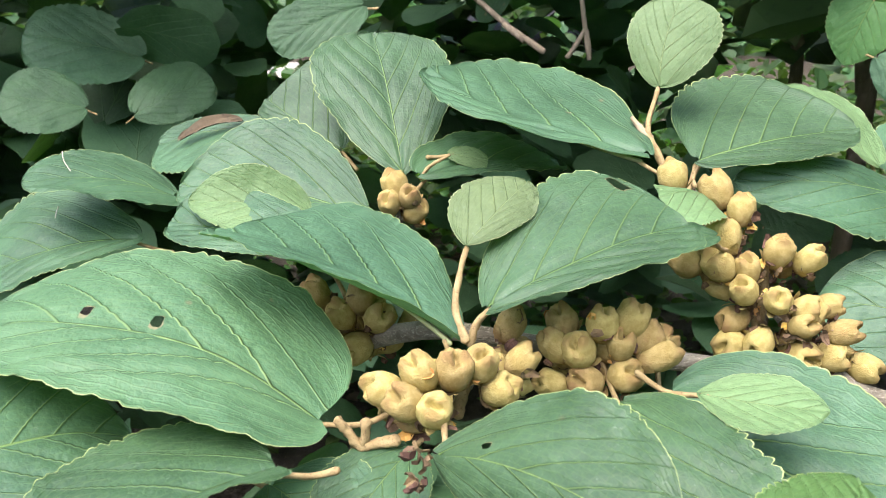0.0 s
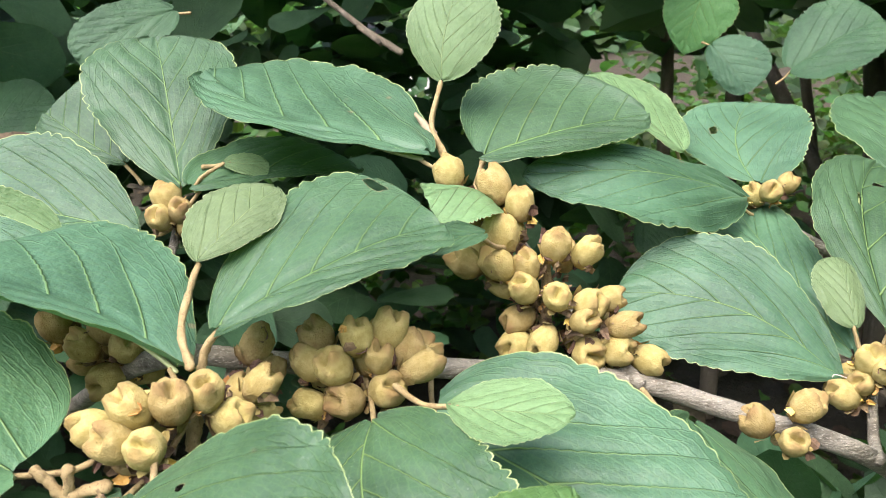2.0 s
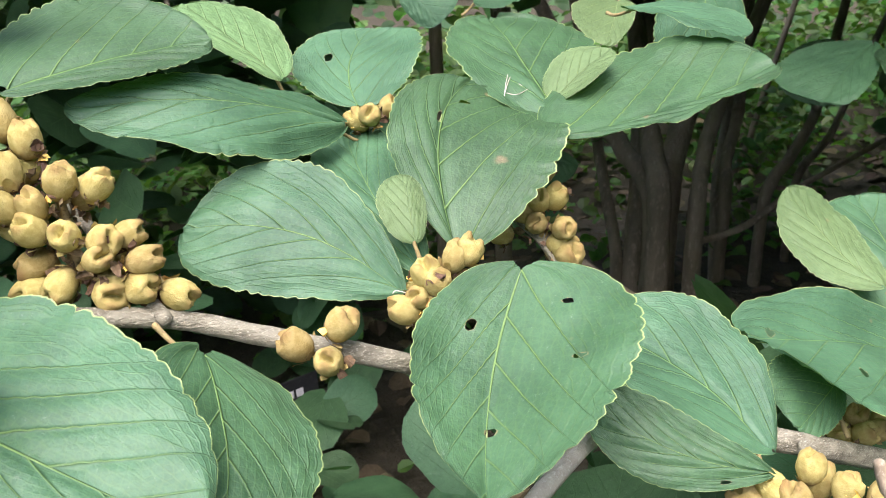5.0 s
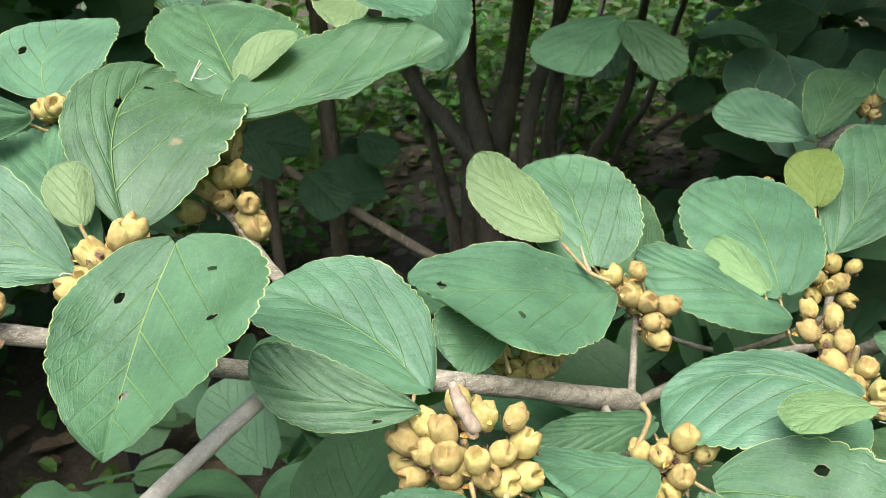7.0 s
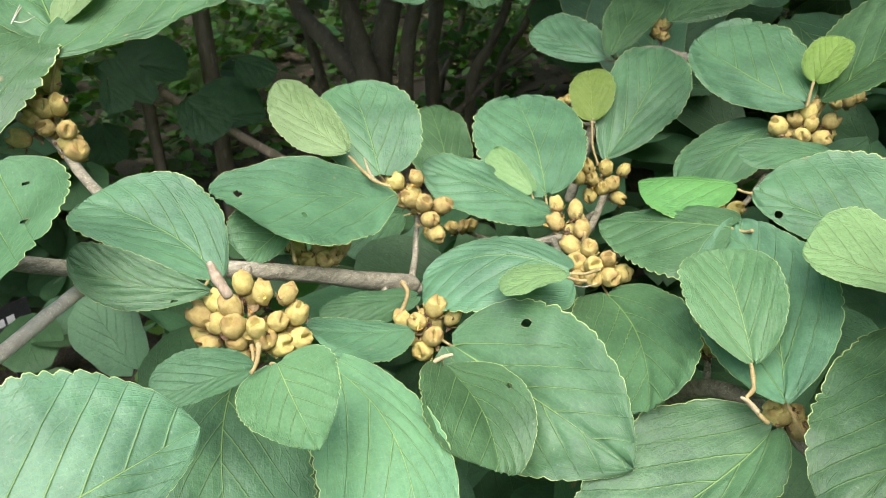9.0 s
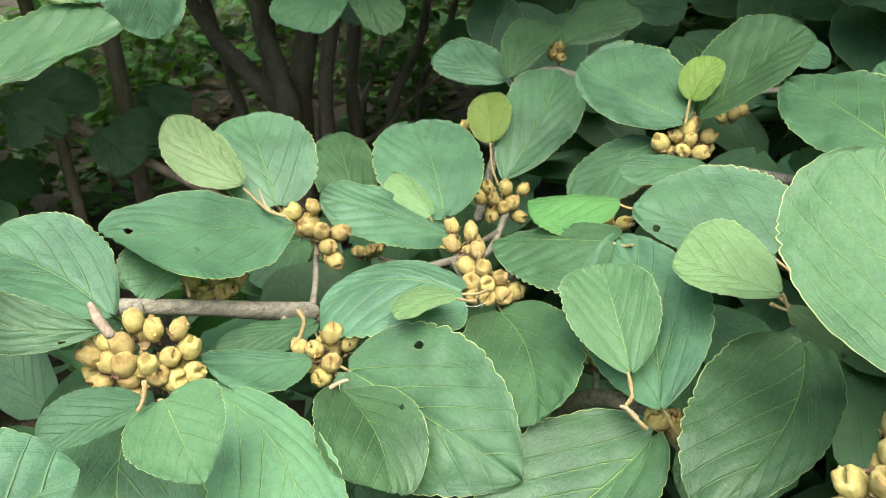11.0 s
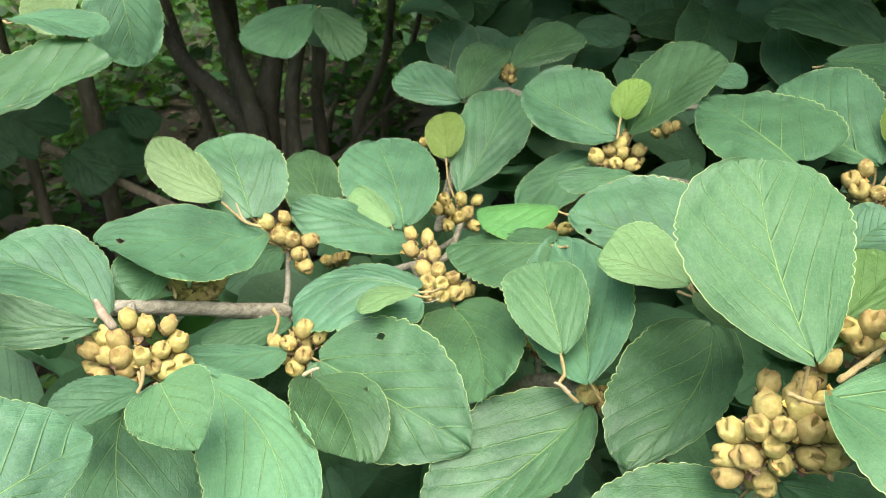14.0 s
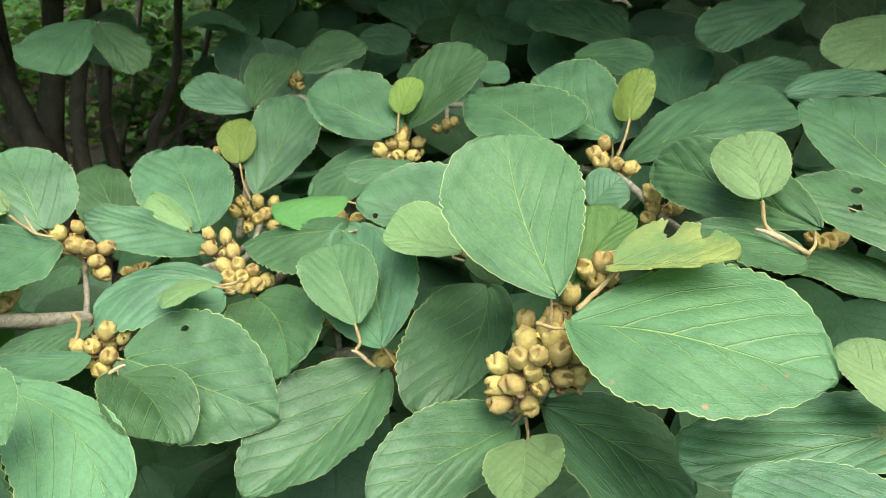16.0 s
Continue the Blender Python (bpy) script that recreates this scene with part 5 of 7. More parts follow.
shoot(limb_front, [(-0.0231, 0.221, 1.0641), (-0.0235, 0.2203, 1.0592), (-0.0246, 0.2203, 1.0563)], 0.0026, 0.002)
shoot(limb_front, [(0.4638, 0.1449, 0.916), (0.469, 0.1439, 0.9174), (0.4737, 0.1423, 0.9178)], 0.002, 0.0014, "bud", "pale felted winter bud", BUD)
shoot(limb_front, [(0.3555, 0.1339, 0.9658), (0.3594, 0.1353, 0.9697), (0.3627, 0.1387, 0.9758)], 0.0016, 0.002)
shoot(limb_front, [(-0.01, 0.3731, 1.0987), (-0.0062, 0.3758, 1.1033), (0.0028, 0.3786, 1.1079)], 0.0015, 0.0012)

limb_spray = thing("witch_hazel_branch", "witch hazel side shoot crowded with tan seed capsules", "branch", "witch hazel branches")
part("wood", mesh_of("wood", tube([(0.158, 0.287, 1.038), (0.143, 0.318, 1.05), (0.126, 0.342, 1.074), (0.11, 0.36, 1.096)], [0.0028, 0.0025, 0.0022, 0.002], 12, 0.18, 2), BARK), limb_spray)
spur = Cluster(limb_spray, (0.1288, 0.316, 1.0641), 0.021)
spur.capsule(0.1124, 0.3338, 1.1029)
spur.capsule(0.1211, 0.3275, 1.097)
spur.capsule(0.095, 0.338, 1.1086)
spur.capsule(0.1123, 0.3191, 1.088)
spur.capsule(0.0991, 0.3204, 1.0774)
spur.capsule(0.1105, 0.3137, 1.0777)
spur.capsule(0.1206, 0.312, 1.0772)
spur.capsule(0.1192, 0.3079, 1.0698)
spur.capsule(0.1299, 0.3012, 1.0688)
spur.capsule(0.1312, 0.3105, 1.0853)
spur.capsule(0.1423, 0.3085, 1.0826)
spur.capsule(0.1178, 0.3119, 1.0564)
spur.capsule(0.1256, 0.3024, 1.0512)
spur.capsule(0.1422, 0.301, 1.0652)
spur.capsule(0.15, 0.3027, 1.0659)
spur.capsule(0.1537, 0.2961, 1.0578)
spur.capsule(0.1413, 0.2977, 1.0468)
spur.capsule(0.1515, 0.2944, 1.0485)
spur.capsule(0.163, 0.2945, 1.044)
spur.capsule(0.1155, 0.3067, 1.0474)
spur.capsule(0.1392, 0.2972, 1.0603)
spur.capsule(0.1177, 0.3413, 1.093)
spur.capsule(0.1173, 0.3307, 1.0868)
spur.capsule(0.1044, 0.3369, 1.0922)
spur.capsule(0.1063, 0.3275, 1.0768)
spur.capsule(0.1156, 0.3193, 1.0676)
spur.capsule(0.1376, 0.3195, 1.0773)
spur.capsule(0.1212, 0.3114, 1.0438)
spur.capsule(0.1455, 0.31, 1.0564)
spur.capsule(0.1412, 0.3084, 1.0465)
spur.capsule(0.1582, 0.3054, 1.0392)
spur.capsule(0.1581, 0.3045, 1.0395)
spur.finish(9.0)
leaf(limb_spray, (0.1693, 0.262, 1.0346), (-35.9, 17.8, -92.3), 0.075, 0.031, 0.0295, 0.003, -0.0068, (0.155, 0.275, 1.042), sag=0.0051, droop=0.0037, bend=0.0019, shape=(0.44, 0.43))
leaf(limb_spray, (0.113, 0.364, 1.1092), (31.7, -3.7, 18.8), 0.0839, 0.0567, 0.0179, -0.0118, 0.0042, (0.11, 0.3562, 1.0996), sag=0.001, droop=-0.0047, bend=0.0038, shape=(0.5, 0.45))
leaf(limb_spray, (0.0867, 0.3593, 1.1135), (6.7, -4.4, 147.7), 0.1132, 0.0265, 0.0671, -0.0018, 0.0175, (0.1001, 0.3482, 1.1066), sag=0.0048, droop=-0.0199, bend=0.0122, shape=(0.75, 0.4))
leaf(limb_spray, (0.0984, 0.3868, 1.1389), (12.2, -62.5, 54.7), 0.0421, 0.0174, 0.0235, 0.0005, -0.0005, None, "y", sag=0.003, droop=-0.0001, bend=0.0022, shape=(0.58, 0.43), label="small pale green young leaf")
leaf(limb_spray, (0.1121, 0.3314, 1.0975), (-41.8, -16.2, -144.1), 0.0376, 0.0179, 0.0076, 0.0049, -0.0077, (0.114, 0.3446, 1.0908), "y", sag=0.0037, droop=0.0001, bend=-0.0029, shape=(0.51, 0.18), label="small pale green young leaf")
leaf(limb_spray, (0.1021, 0.2982, 1.0967), (-28.5, -1.7, -146.4), 0.03, 0.0054, 0.0081, 0.0003, 0.0003, (0.1139, 0.3154, 1.0848), sag=0.0015)
shoot(limb_spray, [(0.0979, 0.3866, 1.137), (0.0923, 0.3765, 1.121), (0.0955, 0.3689, 1.1115), (0.1006, 0.3612, 1.0986), (0.108, 0.352, 1.09)], 0.0015, 0.0038)
shoot(limb_spray, [(0.086, 0.382, 1.1245), (0.0885, 0.3795, 1.1215), (0.0925, 0.3745, 1.117)], 0.0012, 0.0034, "bud", "pale felted winter bud", BUD)
shoot(limb_spray, [(0.113, 0.368, 1.106), (0.1105, 0.3625, 1.1005), (0.107, 0.356, 1.094)], 0.0016, 0.0026)
shoot(limb_spray, [(0.0989, 0.3436, 1.0847), (0.1038, 0.3415, 1.0789), (0.0999, 0.3416, 1.0745)], 0.0014, 0.0018)

limb_upper = thing("witch_hazel_branch", "witch hazel twig carrying broad blue-green leaves", "branch", "witch hazel branches")
part("wood", mesh_of("wood", tube([(0.36, 0.265, 0.958), (0.337, 0.316, 1), (0.325, 0.35, 1.025), (0.29, 0.39, 1.045), (0.262, 0.415, 1.06)], [0.0036, 0.0032, 0.0029, 0.0026, 0.0022], 12, 0.18, 2), BARK), limb_upper)
spur = Cluster(limb_upper, (0.269, 0.4168, 1.0659), 0.005)
spur.capsule(0.265, 0.4055, 1.0724)
spur.capsule(0.2765, 0.4121, 1.0739)
spur.capsule(0.2607, 0.4129, 1.0683)
spur.finish()
part("twig", mesh_of("twig", tube([(0.269, 0.4168, 1.0659), (0.266, 0.4154, 1.061), (0.2631, 0.414, 1.0594)], [0.0018, 0.0022, 0.0028], 8, 0.2), BARK), limb_upper)
spur = Cluster(limb_upper, (0.3321, 0.3525, 1.0275), 0.014)
spur.capsule(0.3238, 0.3657, 1.0392)
spur.capsule(0.3285, 0.3428, 1.0383)
spur.capsule(0.3354, 0.3399, 1.0399)
spur.capsule(0.313, 0.3531, 1.0211)
spur.capsule(0.3262, 0.3404, 1.0286)
spur.capsule(0.3354, 0.3311, 1.0278)
spur.capsule(0.3354, 0.3341, 1.0189)
spur.capsule(0.3374, 0.3581, 1.0496)
spur.capsule(0.3435, 0.3632, 1.0597)
spur.capsule(0.3224, 0.3466, 1.0322)
spur.capsule(0.3375, 0.3301, 1.0149)
spur.capsule(0.3327, 0.3723, 1.0378)
spur.capsule(0.327, 0.3527, 1.0295)
spur.capsule(0.3378, 0.3391, 1.0116)
spur.finish()
leaf(limb_upper, (0.2484, 0.4027, 1.071), (-30.9, -13.8, -163.2), 0.1254, 0.0278, 0.021, -0.0091, -0.0036, (0.2676, 0.41, 1.057), sag=0.0142, droop=0.0018, bend=0.0056, shape=(0.75, 0.66))
leaf(limb_upper, (0.2622, 0.4187, 1.0753), (-3.2, -21, 68.7), 0.0732, 0.0312, 0.0385, 0.0037, 0.0019, (0.269, 0.4168, 1.0659), sag=0.0021, droop=-0.0019, bend=0.0083, shape=(0.46, 0.33), holes=((0.568, 0.376, 0.048, 0.069),))
leaf(limb_upper, (0.2255, 0.4287, 1.0914), (0.8, -29.5, 135.3), 0.0652, 0.0197, 0.0341, 0.0002, 0.0027, (0.2338, 0.4291, 1.0722), "y", sag=0.0038, droop=-0.0018, bend=0.0021, shape=(0.58, 0.39), label="small pale green young leaf")
leaf(limb_upper, (0.3507, 0.3717, 1.0718), (-0.2, -15.1, 85), 0.1187, 0.0365, 0.0535, -0.0015, -0.0065, (0.3496, 0.3592, 1.0612), sag=0.0055, droop=-0.0009, bend=0.0011, shape=(0.46, 0.4))
leaf(limb_upper, (0.3539, 0.3804, 1.0766), (6.7, -31.8, 8.8), 0.0392, 0.0211, 0.0131, 0.0015, 0.0007, None, "y", sag=0.002, droop=-0.0005, bend=-0.0004, shape=(0.47, 0.43), label="small pale green young leaf")
leaf(limb_upper, (0.3403, 0.3492, 1.0682), (11.7, -12.3, -0.7), 0.1189, 0.0585, 0.0175, 0.0061, 0.0056, (0.3353, 0.3492, 1.0464), sag=-0.0051, droop=0.0029, bend=-0.0047, shape=(0.46, 0.32))
leaf(limb_upper, (0.5328, 0.6363, 1.0846), (-6.4, 15.2, -124.9), 0.0803, 0.0156, 0.0338, 0.0029, 0.0038, (0.5407, 0.6459, 1.0857), "y", sag=0.0034, droop=0.0012, bend=0.0013, shape=(0.39, 0.47), label="small pale green young leaf")
leaf(limb_upper, (0.4247, 0.436, 1.1093), (0.4, 7.8, -60.1), 0.0688, 0.0368, 0.0212, -0.0003, 0.0012, (0.4213, 0.452, 1.1049), sag=0.004, droop=0.0016, bend=-0.0004, shape=(0.47, 0.35))
leaf(limb_upper, (0.5531, 0.5462, 1.1034), (-9.3, 78.5, -102.3), 0.0764, 0.0348, 0.0415, -0.0015, 0.0001, (0.5536, 0.5486, 1.1152), sag=0.004, droop=-0, bend=-0.0024, shape=(0.39, 0.54))
shoot(limb_upper, [(0.3536, 0.3813, 1.075), (0.3521, 0.3805, 1.0696), (0.3538, 0.3781, 1.0627)], 0.0012, 0.0018)

limb_middle = thing("witch_hazel_branch", "witch hazel twig with paired leaves and capsules", "branch", "witch hazel branches")
part("wood", mesh_of("wood", tube([(0.5, 0.26, 0.88), (0.56, 0.27, 0.875), (0.6, 0.27, 0.88), (0.64, 0.245, 0.89), (0.7, 0.27, 0.865), (0.76, 0.31, 0.87)], [0.0035, 0.0034, 0.0033, 0.0032, 0.0031, 0.003], 12, 0.18, 2), BARK), limb_middle)
spur = Cluster(limb_middle, (0.6223, 0.4291, 0.7919), 0.007)
spur.capsule(0.6079, 0.4305, 0.7924)
spur.capsule(0.6185, 0.421, 0.8026)
spur.capsule(0.6295, 0.421, 0.8049)
spur.capsule(0.6287, 0.4173, 0.7963)
spur.capsule(0.6113, 0.4299, 0.8009)
spur.capsule(0.6327, 0.425, 0.7936)
spur.finish()
part("twig", mesh_of("twig", tube([(0.6223, 0.4291, 0.7919), (0.6112, 0.3495, 0.803), (0.6, 0.27, 0.88)], [0.0018, 0.0022, 0.0028], 8, 0.2), BARK), limb_middle)
spur = Cluster(limb_middle, (0.6595, 0.3922, 0.8271), 0.004)
spur.capsule(0.6484, 0.3924, 0.8339)
spur.capsule(0.6561, 0.3851, 0.8351)
spur.capsule(0.6631, 0.3841, 0.8344)
spur.finish()
part("twig", mesh_of("twig", tube([(0.6595, 0.3922, 0.8271), (0.6927, 0.3398, 0.8237), (0.726, 0.2873, 0.8672)], [0.0018, 0.0022, 0.0028], 8, 0.2), BARK), limb_middle)
spur = Cluster(limb_middle, (0.615, 0.1864, 0.9139), 0.023)
spur.capsule(0.6245, 0.226, 0.9325)
spur.capsule(0.6337, 0.2161, 0.9278)
spur.capsule(0.6188, 0.2188, 0.9224)
spur.capsule(0.6297, 0.2154, 0.9134)
spur.capsule(0.6301, 0.2044, 0.9194)
spur.capsule(0.6114, 0.1942, 0.9167)
spur.capsule(0.6086, 0.1747, 0.9253)
spur.capsule(0.5969, 0.1741, 0.9189)
spur.capsule(0.5945, 0.1561, 0.9262)
spur.capsule(0.605, 0.1542, 0.9276)
spur.capsule(0.593, 0.1538, 0.9185)
spur.capsule(0.6126, 0.148, 0.9172)
spur.capsule(0.5916, 0.1652, 0.9143)
spur.capsule(0.6002, 0.1484, 0.9194)
spur.capsule(0.6376, 0.2161, 0.9159)
spur.capsule(0.6374, 0.2158, 0.9161)
spur.capsule(0.6095, 0.1811, 0.9136)
spur.capsule(0.6074, 0.179, 0.9153)
spur.capsule(0.6041, 0.1596, 0.9203)
spur.capsule(0.6005, 0.1759, 0.9084)
spur.capsule(0.6082, 0.157, 0.9159)
spur.finish()
part("twig", mesh_of("twig", tube([(0.615, 0.1864, 0.9139), (0.6275, 0.2157, 0.8897), (0.64, 0.245, 0.89)], [0.0018, 0.0022, 0.0028], 8, 0.2), BARK), limb_middle)
spur = Cluster(limb_middle, (0.7595, 0.3159, 0.8736), 0.011)
spur.capsule(0.7475, 0.3217, 0.8924)
spur.capsule(0.7615, 0.3132, 0.8911)
spur.capsule(0.777, 0.3072, 0.8867)
spur.capsule(0.74, 0.3239, 0.8838)
spur.capsule(0.746, 0.3121, 0.8838)
spur.capsule(0.7608, 0.3055, 0.878)
spur.capsule(0.7652, 0.3002, 0.8659)
spur.capsule(0.7433, 0.3115, 0.8691)
spur.capsule(0.7533, 0.3081, 0.8748)
spur.capsule(0.751, 0.3299, 0.8803)
spur.capsule(0.7522, 0.3222, 0.8815)
spur.capsule(0.7494, 0.3165, 0.8703)
spur.capsule(0.7551, 0.3154, 0.8727)
spur.finish()
leaf(limb_middle, (0.6435, 0.2544, 0.9081), (-15.1, -23.4, 145.1), 0.1042, 0.0322, 0.0281, -0.0056, -0.0031, (0.652, 0.25, 0.885), sag=0.0057, droop=0.0016, bend=0.0025, shape=(0.63, 0.42))
leaf(limb_middle, (0.6505, 0.2666, 0.9197), (-2.3, -15, 62.4), 0.1255, 0.0477, 0.0436, -0.0066, -0.0001, (0.6422, 0.2508, 0.8989), sag=0.0047, droop=-0.0017, bend=-0.0029, shape=(0.48, 0.36))
leaf(limb_middle, (0.6378, 0.2683, 0.9229), (-26.8, -23.9, 93.7), 0.0494, 0.0157, 0.0089, 0.0055, 0.0031, (0.6343, 0.2573, 0.9019), "y", sag=0.003, shape=(0.38, 0.35), label="small pale green young leaf")
leaf(limb_middle, (0.7649, 0.3371, 0.9299), (-19.2, -35.2, 53.2), 0.0524, 0.02, 0.0217, -0.0007, -0.0014, None, "l", sag=0.0028, droop=-0.0001, bend=-0.0006, shape=(0.46, 0.38), label="small upright lime-green young leaf")
leaf(limb_middle, (0.7662, 0.3161, 0.9009), (9.1, -26.8, 21.9), 0.1385, 0.0389, 0.0371, 0.0091, 0.004, (0.7595, 0.3159, 0.8736), sag=0.0074, droop=-0.0027, bend=-0.0057, shape=(0.67, 0.51))
leaf(limb_middle, (0.6078, 0.417, 0.8504), (-24, 7.1, -164.3), 0.0717, 0.0186, 0.0129, -0.0031, -0.0031, (0.6202, 0.4204, 0.845), sag=0.0036)
leaf(limb_middle, (0.658, 0.4057, 0.8747), (-8.5, -12, 65.1), 0.1273, 0.0333, 0.0275, -0.0013, 0.0013, (0.6598, 0.3995, 0.8514), sag=0.0065, droop=0.0005, bend=-0.0012, shape=(0.32, 0.44))
shoot(limb_middle, [(0.7645, 0.3371, 0.9273), (0.7591, 0.3289, 0.9081), (0.7583, 0.3201, 0.8928)], 0.0014, 0.002)

limb_right = thing("witch_hazel_branch", "witch hazel branch with large leaves and a full fruit cluster", "branch", "witch hazel branches")
part("wood", mesh_of("wood", tube([(0.62, 0.13, 0.8), (0.6, 0.07, 0.88), (0.6, 0.02, 0.895), (0.575, -0.06, 0.9), (0.565, -0.115, 0.935), (0.585, -0.135, 0.98)], [0.006, 0.0054, 0.0047, 0.0041, 0.0034, 0.0028], 12, 0.18, 2), BARK), limb_right)
spur = Cluster(limb_right, (0.6062, 0.0697, 0.909), 0.002)
spur.capsule(0.6, 0.0679, 0.9175)
spur.capsule(0.6022, 0.0641, 0.9128)
spur.capsule(0.6023, 0.0672, 0.9208)
spur.finish()
part("twig", mesh_of("twig", tube([(0.6062, 0.0697, 0.909), (0.6031, 0.0657, 0.8906), (0.6, 0.0618, 0.8825)], [0.0018, 0.0022, 0.0028], 8, 0.2), BARK), limb_right)
spur = Cluster(limb_right, (0.5945, 0.0067, 0.9003), 0.003)
spur.capsule(0.5862, 0.0056, 0.9114)
spur.capsule(0.5927, 0.0032, 0.9097)
spur.capsule(0.5938, -0.001, 0.9025)
spur.capsule(0.586, 0.0088, 0.9111)
spur.finish()
spur = Cluster(limb_right, (0.5603, -0.125, 0.9737), 0.017)
spur.capsule(0.5653, -0.1121, 0.9939)
spur.capsule(0.5565, -0.1178, 0.989)
spur.capsule(0.5625, -0.1275, 0.9958)
spur.capsule(0.5677, -0.1372, 0.9946)
spur.capsule(0.5443, -0.1205, 0.9849)
spur.capsule(0.5448, -0.1088, 0.9749)
spur.capsule(0.5472, -0.1307, 0.9886)
spur.capsule(0.5577, -0.1377, 0.9864)
spur.capsule(0.5676, -0.1436, 0.9841)
spur.capsule(0.5394, -0.1115, 0.9669)
spur.capsule(0.5409, -0.1201, 0.969)
spur.capsule(0.5478, -0.1319, 0.9697)
spur.capsule(0.5576, -0.1401, 0.9721)
spur.capsule(0.5645, -0.1459, 0.9712)
spur.capsule(0.5456, -0.1273, 0.9558)
spur.capsule(0.5809, -0.131, 1.0105)
spur.capsule(0.5675, -0.1273, 1)
spur.capsule(0.5606, -0.1307, 0.9916)
spur.capsule(0.5456, -0.1286, 0.978)
spur.capsule(0.5366, -0.1145, 0.9575)
spur.capsule(0.5569, -0.1165, 0.9789)
spur.capsule(0.5706, -0.1301, 0.9879)
spur.capsule(0.5514, -0.1232, 0.9793)
spur.capsule(0.5517, -0.1117, 0.9713)
spur.capsule(0.548, -0.1125, 0.9588)
spur.capsule(0.5493, -0.1117, 0.9639)
spur.capsule(0.5521, -0.1227, 0.9602)
spur.capsule(0.5679, -0.1402, 0.9633)
spur.capsule(0.5744, -0.1413, 0.9681)
spur.capsule(0.5519, -0.1201, 0.9526)
spur.capsule(0.5818, -0.1259, 0.9963)
spur.capsule(0.57, -0.1315, 0.9854)
spur.capsule(0.5457, -0.1143, 0.9547)
spur.finish()
part("twig", mesh_of("twig", tube([(0.5603, -0.125, 0.9737), (0.5692, -0.1266, 0.9654), (0.5781, -0.1281, 0.9644)], [0.0018, 0.0022, 0.0028], 8, 0.2), BARK), limb_right)
spur = Cluster(limb_right, (0.6164, -0.1333, 1.006), 0.005)
spur.capsule(0.6052, -0.1294, 1.014)
spur.capsule(0.6084, -0.1362, 1.0188)
spur.capsule(0.6073, -0.1341, 1.0082)
spur.capsule(0.6138, -0.1387, 1.0089)
spur.capsule(0.6184, -0.1382, 1.017)
spur.capsule(0.6134, -0.1293, 1.0039)
spur.capsule(0.6233, -0.1338, 1.0091)
spur.capsule(0.6153, -0.1326, 1.0061)
spur.capsule(0.6173, -0.1341, 1.0016)
spur.capsule(0.6225, -0.1341, 1.0095)
spur.finish()
part("twig", mesh_of("twig", tube([(0.6164, -0.1333, 1.006), (0.6007, -0.1342, 0.9857), (0.585, -0.135, 0.98)], [0.0018, 0.0022, 0.0028], 8, 0.2), BARK), limb_right)
leaf(limb_right, (0.556, -0.1331, 1.026), (6.7, -13.3, 43.7), 0.1293, 0.0432, 0.0385, -0.0169, 0.0109, (0.5572, -0.1312, 0.9984), "p", sag=0.0031, droop=-0.013, bend=0.0042, shape=(0.77, 0.37))
leaf(limb_right, (0.5499, -0.1492, 1.0161), (11.2, -7, -88.5), 0.1247, 0.0662, 0.046, -0.0034, -0.0043, (0.539, -0.1329, 1.0144), "p", sag=0.0043, droop=0.0043, bend=0.0002, shape=(0.74, 0.75))
leaf(limb_right, (0.547, -0.1156, 0.935), (-29.2, 0.2, 163.8), 0.0987, 0.0203, 0.0313, -0.0061, 0.0005, (0.565, -0.115, 0.935), sag=0.0051, droop=0.0015, bend=-0.0001, shape=(0.49, 0.56))
leaf(limb_right, (0.5637, -0.1298, 0.9436), (1.6, 28.4, -71.1), 0.1001, 0.0401, 0.0565, 0.002, -0.0006, (0.569, -0.119, 0.944), sag=0.0048, droop=-0.001, bend=-0.0005, shape=(0.72, 0.5))
leaf(limb_right, (0.5337, -0.1328, 0.9417), (19.6, -10.1, -152.8), 0.0618, 0.0229, 0.0191, 0.0038, 0.0071, (0.5548, -0.1206, 0.9372), "y", sag=0.0013, droop=-0.0009, bend=-0.0002, shape=(0.4, 0.39), label="small pale green young leaf")
leaf(limb_right, (0.5835, -0.1525, 1.0356), (16.1, -17.4, -88.4), 0.0674, 0.0433, 0.0111, -0.0061, 0.0041, None, "e", sag=0.0006, droop=-0.0017, bend=-0.002, shape=(0.25, 0.58), holes=((0.34, 1.0, 0.06, 0.42), (0.62, 1.0, 0.05, 0.36), (0.5, -1.0, 0.1, 0.5), (0.8, -0.95, 0.06, 0.4)), label="yellowing leaf eaten ragged by insects")
leaf(limb_right, (0.5973, -0.121, 1.0078), (12.6, -11.7, -1), 0.0789, 0.0247, 0.0142, 0.0019, 0.0014, (0.6164, -0.1333, 1.006), "g", sag=0.0039, label="bright fresh green leaf lit through")
leaf(limb_right, (0.683, -0.2303, 1.0398), (-42.5, 3.3, 60.3), 0.1365, 0.0242, 0.0333, 0.0016, -0.0055, (0.668, -0.233, 1.029), sag=0.0089, droop=-0.0024, bend=0.0024, shape=(0.69, 0.45))
leaf(limb_right, (0.6625, -0.2038, 1.0587), (-14.7, -12.3, 27.7), 0.0655, 0.0224, 0.0218, -0.0034, -0.0028, None, "y", sag=0.0028, droop=-0.0006, bend=-0.0005, shape=(0.51, 0.34), label="small pale green young leaf")
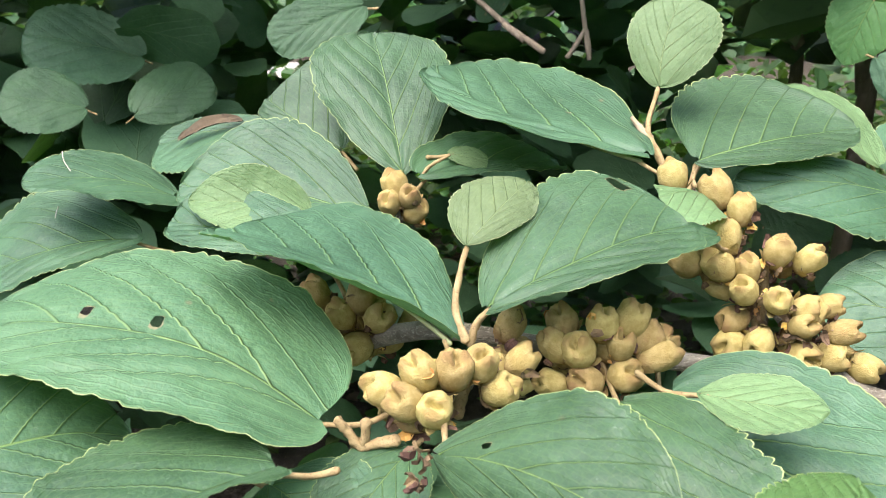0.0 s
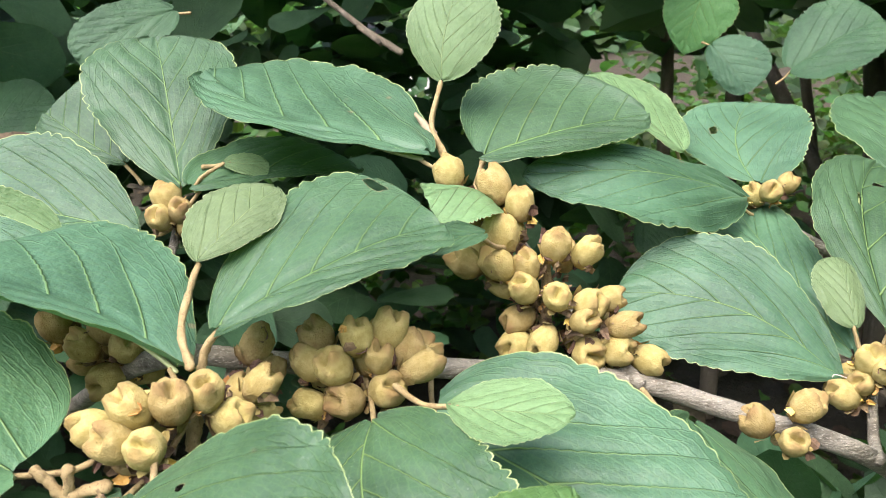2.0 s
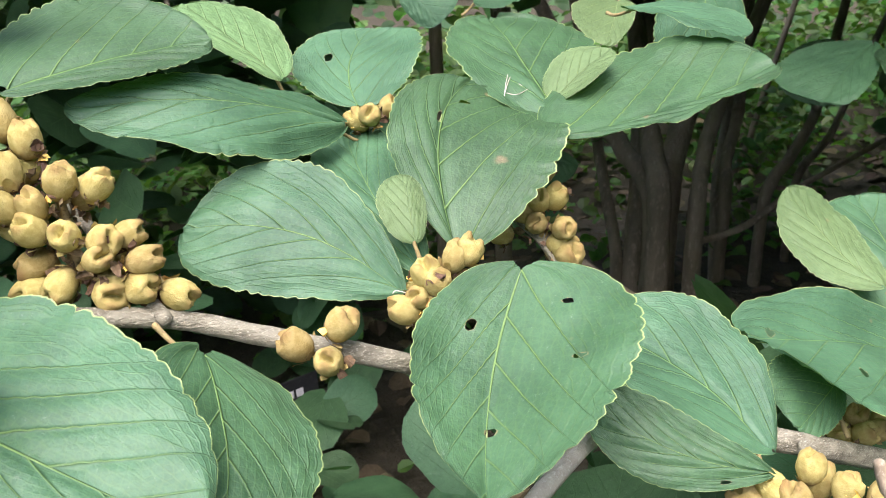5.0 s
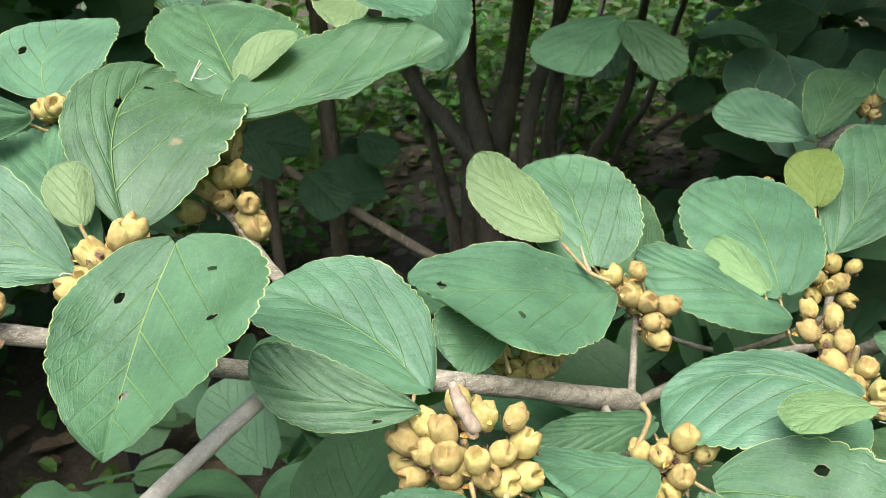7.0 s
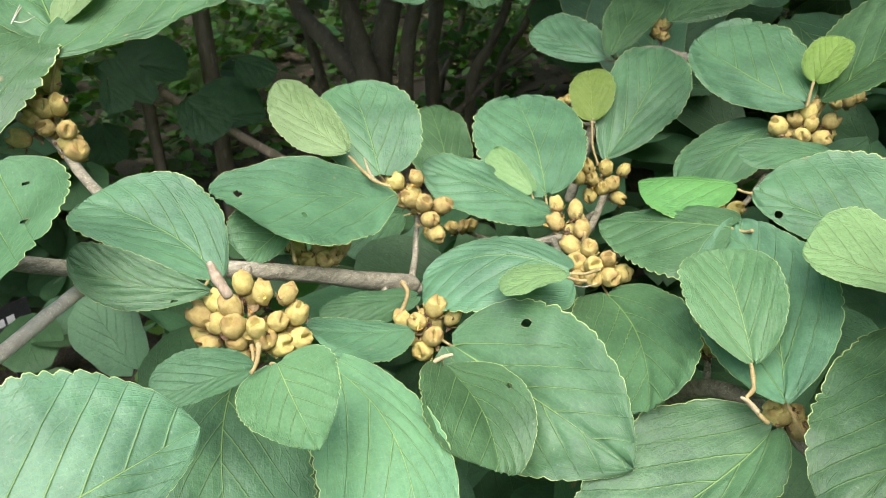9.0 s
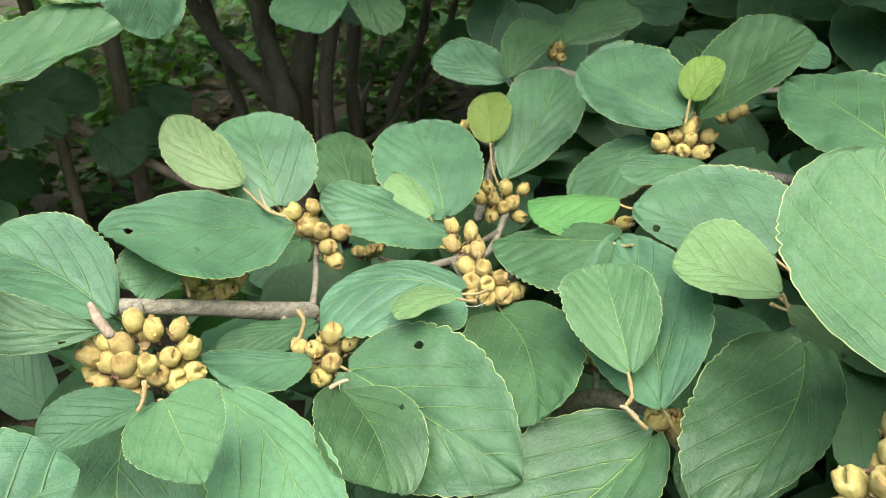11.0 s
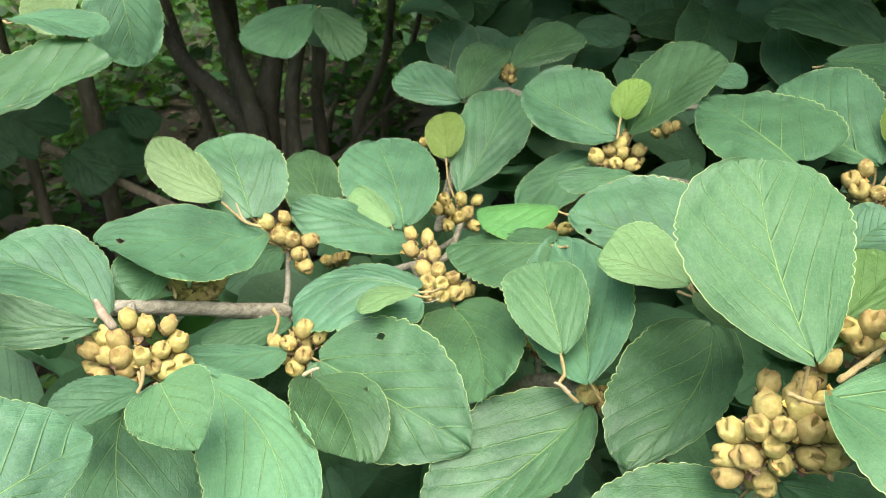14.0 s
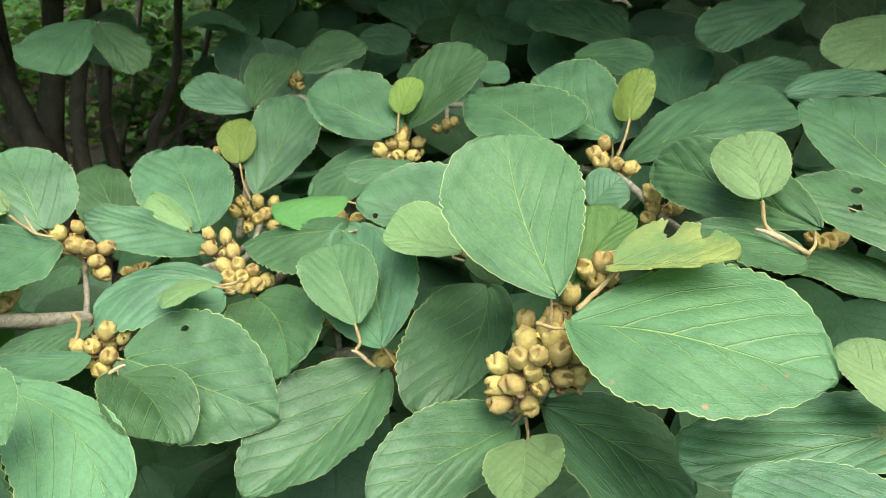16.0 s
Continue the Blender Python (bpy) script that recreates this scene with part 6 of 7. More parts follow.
leaf(limb_right, (0.6677, -0.2305, 1.0279), (-1.5, -4.2, 102.3), 0.0689, 0.0462, 0.0113, 0.0039, 0.0012, (0.668, -0.233, 1.029), sag=0.0055, droop=0.0015, bend=-0.0012, shape=(0.33, 0.43))
leaf(limb_right, (0.6352, -0.3194, 0.9751), (-10.3, 6.4, 132.8), 0.1417, 0.022, 0.036, 0.0007, -0.006, (0.6436, -0.3294, 0.969), sag=0.0025, droop=-0.0032, bend=0.0056, shape=(0.34, 0.33))
leaf(limb_right, (0.5273, -0.3236, 0.9924), (-13.3, 4.5, 107.6), 0.0787, 0.023, 0.021, -0, 0.0001, (0.5312, -0.3359, 0.9859), sag=0.004, bend=0.0001, shape=(0.42, 0.38))
leaf(limb_right, (0.6092, -0.3188, 0.9702), (-13.5, 7.8, 115), 0.0619, 0.0162, 0.0113, -0, 0.0006, (0.6144, -0.3306, 0.9642), "y", sag=0.0036, droop=0.0003, bend=-0.0006, shape=(0.37, 0.38), label="small pale green young leaf")
leaf(limb_right, (0.5958, -0.3047, 0.9962), (-13.7, -12.2, 57.7), 0.0486, 0.0141, 0.0217, -0.0005, -0.0001, (0.5892, -0.3156, 0.9873), "y", sag=0.0025, droop=-0.0003, bend=0.0004, shape=(0.36, 0.41), label="small pale green young leaf")
leaf(limb_right, (0.577, 0.0049, 0.9068), (-6.8, 15.4, 172), 0.1223, 0.0305, 0.0444, 0.0092, 0.0122, (0.5945, 0.0067, 0.9003), sag=0.0021, droop=-0.0019, bend=0.0074, shape=(0.52, 0.63))
leaf(limb_right, (0.571, 0.0187, 0.9462), (-4.5, -14.8, 53.8), 0.0768, 0.0295, 0.024, 0.0078, 0.0092, None, "p", sag=0.0028, droop=-0.0018, bend=-0.0003, shape=(0.59, 0.49))
leaf(limb_right, (0.5722, -0.0005, 0.9354), (-20.7, -6.4, 48.1), 0.1365, 0.0419, 0.0369, 0.0014, -0.0014, (0.5844, -0.0101, 0.9085), sag=0.0018, droop=-0.0118, bend=-0.006, shape=(0.75, 0.67))
leaf(limb_right, (0.6664, -0.0254, 0.94), (4.3, 9.3, -167.1), 0.129, 0.0228, 0.0459, 0.0018, 0.0087, (0.677, -0.0262, 0.9412), sag=0.0066, droop=0.0016, bend=0.0129, shape=(0.46, 0.56))
leaf(limb_right, (0.6444, -0.0158, 0.9785), (-10, -7.3, 112.3), 0.0556, 0.0176, 0.041, -0.0001, 0.0039, (0.6478, -0.032, 0.9716), "y", sag=0.0014, droop=-0.0003, bend=0.0008, shape=(0.64, 0.35), label="small pale green young leaf")
leaf(limb_right, (0.6529, 0.1002, 0.9597), (-26.4, 15.6, 106.3), 0.0933, 0.0444, 0.015, 0.0014, -0.0026, (0.6536, 0.0865, 0.9622), sag=0.002, droop=0.0007, bend=-0.0017, shape=(0.25, 0.71))
leaf(limb_right, (0.5937, 0.1416, 0.913), (26.7, -2.4, -124.5), 0.1199, 0.0338, 0.0295, -0.0004, 0.0225, (0.6051, 0.1656, 0.9149), sag=0.0012, droop=-0.0004, bend=0.0088, shape=(0.38, 0.32))
leaf(limb_right, (0.5659, 0.1485, 0.9363), (-21.8, 6.1, 138.2), 0.0917, 0.0435, 0.0178, 0.0022, -0.0039, (0.5765, 0.1332, 0.9409), sag=0.0092, droop=0.0024, bend=-0.0093, shape=(0.25, 0.33))
leaf(limb_right, (0.5435, 0.1284, 0.9528), (10.6, 9.4, 161.5), 0.0379, 0.0127, 0.0232, -0.0005, -0.0004, (0.5563, 0.124, 0.9451), "y", sag=0.0031, bend=0.0001, shape=(0.41, 0.35), label="small pale green young leaf")
leaf(limb_right, (0.6929, -0.0899, 1.0132), (29.4, -42.4, -40.3), 0.0271, 0.0184, 0.017, -0.0003, 0.0004, (0.6873, -0.0851, 1.0025), sag=0.0013, droop=0.0002, bend=0.0001, shape=(0.52, 0.41))
leaf(limb_right, (0.6248, -0.0338, 0.9849), (21, 22.8, -75.3), 0.0292, 0.008, 0.0091, -0.0004, 0.0004, (0.6224, -0.0249, 0.9848), "y", sag=0.0013, droop=-0.0001, bend=0.0001, shape=(0.42, 0.36), label="small torn pale leaf")
shoot(limb_right, [(0.5682, 0.0176, 0.9451), (0.5664, 0.0125, 0.934), (0.5627, 0.0126, 0.9285), (0.5683, 0.0027, 0.9178)], 0.0016, 0.0021)
shoot(limb_right, [(0.5592, 0.0137, 0.9309), (0.5623, 0.0112, 0.9282), (0.5651, 0.0075, 0.9235)], 0.0012, 0.0026, "bud", "pale felted winter bud", BUD)
shoot(limb_right, [(0.5854, -0.1545, 1.0308), (0.5772, -0.1487, 1.0217), (0.5677, -0.1422, 1.0116)], 0.0018, 0.0026)
shoot(limb_right, [(0.6615, -0.2053, 1.0558), (0.6585, -0.2104, 1.0431), (0.6636, -0.2238, 1.0342), (0.668, -0.233, 1.029)], 0.0017, 0.0022)
shoot(limb_right, [(0.6537, -0.206, 1.0424), (0.6579, -0.212, 1.0403), (0.6619, -0.2193, 1.0364)], 0.0012, 0.003, "bud", "pale felted winter bud", BUD)
shoot(limb_right, [(0.4777, 0.1994, 0.9358), (0.4788, 0.1955, 0.9293), (0.4717, 0.1941, 0.9184)], 0.0024, 0.002)
shoot(limb_right, [(0.6433, -0.0198, 0.9792), (0.644, -0.0229, 0.9733), (0.6442, -0.0275, 0.9648)], 0.0015, 0.002)

limb_back = thing("witch_hazel_branch", "witch hazel shoots with upright pale young leaves", "branch", "witch hazel branches")
part("wood", mesh_of("wood", tube([(0.8, 0.35, 0.76), (0.8, 0.25, 0.86), (0.79, 0.15, 0.95), (0.81, 0.03, 0.97), (0.82, -0.045, 0.985), (0.75, -0.12, 0.99)], [0.006, 0.0054, 0.0047, 0.0041, 0.0034, 0.0028], 12, 0.18, 2), BARK), limb_back)
spur = Cluster(limb_back, (0.8093, 0.1595, 0.9656), 0.009)
spur.capsule(0.8117, 0.1593, 0.9816)
spur.capsule(0.799, 0.163, 0.9739)
spur.capsule(0.8033, 0.1529, 0.9724)
spur.capsule(0.8185, 0.147, 0.9727)
spur.capsule(0.7893, 0.1693, 0.9685)
spur.capsule(0.8065, 0.146, 0.9628)
spur.capsule(0.7951, 0.1528, 0.9657)
spur.capsule(0.806, 0.1585, 0.9788)
spur.capsule(0.8163, 0.1634, 0.974)
spur.capsule(0.8087, 0.1625, 0.9669)
spur.capsule(0.7999, 0.1657, 0.9607)
spur.capsule(0.8206, 0.1514, 0.9612)
spur.capsule(0.8126, 0.1605, 0.9692)
spur.finish()
part("twig", mesh_of("twig", tube([(0.8093, 0.1595, 0.9656), (0.7996, 0.1547, 0.953), (0.79, 0.15, 0.95)], [0.0018, 0.0022, 0.0028], 8, 0.2), BARK), limb_back)
spur = Cluster(limb_back, (0.8206, -0.0461, 0.9931), 0.007)
spur.capsule(0.8141, -0.0432, 1.0113)
spur.capsule(0.8095, -0.0437, 0.997)
spur.capsule(0.8165, -0.054, 0.9956)
spur.capsule(0.8228, -0.0629, 0.9917)
spur.capsule(0.8096, -0.0382, 1.0022)
spur.capsule(0.8203, -0.0461, 0.9903)
spur.capsule(0.8186, -0.0382, 1.001)
spur.finish()
part("twig", mesh_of("twig", tube([(0.8206, -0.0461, 0.9931), (0.82, -0.0459, 0.9876), (0.8195, -0.0456, 0.985)], [0.0018, 0.0022, 0.0028], 8, 0.2), BARK), limb_back)
spur = Cluster(limb_back, (0.7603, -0.1119, 0.9897), 0.006)
spur.capsule(0.7533, -0.1089, 1.003)
spur.capsule(0.7501, -0.1119, 0.9949)
spur.capsule(0.7555, -0.1194, 0.9934)
spur.capsule(0.7453, -0.1115, 0.9882)
spur.capsule(0.7627, -0.1238, 0.9944)
spur.capsule(0.7577, -0.1068, 1.0049)
spur.capsule(0.765, -0.1051, 0.9966)
spur.capsule(0.7609, -0.1078, 0.9917)
spur.capsule(0.7666, -0.1149, 0.9869)
spur.finish()
spur = Cluster(limb_back, (0.8293, -0.2184, 0.9621), 0.005)
spur.capsule(0.823, -0.2209, 0.9682)
spur.capsule(0.8297, -0.2266, 0.9717)
spur.capsule(0.8183, -0.2182, 0.9671)
spur.capsule(0.8209, -0.2114, 0.9688)
spur.finish()
part("twig", mesh_of("twig", tube([(0.8293, -0.2184, 0.9621), (0.7897, -0.1692, 0.9528), (0.75, -0.12, 0.99)], [0.0018, 0.0022, 0.0028], 8, 0.2), BARK), limb_back)
spur = Cluster(limb_back, (0.737, 0.1672, 0.9162), 0.003)
spur.capsule(0.7292, 0.1687, 0.9242)
spur.capsule(0.7352, 0.1572, 0.922)
spur.finish()
part("twig", mesh_of("twig", tube([(0.737, 0.1672, 0.9162), (0.7646, 0.1702, 0.9124), (0.7923, 0.1732, 0.9291)], [0.0018, 0.0022, 0.0028], 8, 0.2), BARK), limb_back)
leaf(limb_back, (0.797, 0.1591, 0.9891), (-27.3, -10.7, 86.7), 0.1083, 0.0224, 0.0542, -0.0111, -0.0052, (0.8093, 0.1595, 0.9656), sag=0.0028, droop=-0.0013, bend=0.0051, shape=(0.6, 0.41))
leaf(limb_back, (0.8132, 0.1528, 0.9913), (6.5, -40.1, -33.8), 0.0951, 0.0595, 0.038, 0.0043, 0.0045, (0.8093, 0.1595, 0.9656), sag=0.0022, droop=-0.0022, bend=-0.0009, shape=(0.53, 0.38))
leaf(limb_back, (0.8053, 0.1569, 1.0038), (7, -48.7, -2.9), 0.036, 0.0188, 0.0147, -0, -0.0003, None, "l", sag=0.0029, droop=-0.0001, shape=(0.4, 0.38), label="small upright lime-green young leaf")
leaf(limb_back, (0.7627, -0.0168, 1.0243), (-15.9, 0.4, 57.5), 0.1382, 0.0339, 0.0555, -0.0047, -0.0018, (0.7574, -0.0276, 1.0169), sag=0.0047, droop=-0.0021, bend=0.0005, shape=(0.34, 0.63))
leaf(limb_back, (0.817, -0.0475, 1.0176), (-31.7, -8.6, 59.9), 0.118, 0.021, 0.0514, -0.0033, -0.002, (0.8206, -0.0461, 0.9931), sag=0.004, droop=-0.0039, bend=0.0078, shape=(0.7, 0.44), holes=((0.672, 0.465, 0.021, 0.072), (0.391, 0.212, 0.018, 0.063)))
leaf(limb_back, (0.8198, -0.0604, 1.0343), (-20.6, -40.9, 13.9), 0.0477, 0.0197, 0.0152, -0.0046, -0.0046, None, "l", sag=0.003, shape=(0.38, 0.35), label="small upright lime-green young leaf")
leaf(limb_back, (0.8585, -0.049, 0.9854), (9.1, -18.2, -53.9), 0.142, 0.0702, 0.0341, -0.0065, -0.0025, (0.8333, -0.0467, 0.9908), sag=0.0074, droop=0.0004, bend=0.002, shape=(0.64, 0.27))
leaf(limb_back, (0.7228, -0.3015, 1.0221), (-10.6, -6.6, 74.5), 0.1073, 0.0254, 0.0377, -0.0006, -0.0012, (0.719, -0.3138, 1.0131), sag=0.0048, droop=-0.0009, bend=0.0003, shape=(0.47, 0.38), holes=((0.66, -0.493, 0.035, 0.131), (0.564, 0.083, 0.035, 0.16)))
leaf(limb_back, (0.8214, -0.2668, 1.0187), (-11.3, -15.8, 52.2), 0.1213, 0.0327, 0.0554, -0.0008, -0.0007, (0.8145, -0.2775, 1.0103), sag=0.0037, droop=0.0002, bend=-0.0011, shape=(0.32, 0.48))
leaf(limb_back, (0.7022, -0.2948, 0.9997), (-6.7, -2.8, 83.5), 0.0745, 0.0231, 0.0231, 0.0017, -0.0006, (0.7009, -0.3077, 0.9919), sag=0.0044, droop=0.0004, bend=-0.0006, shape=(0.44, 0.38))
leaf(limb_back, (0.7039, 0.0193, 0.964), (-24.5, -4.7, 103.6), 0.0926, 0.0203, 0.0589, -0.001, -0.0019, (0.7049, 0.0058, 0.9563), sag=0.0027, droop=-0.001, bend=0.0014, shape=(0.26, 0.43), holes=((0.765, 0.65, 0.027, 0.139),))
leaf(limb_back, (0.7999, 0.1849, 0.9608), (-7.8, 32.5, 155.1), 0.079, 0.0355, 0.0309, -0.0005, 0.0003, (0.8093, 0.1595, 0.9656), sag=0.0043, droop=0.0004, bend=-0.0002, shape=(0.43, 0.4))
leaf(limb_back, (0.7662, 0.1124, 0.972), (-24.9, -7.3, 156.2), 0.0694, 0.0184, 0.011, 0.0024, 0.0014, (0.7857, 0.122, 0.9596), sag=0.0034, droop=-0.0001, bend=0.0004, shape=(0.46, 0.34))
leaf(limb_back, (0.6961, 0.1348, 0.9625), (-1.5, 3.5, 134.2), 0.0609, 0.0351, 0.011, -0.0085, -0.0038, (0.7052, 0.1255, 0.9563), "g", sag=0.003, label="bright fresh green leaf lit through")
leaf(limb_back, (0.9434, 0.1605, 1.0089), (18.8, 0.6, -53.9), 0.0337, 0.0209, 0.0209, -0, -0, (0.9357, 0.171, 1.002), sag=0.0017)
leaf(limb_back, (0.9697, -0.1434, 1.0319), (18.2, -6.6, -61.1), 0.0859, 0.0246, 0.0174, -0, -0, (0.9635, -0.1321, 1.0234), sag=0.0043)
shoot(limb_back, [(0.8198, -0.0604, 1.0343), (0.8125, -0.0607, 1.02), (0.8053, -0.0593, 1.0077)], 0.0016, 0.002)
shoot(limb_back, [(0.8031, 0.1572, 1.0031), (0.7998, 0.1559, 0.9952), (0.7964, 0.1545, 0.9874)], 0.0015, 0.002)

limb_far = thing("witch_hazel_branch", "outer witch hazel branch with flat green leaves", "branch", "witch hazel branches")
part("wood", mesh_of("wood", tube([(0.85, 0.45, 0.78), (0.93, 0.46, 0.92), (1, 0.4, 0.92), (1.1, 0.25, 0.92), (1.2, 0.08, 0.95)], [0.006, 0.0053, 0.0045, 0.0037, 0.003], 12, 0.18, 2), BARK), limb_far)
spur = Cluster(limb_far, (0.9986, 0.2374, 0.918), 0.006)
spur.capsule(0.9825, 0.239, 0.9215)
spur.capsule(0.992, 0.2327, 0.925)
spur.capsule(1.0039, 0.2308, 0.9262)
spur.finish()
part("twig", mesh_of("twig", tube([(0.9986, 0.2374, 0.918), (1.0366, 0.2627, 0.9025), (1.0746, 0.2881, 0.92)], [0.0018, 0.0022, 0.0028], 8, 0.2), BARK), limb_far)
spur = Cluster(limb_far, (0.9769, 0.4549, 0.9422), 0.004)
spur.capsule(0.9649, 0.4514, 0.9451)
spur.capsule(0.9788, 0.4505, 0.9522)
spur.capsule(0.9715, 0.4545, 0.9526)
spur.capsule(0.9719, 0.4453, 0.9421)
spur.finish()
part("twig", mesh_of("twig", tube([(0.9769, 0.4549, 0.9422), (0.9682, 0.4448, 0.9248), (0.9595, 0.4347, 0.92)], [0.0018, 0.0022, 0.0028], 8, 0.2), BARK), limb_far)
spur = Cluster(limb_far, (0.8384, 0.4535, 0.8918), 0.002)
spur.capsule(0.832, 0.4512, 0.8961)
spur.capsule(0.8363, 0.4456, 0.9002)
spur.finish()
part("twig", mesh_of("twig", tube([(0.8384, 0.4535, 0.8918), (0.8668, 0.4546, 0.8637), (0.8952, 0.4557, 0.8591)], [0.0018, 0.0022, 0.0028], 8, 0.2), BARK), limb_far)
leaf(limb_far, (0.9057, 0.4693, 0.9269), (-25.7, -9.7, 107.5), 0.0917, 0.0244, 0.0395, -0.0007, 0.0019, (0.93, 0.46, 0.92), sag=0.0019, droop=-0.0014, bend=0.0023, shape=(0.52, 0.37))
leaf(limb_far, (0.891, 0.4434, 0.9401), (5.7, -17.5, 26.4), 0.1107, 0.0324, 0.0278, -0.003, 0.0001, (0.9103, 0.4517, 0.9292), sag=0.0066, droop=0.0001, bend=-0.0017, shape=(0.62, 0.22))
leaf(limb_far, (0.9667, 0.4322, 0.9629), (11.3, -20.2, -22.4), 0.0878, 0.056, 0.0322, -0.0052, -0.0031, (0.9732, 0.4494, 0.9484), sag=0.0034, droop=-0.0006, bend=-0.0003, shape=(0.62, 0.3))
# these two hang in shade and take the darker leaf colour
leaf(limb_far, (0.8465, 0.678, 1.0169), (-6.4, 24.3, -156.7), 0.1016, 0.0298, 0.0615, 0.0012, 0.0008, (0.8613, 0.6832, 1.0143), "d", sag=0.006, droop=-0.0003, bend=-0.0011, shape=(0.6, 0.27))
leaf(limb_far, (0.8436, 0.6597, 1.0147), (-0.1, 17.8, -109.3), 0.1182, 0.037, 0.0204, 0.0002, -0.003, (0.8452, 0.6732, 1.0136), "d", sag=0.0068, droop=0.0004, bend=0.0004, shape=(0.48, 0.43))
leaf(limb_far, (1.266, 0.5861, 0.9314), (20.5, 2.9, -57.7), 0.0798, 0.0356, 0.0495, -0, -0, (1.2591, 0.5971, 0.9251), sag=0.004)
leaf(limb_far, (1.4199, 0.5548, 0.9092), (-11.5, -16.2, 80.2), 0.1359, 0.0303, 0.0818, -0, -0, (1.4178, 0.5425, 0.8986), sag=0.0068)
leaf(limb_far, (1.3585, 0.5403, 0.9245), (13.9, -5.2, -49.6), 0.0824, 0.0511, 0.0511, -0.0039, -0.0039, (1.3501, 0.5502, 0.9163), sag=0.0041)
leaf(limb_far, (1.316, 0.1559, 0.9731), (-21.3, -4.4, 80.1), 0.1602, 0.0452, 0.0494, 0.0045, 0.0047, (1.3138, 0.1431, 0.9652), sag=0.008)
leaf(limb_far, (1.0129, 0.0821, 1.0233), (17.1, -1.5, -78.8), 0.0794, 0.035, 0.0352, -0, -0, (1.0103, 0.0948, 1.016), sag=0.004)
leaf(limb_far, (1.1436, 0.0111, 0.95), (-4.5, -17.1, 19.5), 0.131, 0.0425, 0.0377, 0.0048, 0.0046, (1.1319, 0.0069, 0.9392), sag=0.0065)
leaf(limb_far, (1.2686, -0.0728, 1.0545), (-14.4, 15.9, 154.9), 0.1383, 0.0249, 0.0514, 0, 0, (1.2799, -0.0781, 1.0511), sag=0.0069)
leaf(limb_far, (1.1023, -0.0489, 0.9929), (17.3, -11.4, -57.6), 0.0903, 0.0266, 0.0387, -0, -0, (1.0955, -0.0381, 0.9833), sag=0.0045)
leaf(limb_far, (1.1414, -0.201, 1.0694), (-8.6, 17.4, 161.3), 0.0978, 0.0338, 0.0439, -0, -0, (1.1531, -0.205, 1.0663), "y", sag=0.003, shape=(0.38, 0.35), label="small pale green young leaf")

limb_shade = thing("witch_hazel_branch", "hanging dark green leaves of a shaded branch", "branch", "witch hazel branches")
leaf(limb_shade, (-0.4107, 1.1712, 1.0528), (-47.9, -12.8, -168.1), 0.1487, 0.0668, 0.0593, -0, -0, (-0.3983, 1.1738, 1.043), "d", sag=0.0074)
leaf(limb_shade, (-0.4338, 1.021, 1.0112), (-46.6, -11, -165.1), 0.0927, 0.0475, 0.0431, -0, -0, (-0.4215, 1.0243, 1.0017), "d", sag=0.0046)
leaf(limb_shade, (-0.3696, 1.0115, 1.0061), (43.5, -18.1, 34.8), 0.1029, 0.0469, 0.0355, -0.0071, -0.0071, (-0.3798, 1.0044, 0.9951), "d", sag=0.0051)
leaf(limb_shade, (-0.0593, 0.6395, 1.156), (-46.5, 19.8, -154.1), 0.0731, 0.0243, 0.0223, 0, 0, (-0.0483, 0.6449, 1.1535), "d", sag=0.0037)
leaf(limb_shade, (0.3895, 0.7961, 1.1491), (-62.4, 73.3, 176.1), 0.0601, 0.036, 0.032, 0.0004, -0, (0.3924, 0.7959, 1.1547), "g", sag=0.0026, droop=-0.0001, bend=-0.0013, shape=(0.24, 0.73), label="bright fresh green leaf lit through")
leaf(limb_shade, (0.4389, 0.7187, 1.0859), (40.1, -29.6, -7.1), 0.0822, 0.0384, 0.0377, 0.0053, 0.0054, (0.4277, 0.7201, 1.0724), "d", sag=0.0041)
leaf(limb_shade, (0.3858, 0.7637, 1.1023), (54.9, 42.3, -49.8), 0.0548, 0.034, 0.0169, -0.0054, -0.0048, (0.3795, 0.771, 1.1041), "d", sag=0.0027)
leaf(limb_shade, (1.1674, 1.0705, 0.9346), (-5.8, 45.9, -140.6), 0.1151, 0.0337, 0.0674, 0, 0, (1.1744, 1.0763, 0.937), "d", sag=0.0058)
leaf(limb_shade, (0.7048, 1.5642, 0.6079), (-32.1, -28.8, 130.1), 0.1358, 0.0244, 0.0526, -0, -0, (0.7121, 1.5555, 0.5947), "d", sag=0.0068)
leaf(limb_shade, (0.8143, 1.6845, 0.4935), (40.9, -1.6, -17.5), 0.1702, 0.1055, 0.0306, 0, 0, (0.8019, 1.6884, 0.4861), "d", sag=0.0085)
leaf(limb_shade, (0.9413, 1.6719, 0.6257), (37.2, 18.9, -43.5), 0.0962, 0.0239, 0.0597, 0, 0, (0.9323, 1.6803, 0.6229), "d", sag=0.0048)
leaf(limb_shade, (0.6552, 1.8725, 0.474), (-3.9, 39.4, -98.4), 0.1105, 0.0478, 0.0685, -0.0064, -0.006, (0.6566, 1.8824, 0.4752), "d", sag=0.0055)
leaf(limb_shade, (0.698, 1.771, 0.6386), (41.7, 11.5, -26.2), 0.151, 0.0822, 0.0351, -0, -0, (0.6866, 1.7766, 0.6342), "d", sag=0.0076)
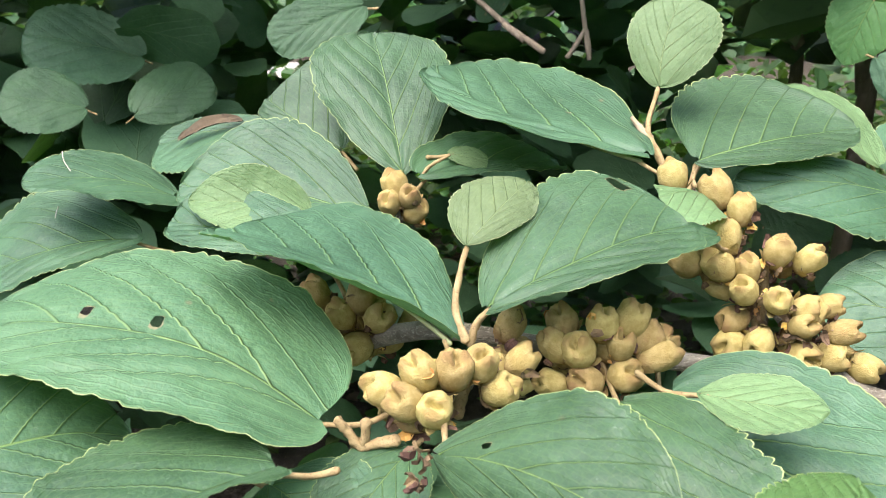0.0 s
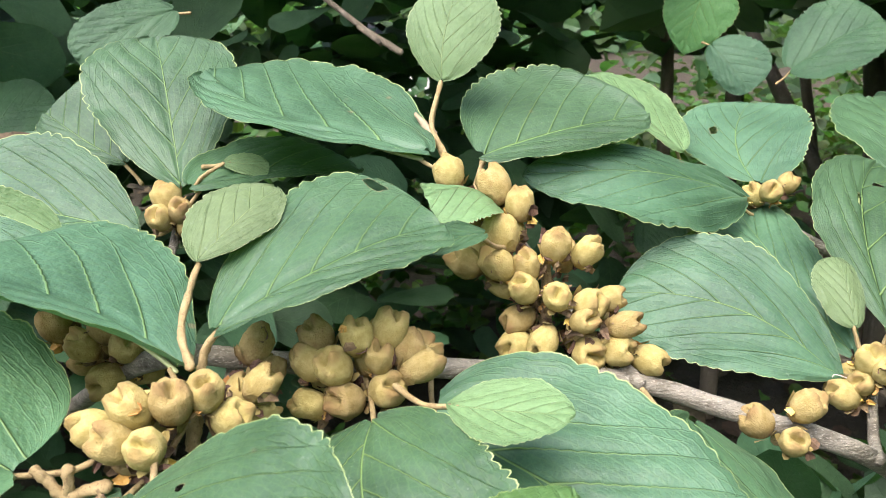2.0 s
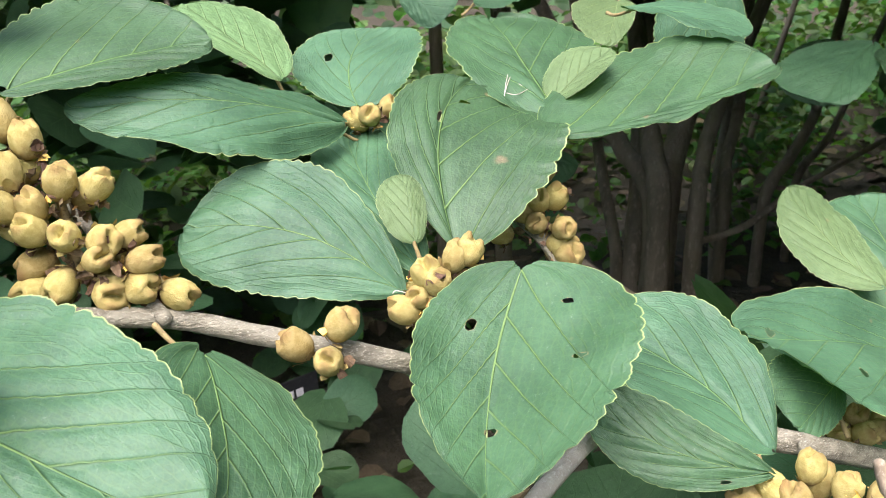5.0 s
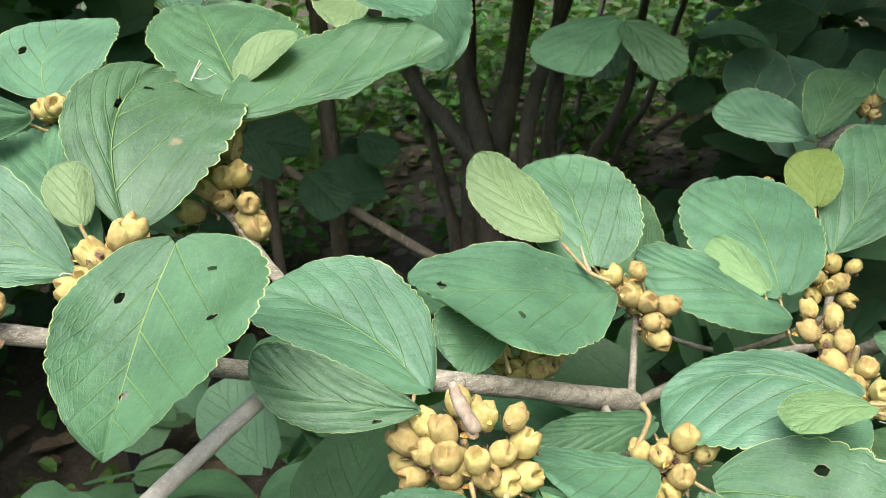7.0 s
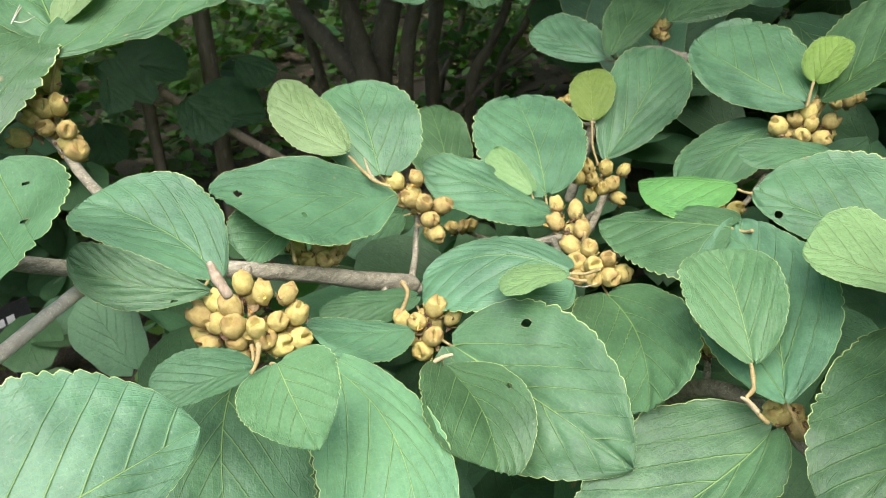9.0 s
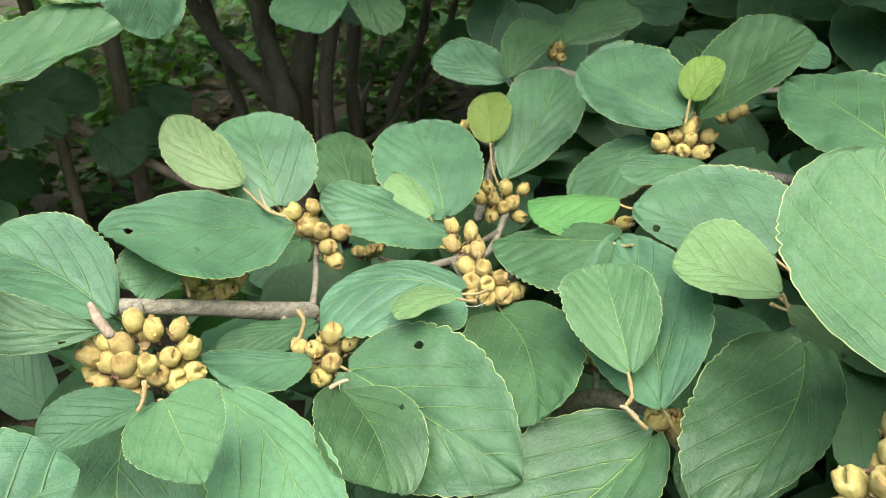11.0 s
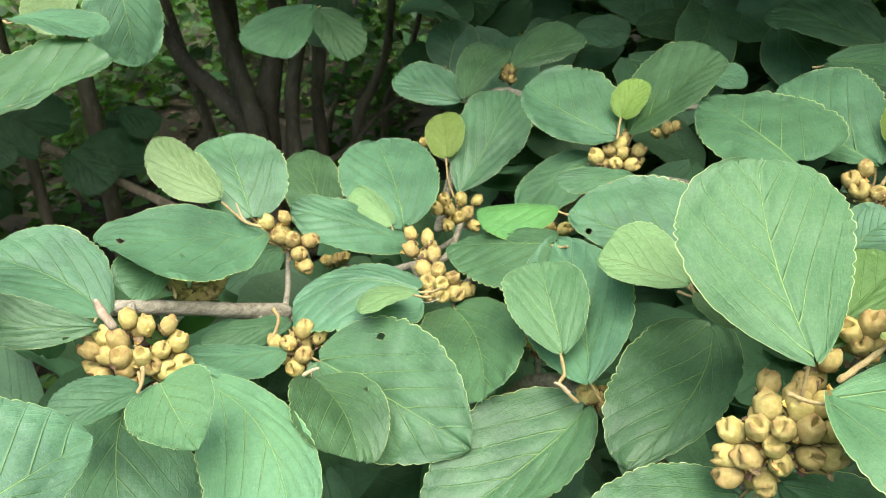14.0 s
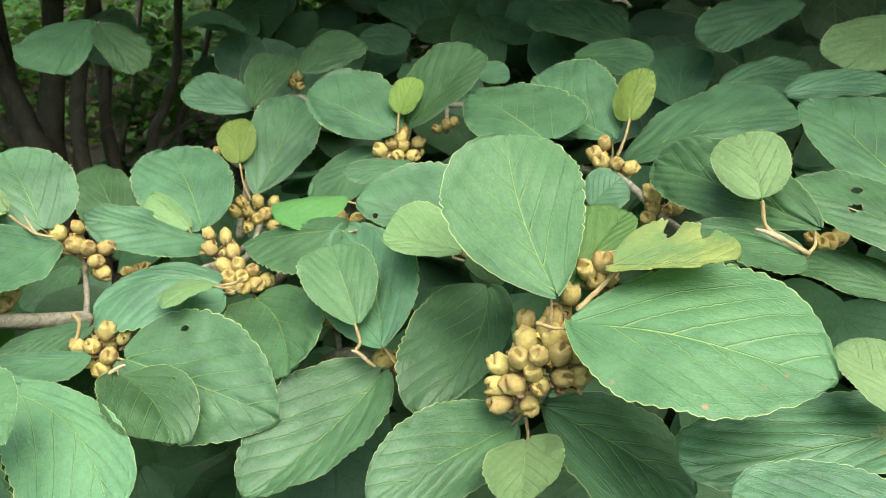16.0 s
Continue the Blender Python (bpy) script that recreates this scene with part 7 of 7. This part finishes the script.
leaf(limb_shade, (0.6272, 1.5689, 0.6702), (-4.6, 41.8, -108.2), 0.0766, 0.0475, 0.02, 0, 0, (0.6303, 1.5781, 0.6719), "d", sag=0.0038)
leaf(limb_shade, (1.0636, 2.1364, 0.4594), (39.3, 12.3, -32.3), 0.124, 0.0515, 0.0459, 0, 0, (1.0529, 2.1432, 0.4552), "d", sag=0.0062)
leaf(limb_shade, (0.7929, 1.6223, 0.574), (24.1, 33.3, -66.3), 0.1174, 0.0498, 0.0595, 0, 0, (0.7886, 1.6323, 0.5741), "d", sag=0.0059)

# ---------------------------------------------------------------- plant label and dry bits lying on the leaves
plant_label((0.289, 1.313, 0.346))
fibre([(-0.0216, 0.416, 1.1132), (-0.0192, 0.4113, 1.1099), (-0.0162, 0.4038, 1.1046)])
fibre([(-0.1922, 0.4179, 1.1004), (-0.188, 0.409, 1.0977), (-0.182, 0.4013, 1.0945)])
fibre([(-0.1956, 0.4113, 1.0732), (-0.1949, 0.4071, 1.0719), (-0.1936, 0.4021, 1.0702)])
fibre([(0.3293, 0.3867, 1.0799), (0.3406, 0.4047, 1.0847), (0.3414, 0.3955, 1.082), (0.3458, 0.3901, 1.0803)])
fibre([(0.3409, 0.409, 1.086), (0.3341, 0.3965, 1.0826), (0.3289, 0.3856, 1.0796)])
fibre([(0.3312, 0.3882, 1.0802), (0.3356, 0.3858, 1.0794), (0.346, 0.3919, 1.0808)])
fibre([(0.4528, 0.2695, 0.9702), (0.4604, 0.27, 0.9682), (0.4685, 0.2705, 0.9661)])
fibre([(0.6094, 0.2614, 0.9168), (0.6205, 0.2584, 0.915), (0.6306, 0.2573, 0.9142)])
fibre([(0.5531, 0.1292, 0.9406), (0.555, 0.1233, 0.9418), (0.56, 0.1185, 0.9447)])
fibre([(0.2454, 0.3037, 1.024), (0.2473, 0.3045, 1.0245), (0.2514, 0.3022, 1.0235)])
leaf_scrap((-0.1662, 0.5253, 1.0824), (29.1, -18.2, 17.8), 0.041)
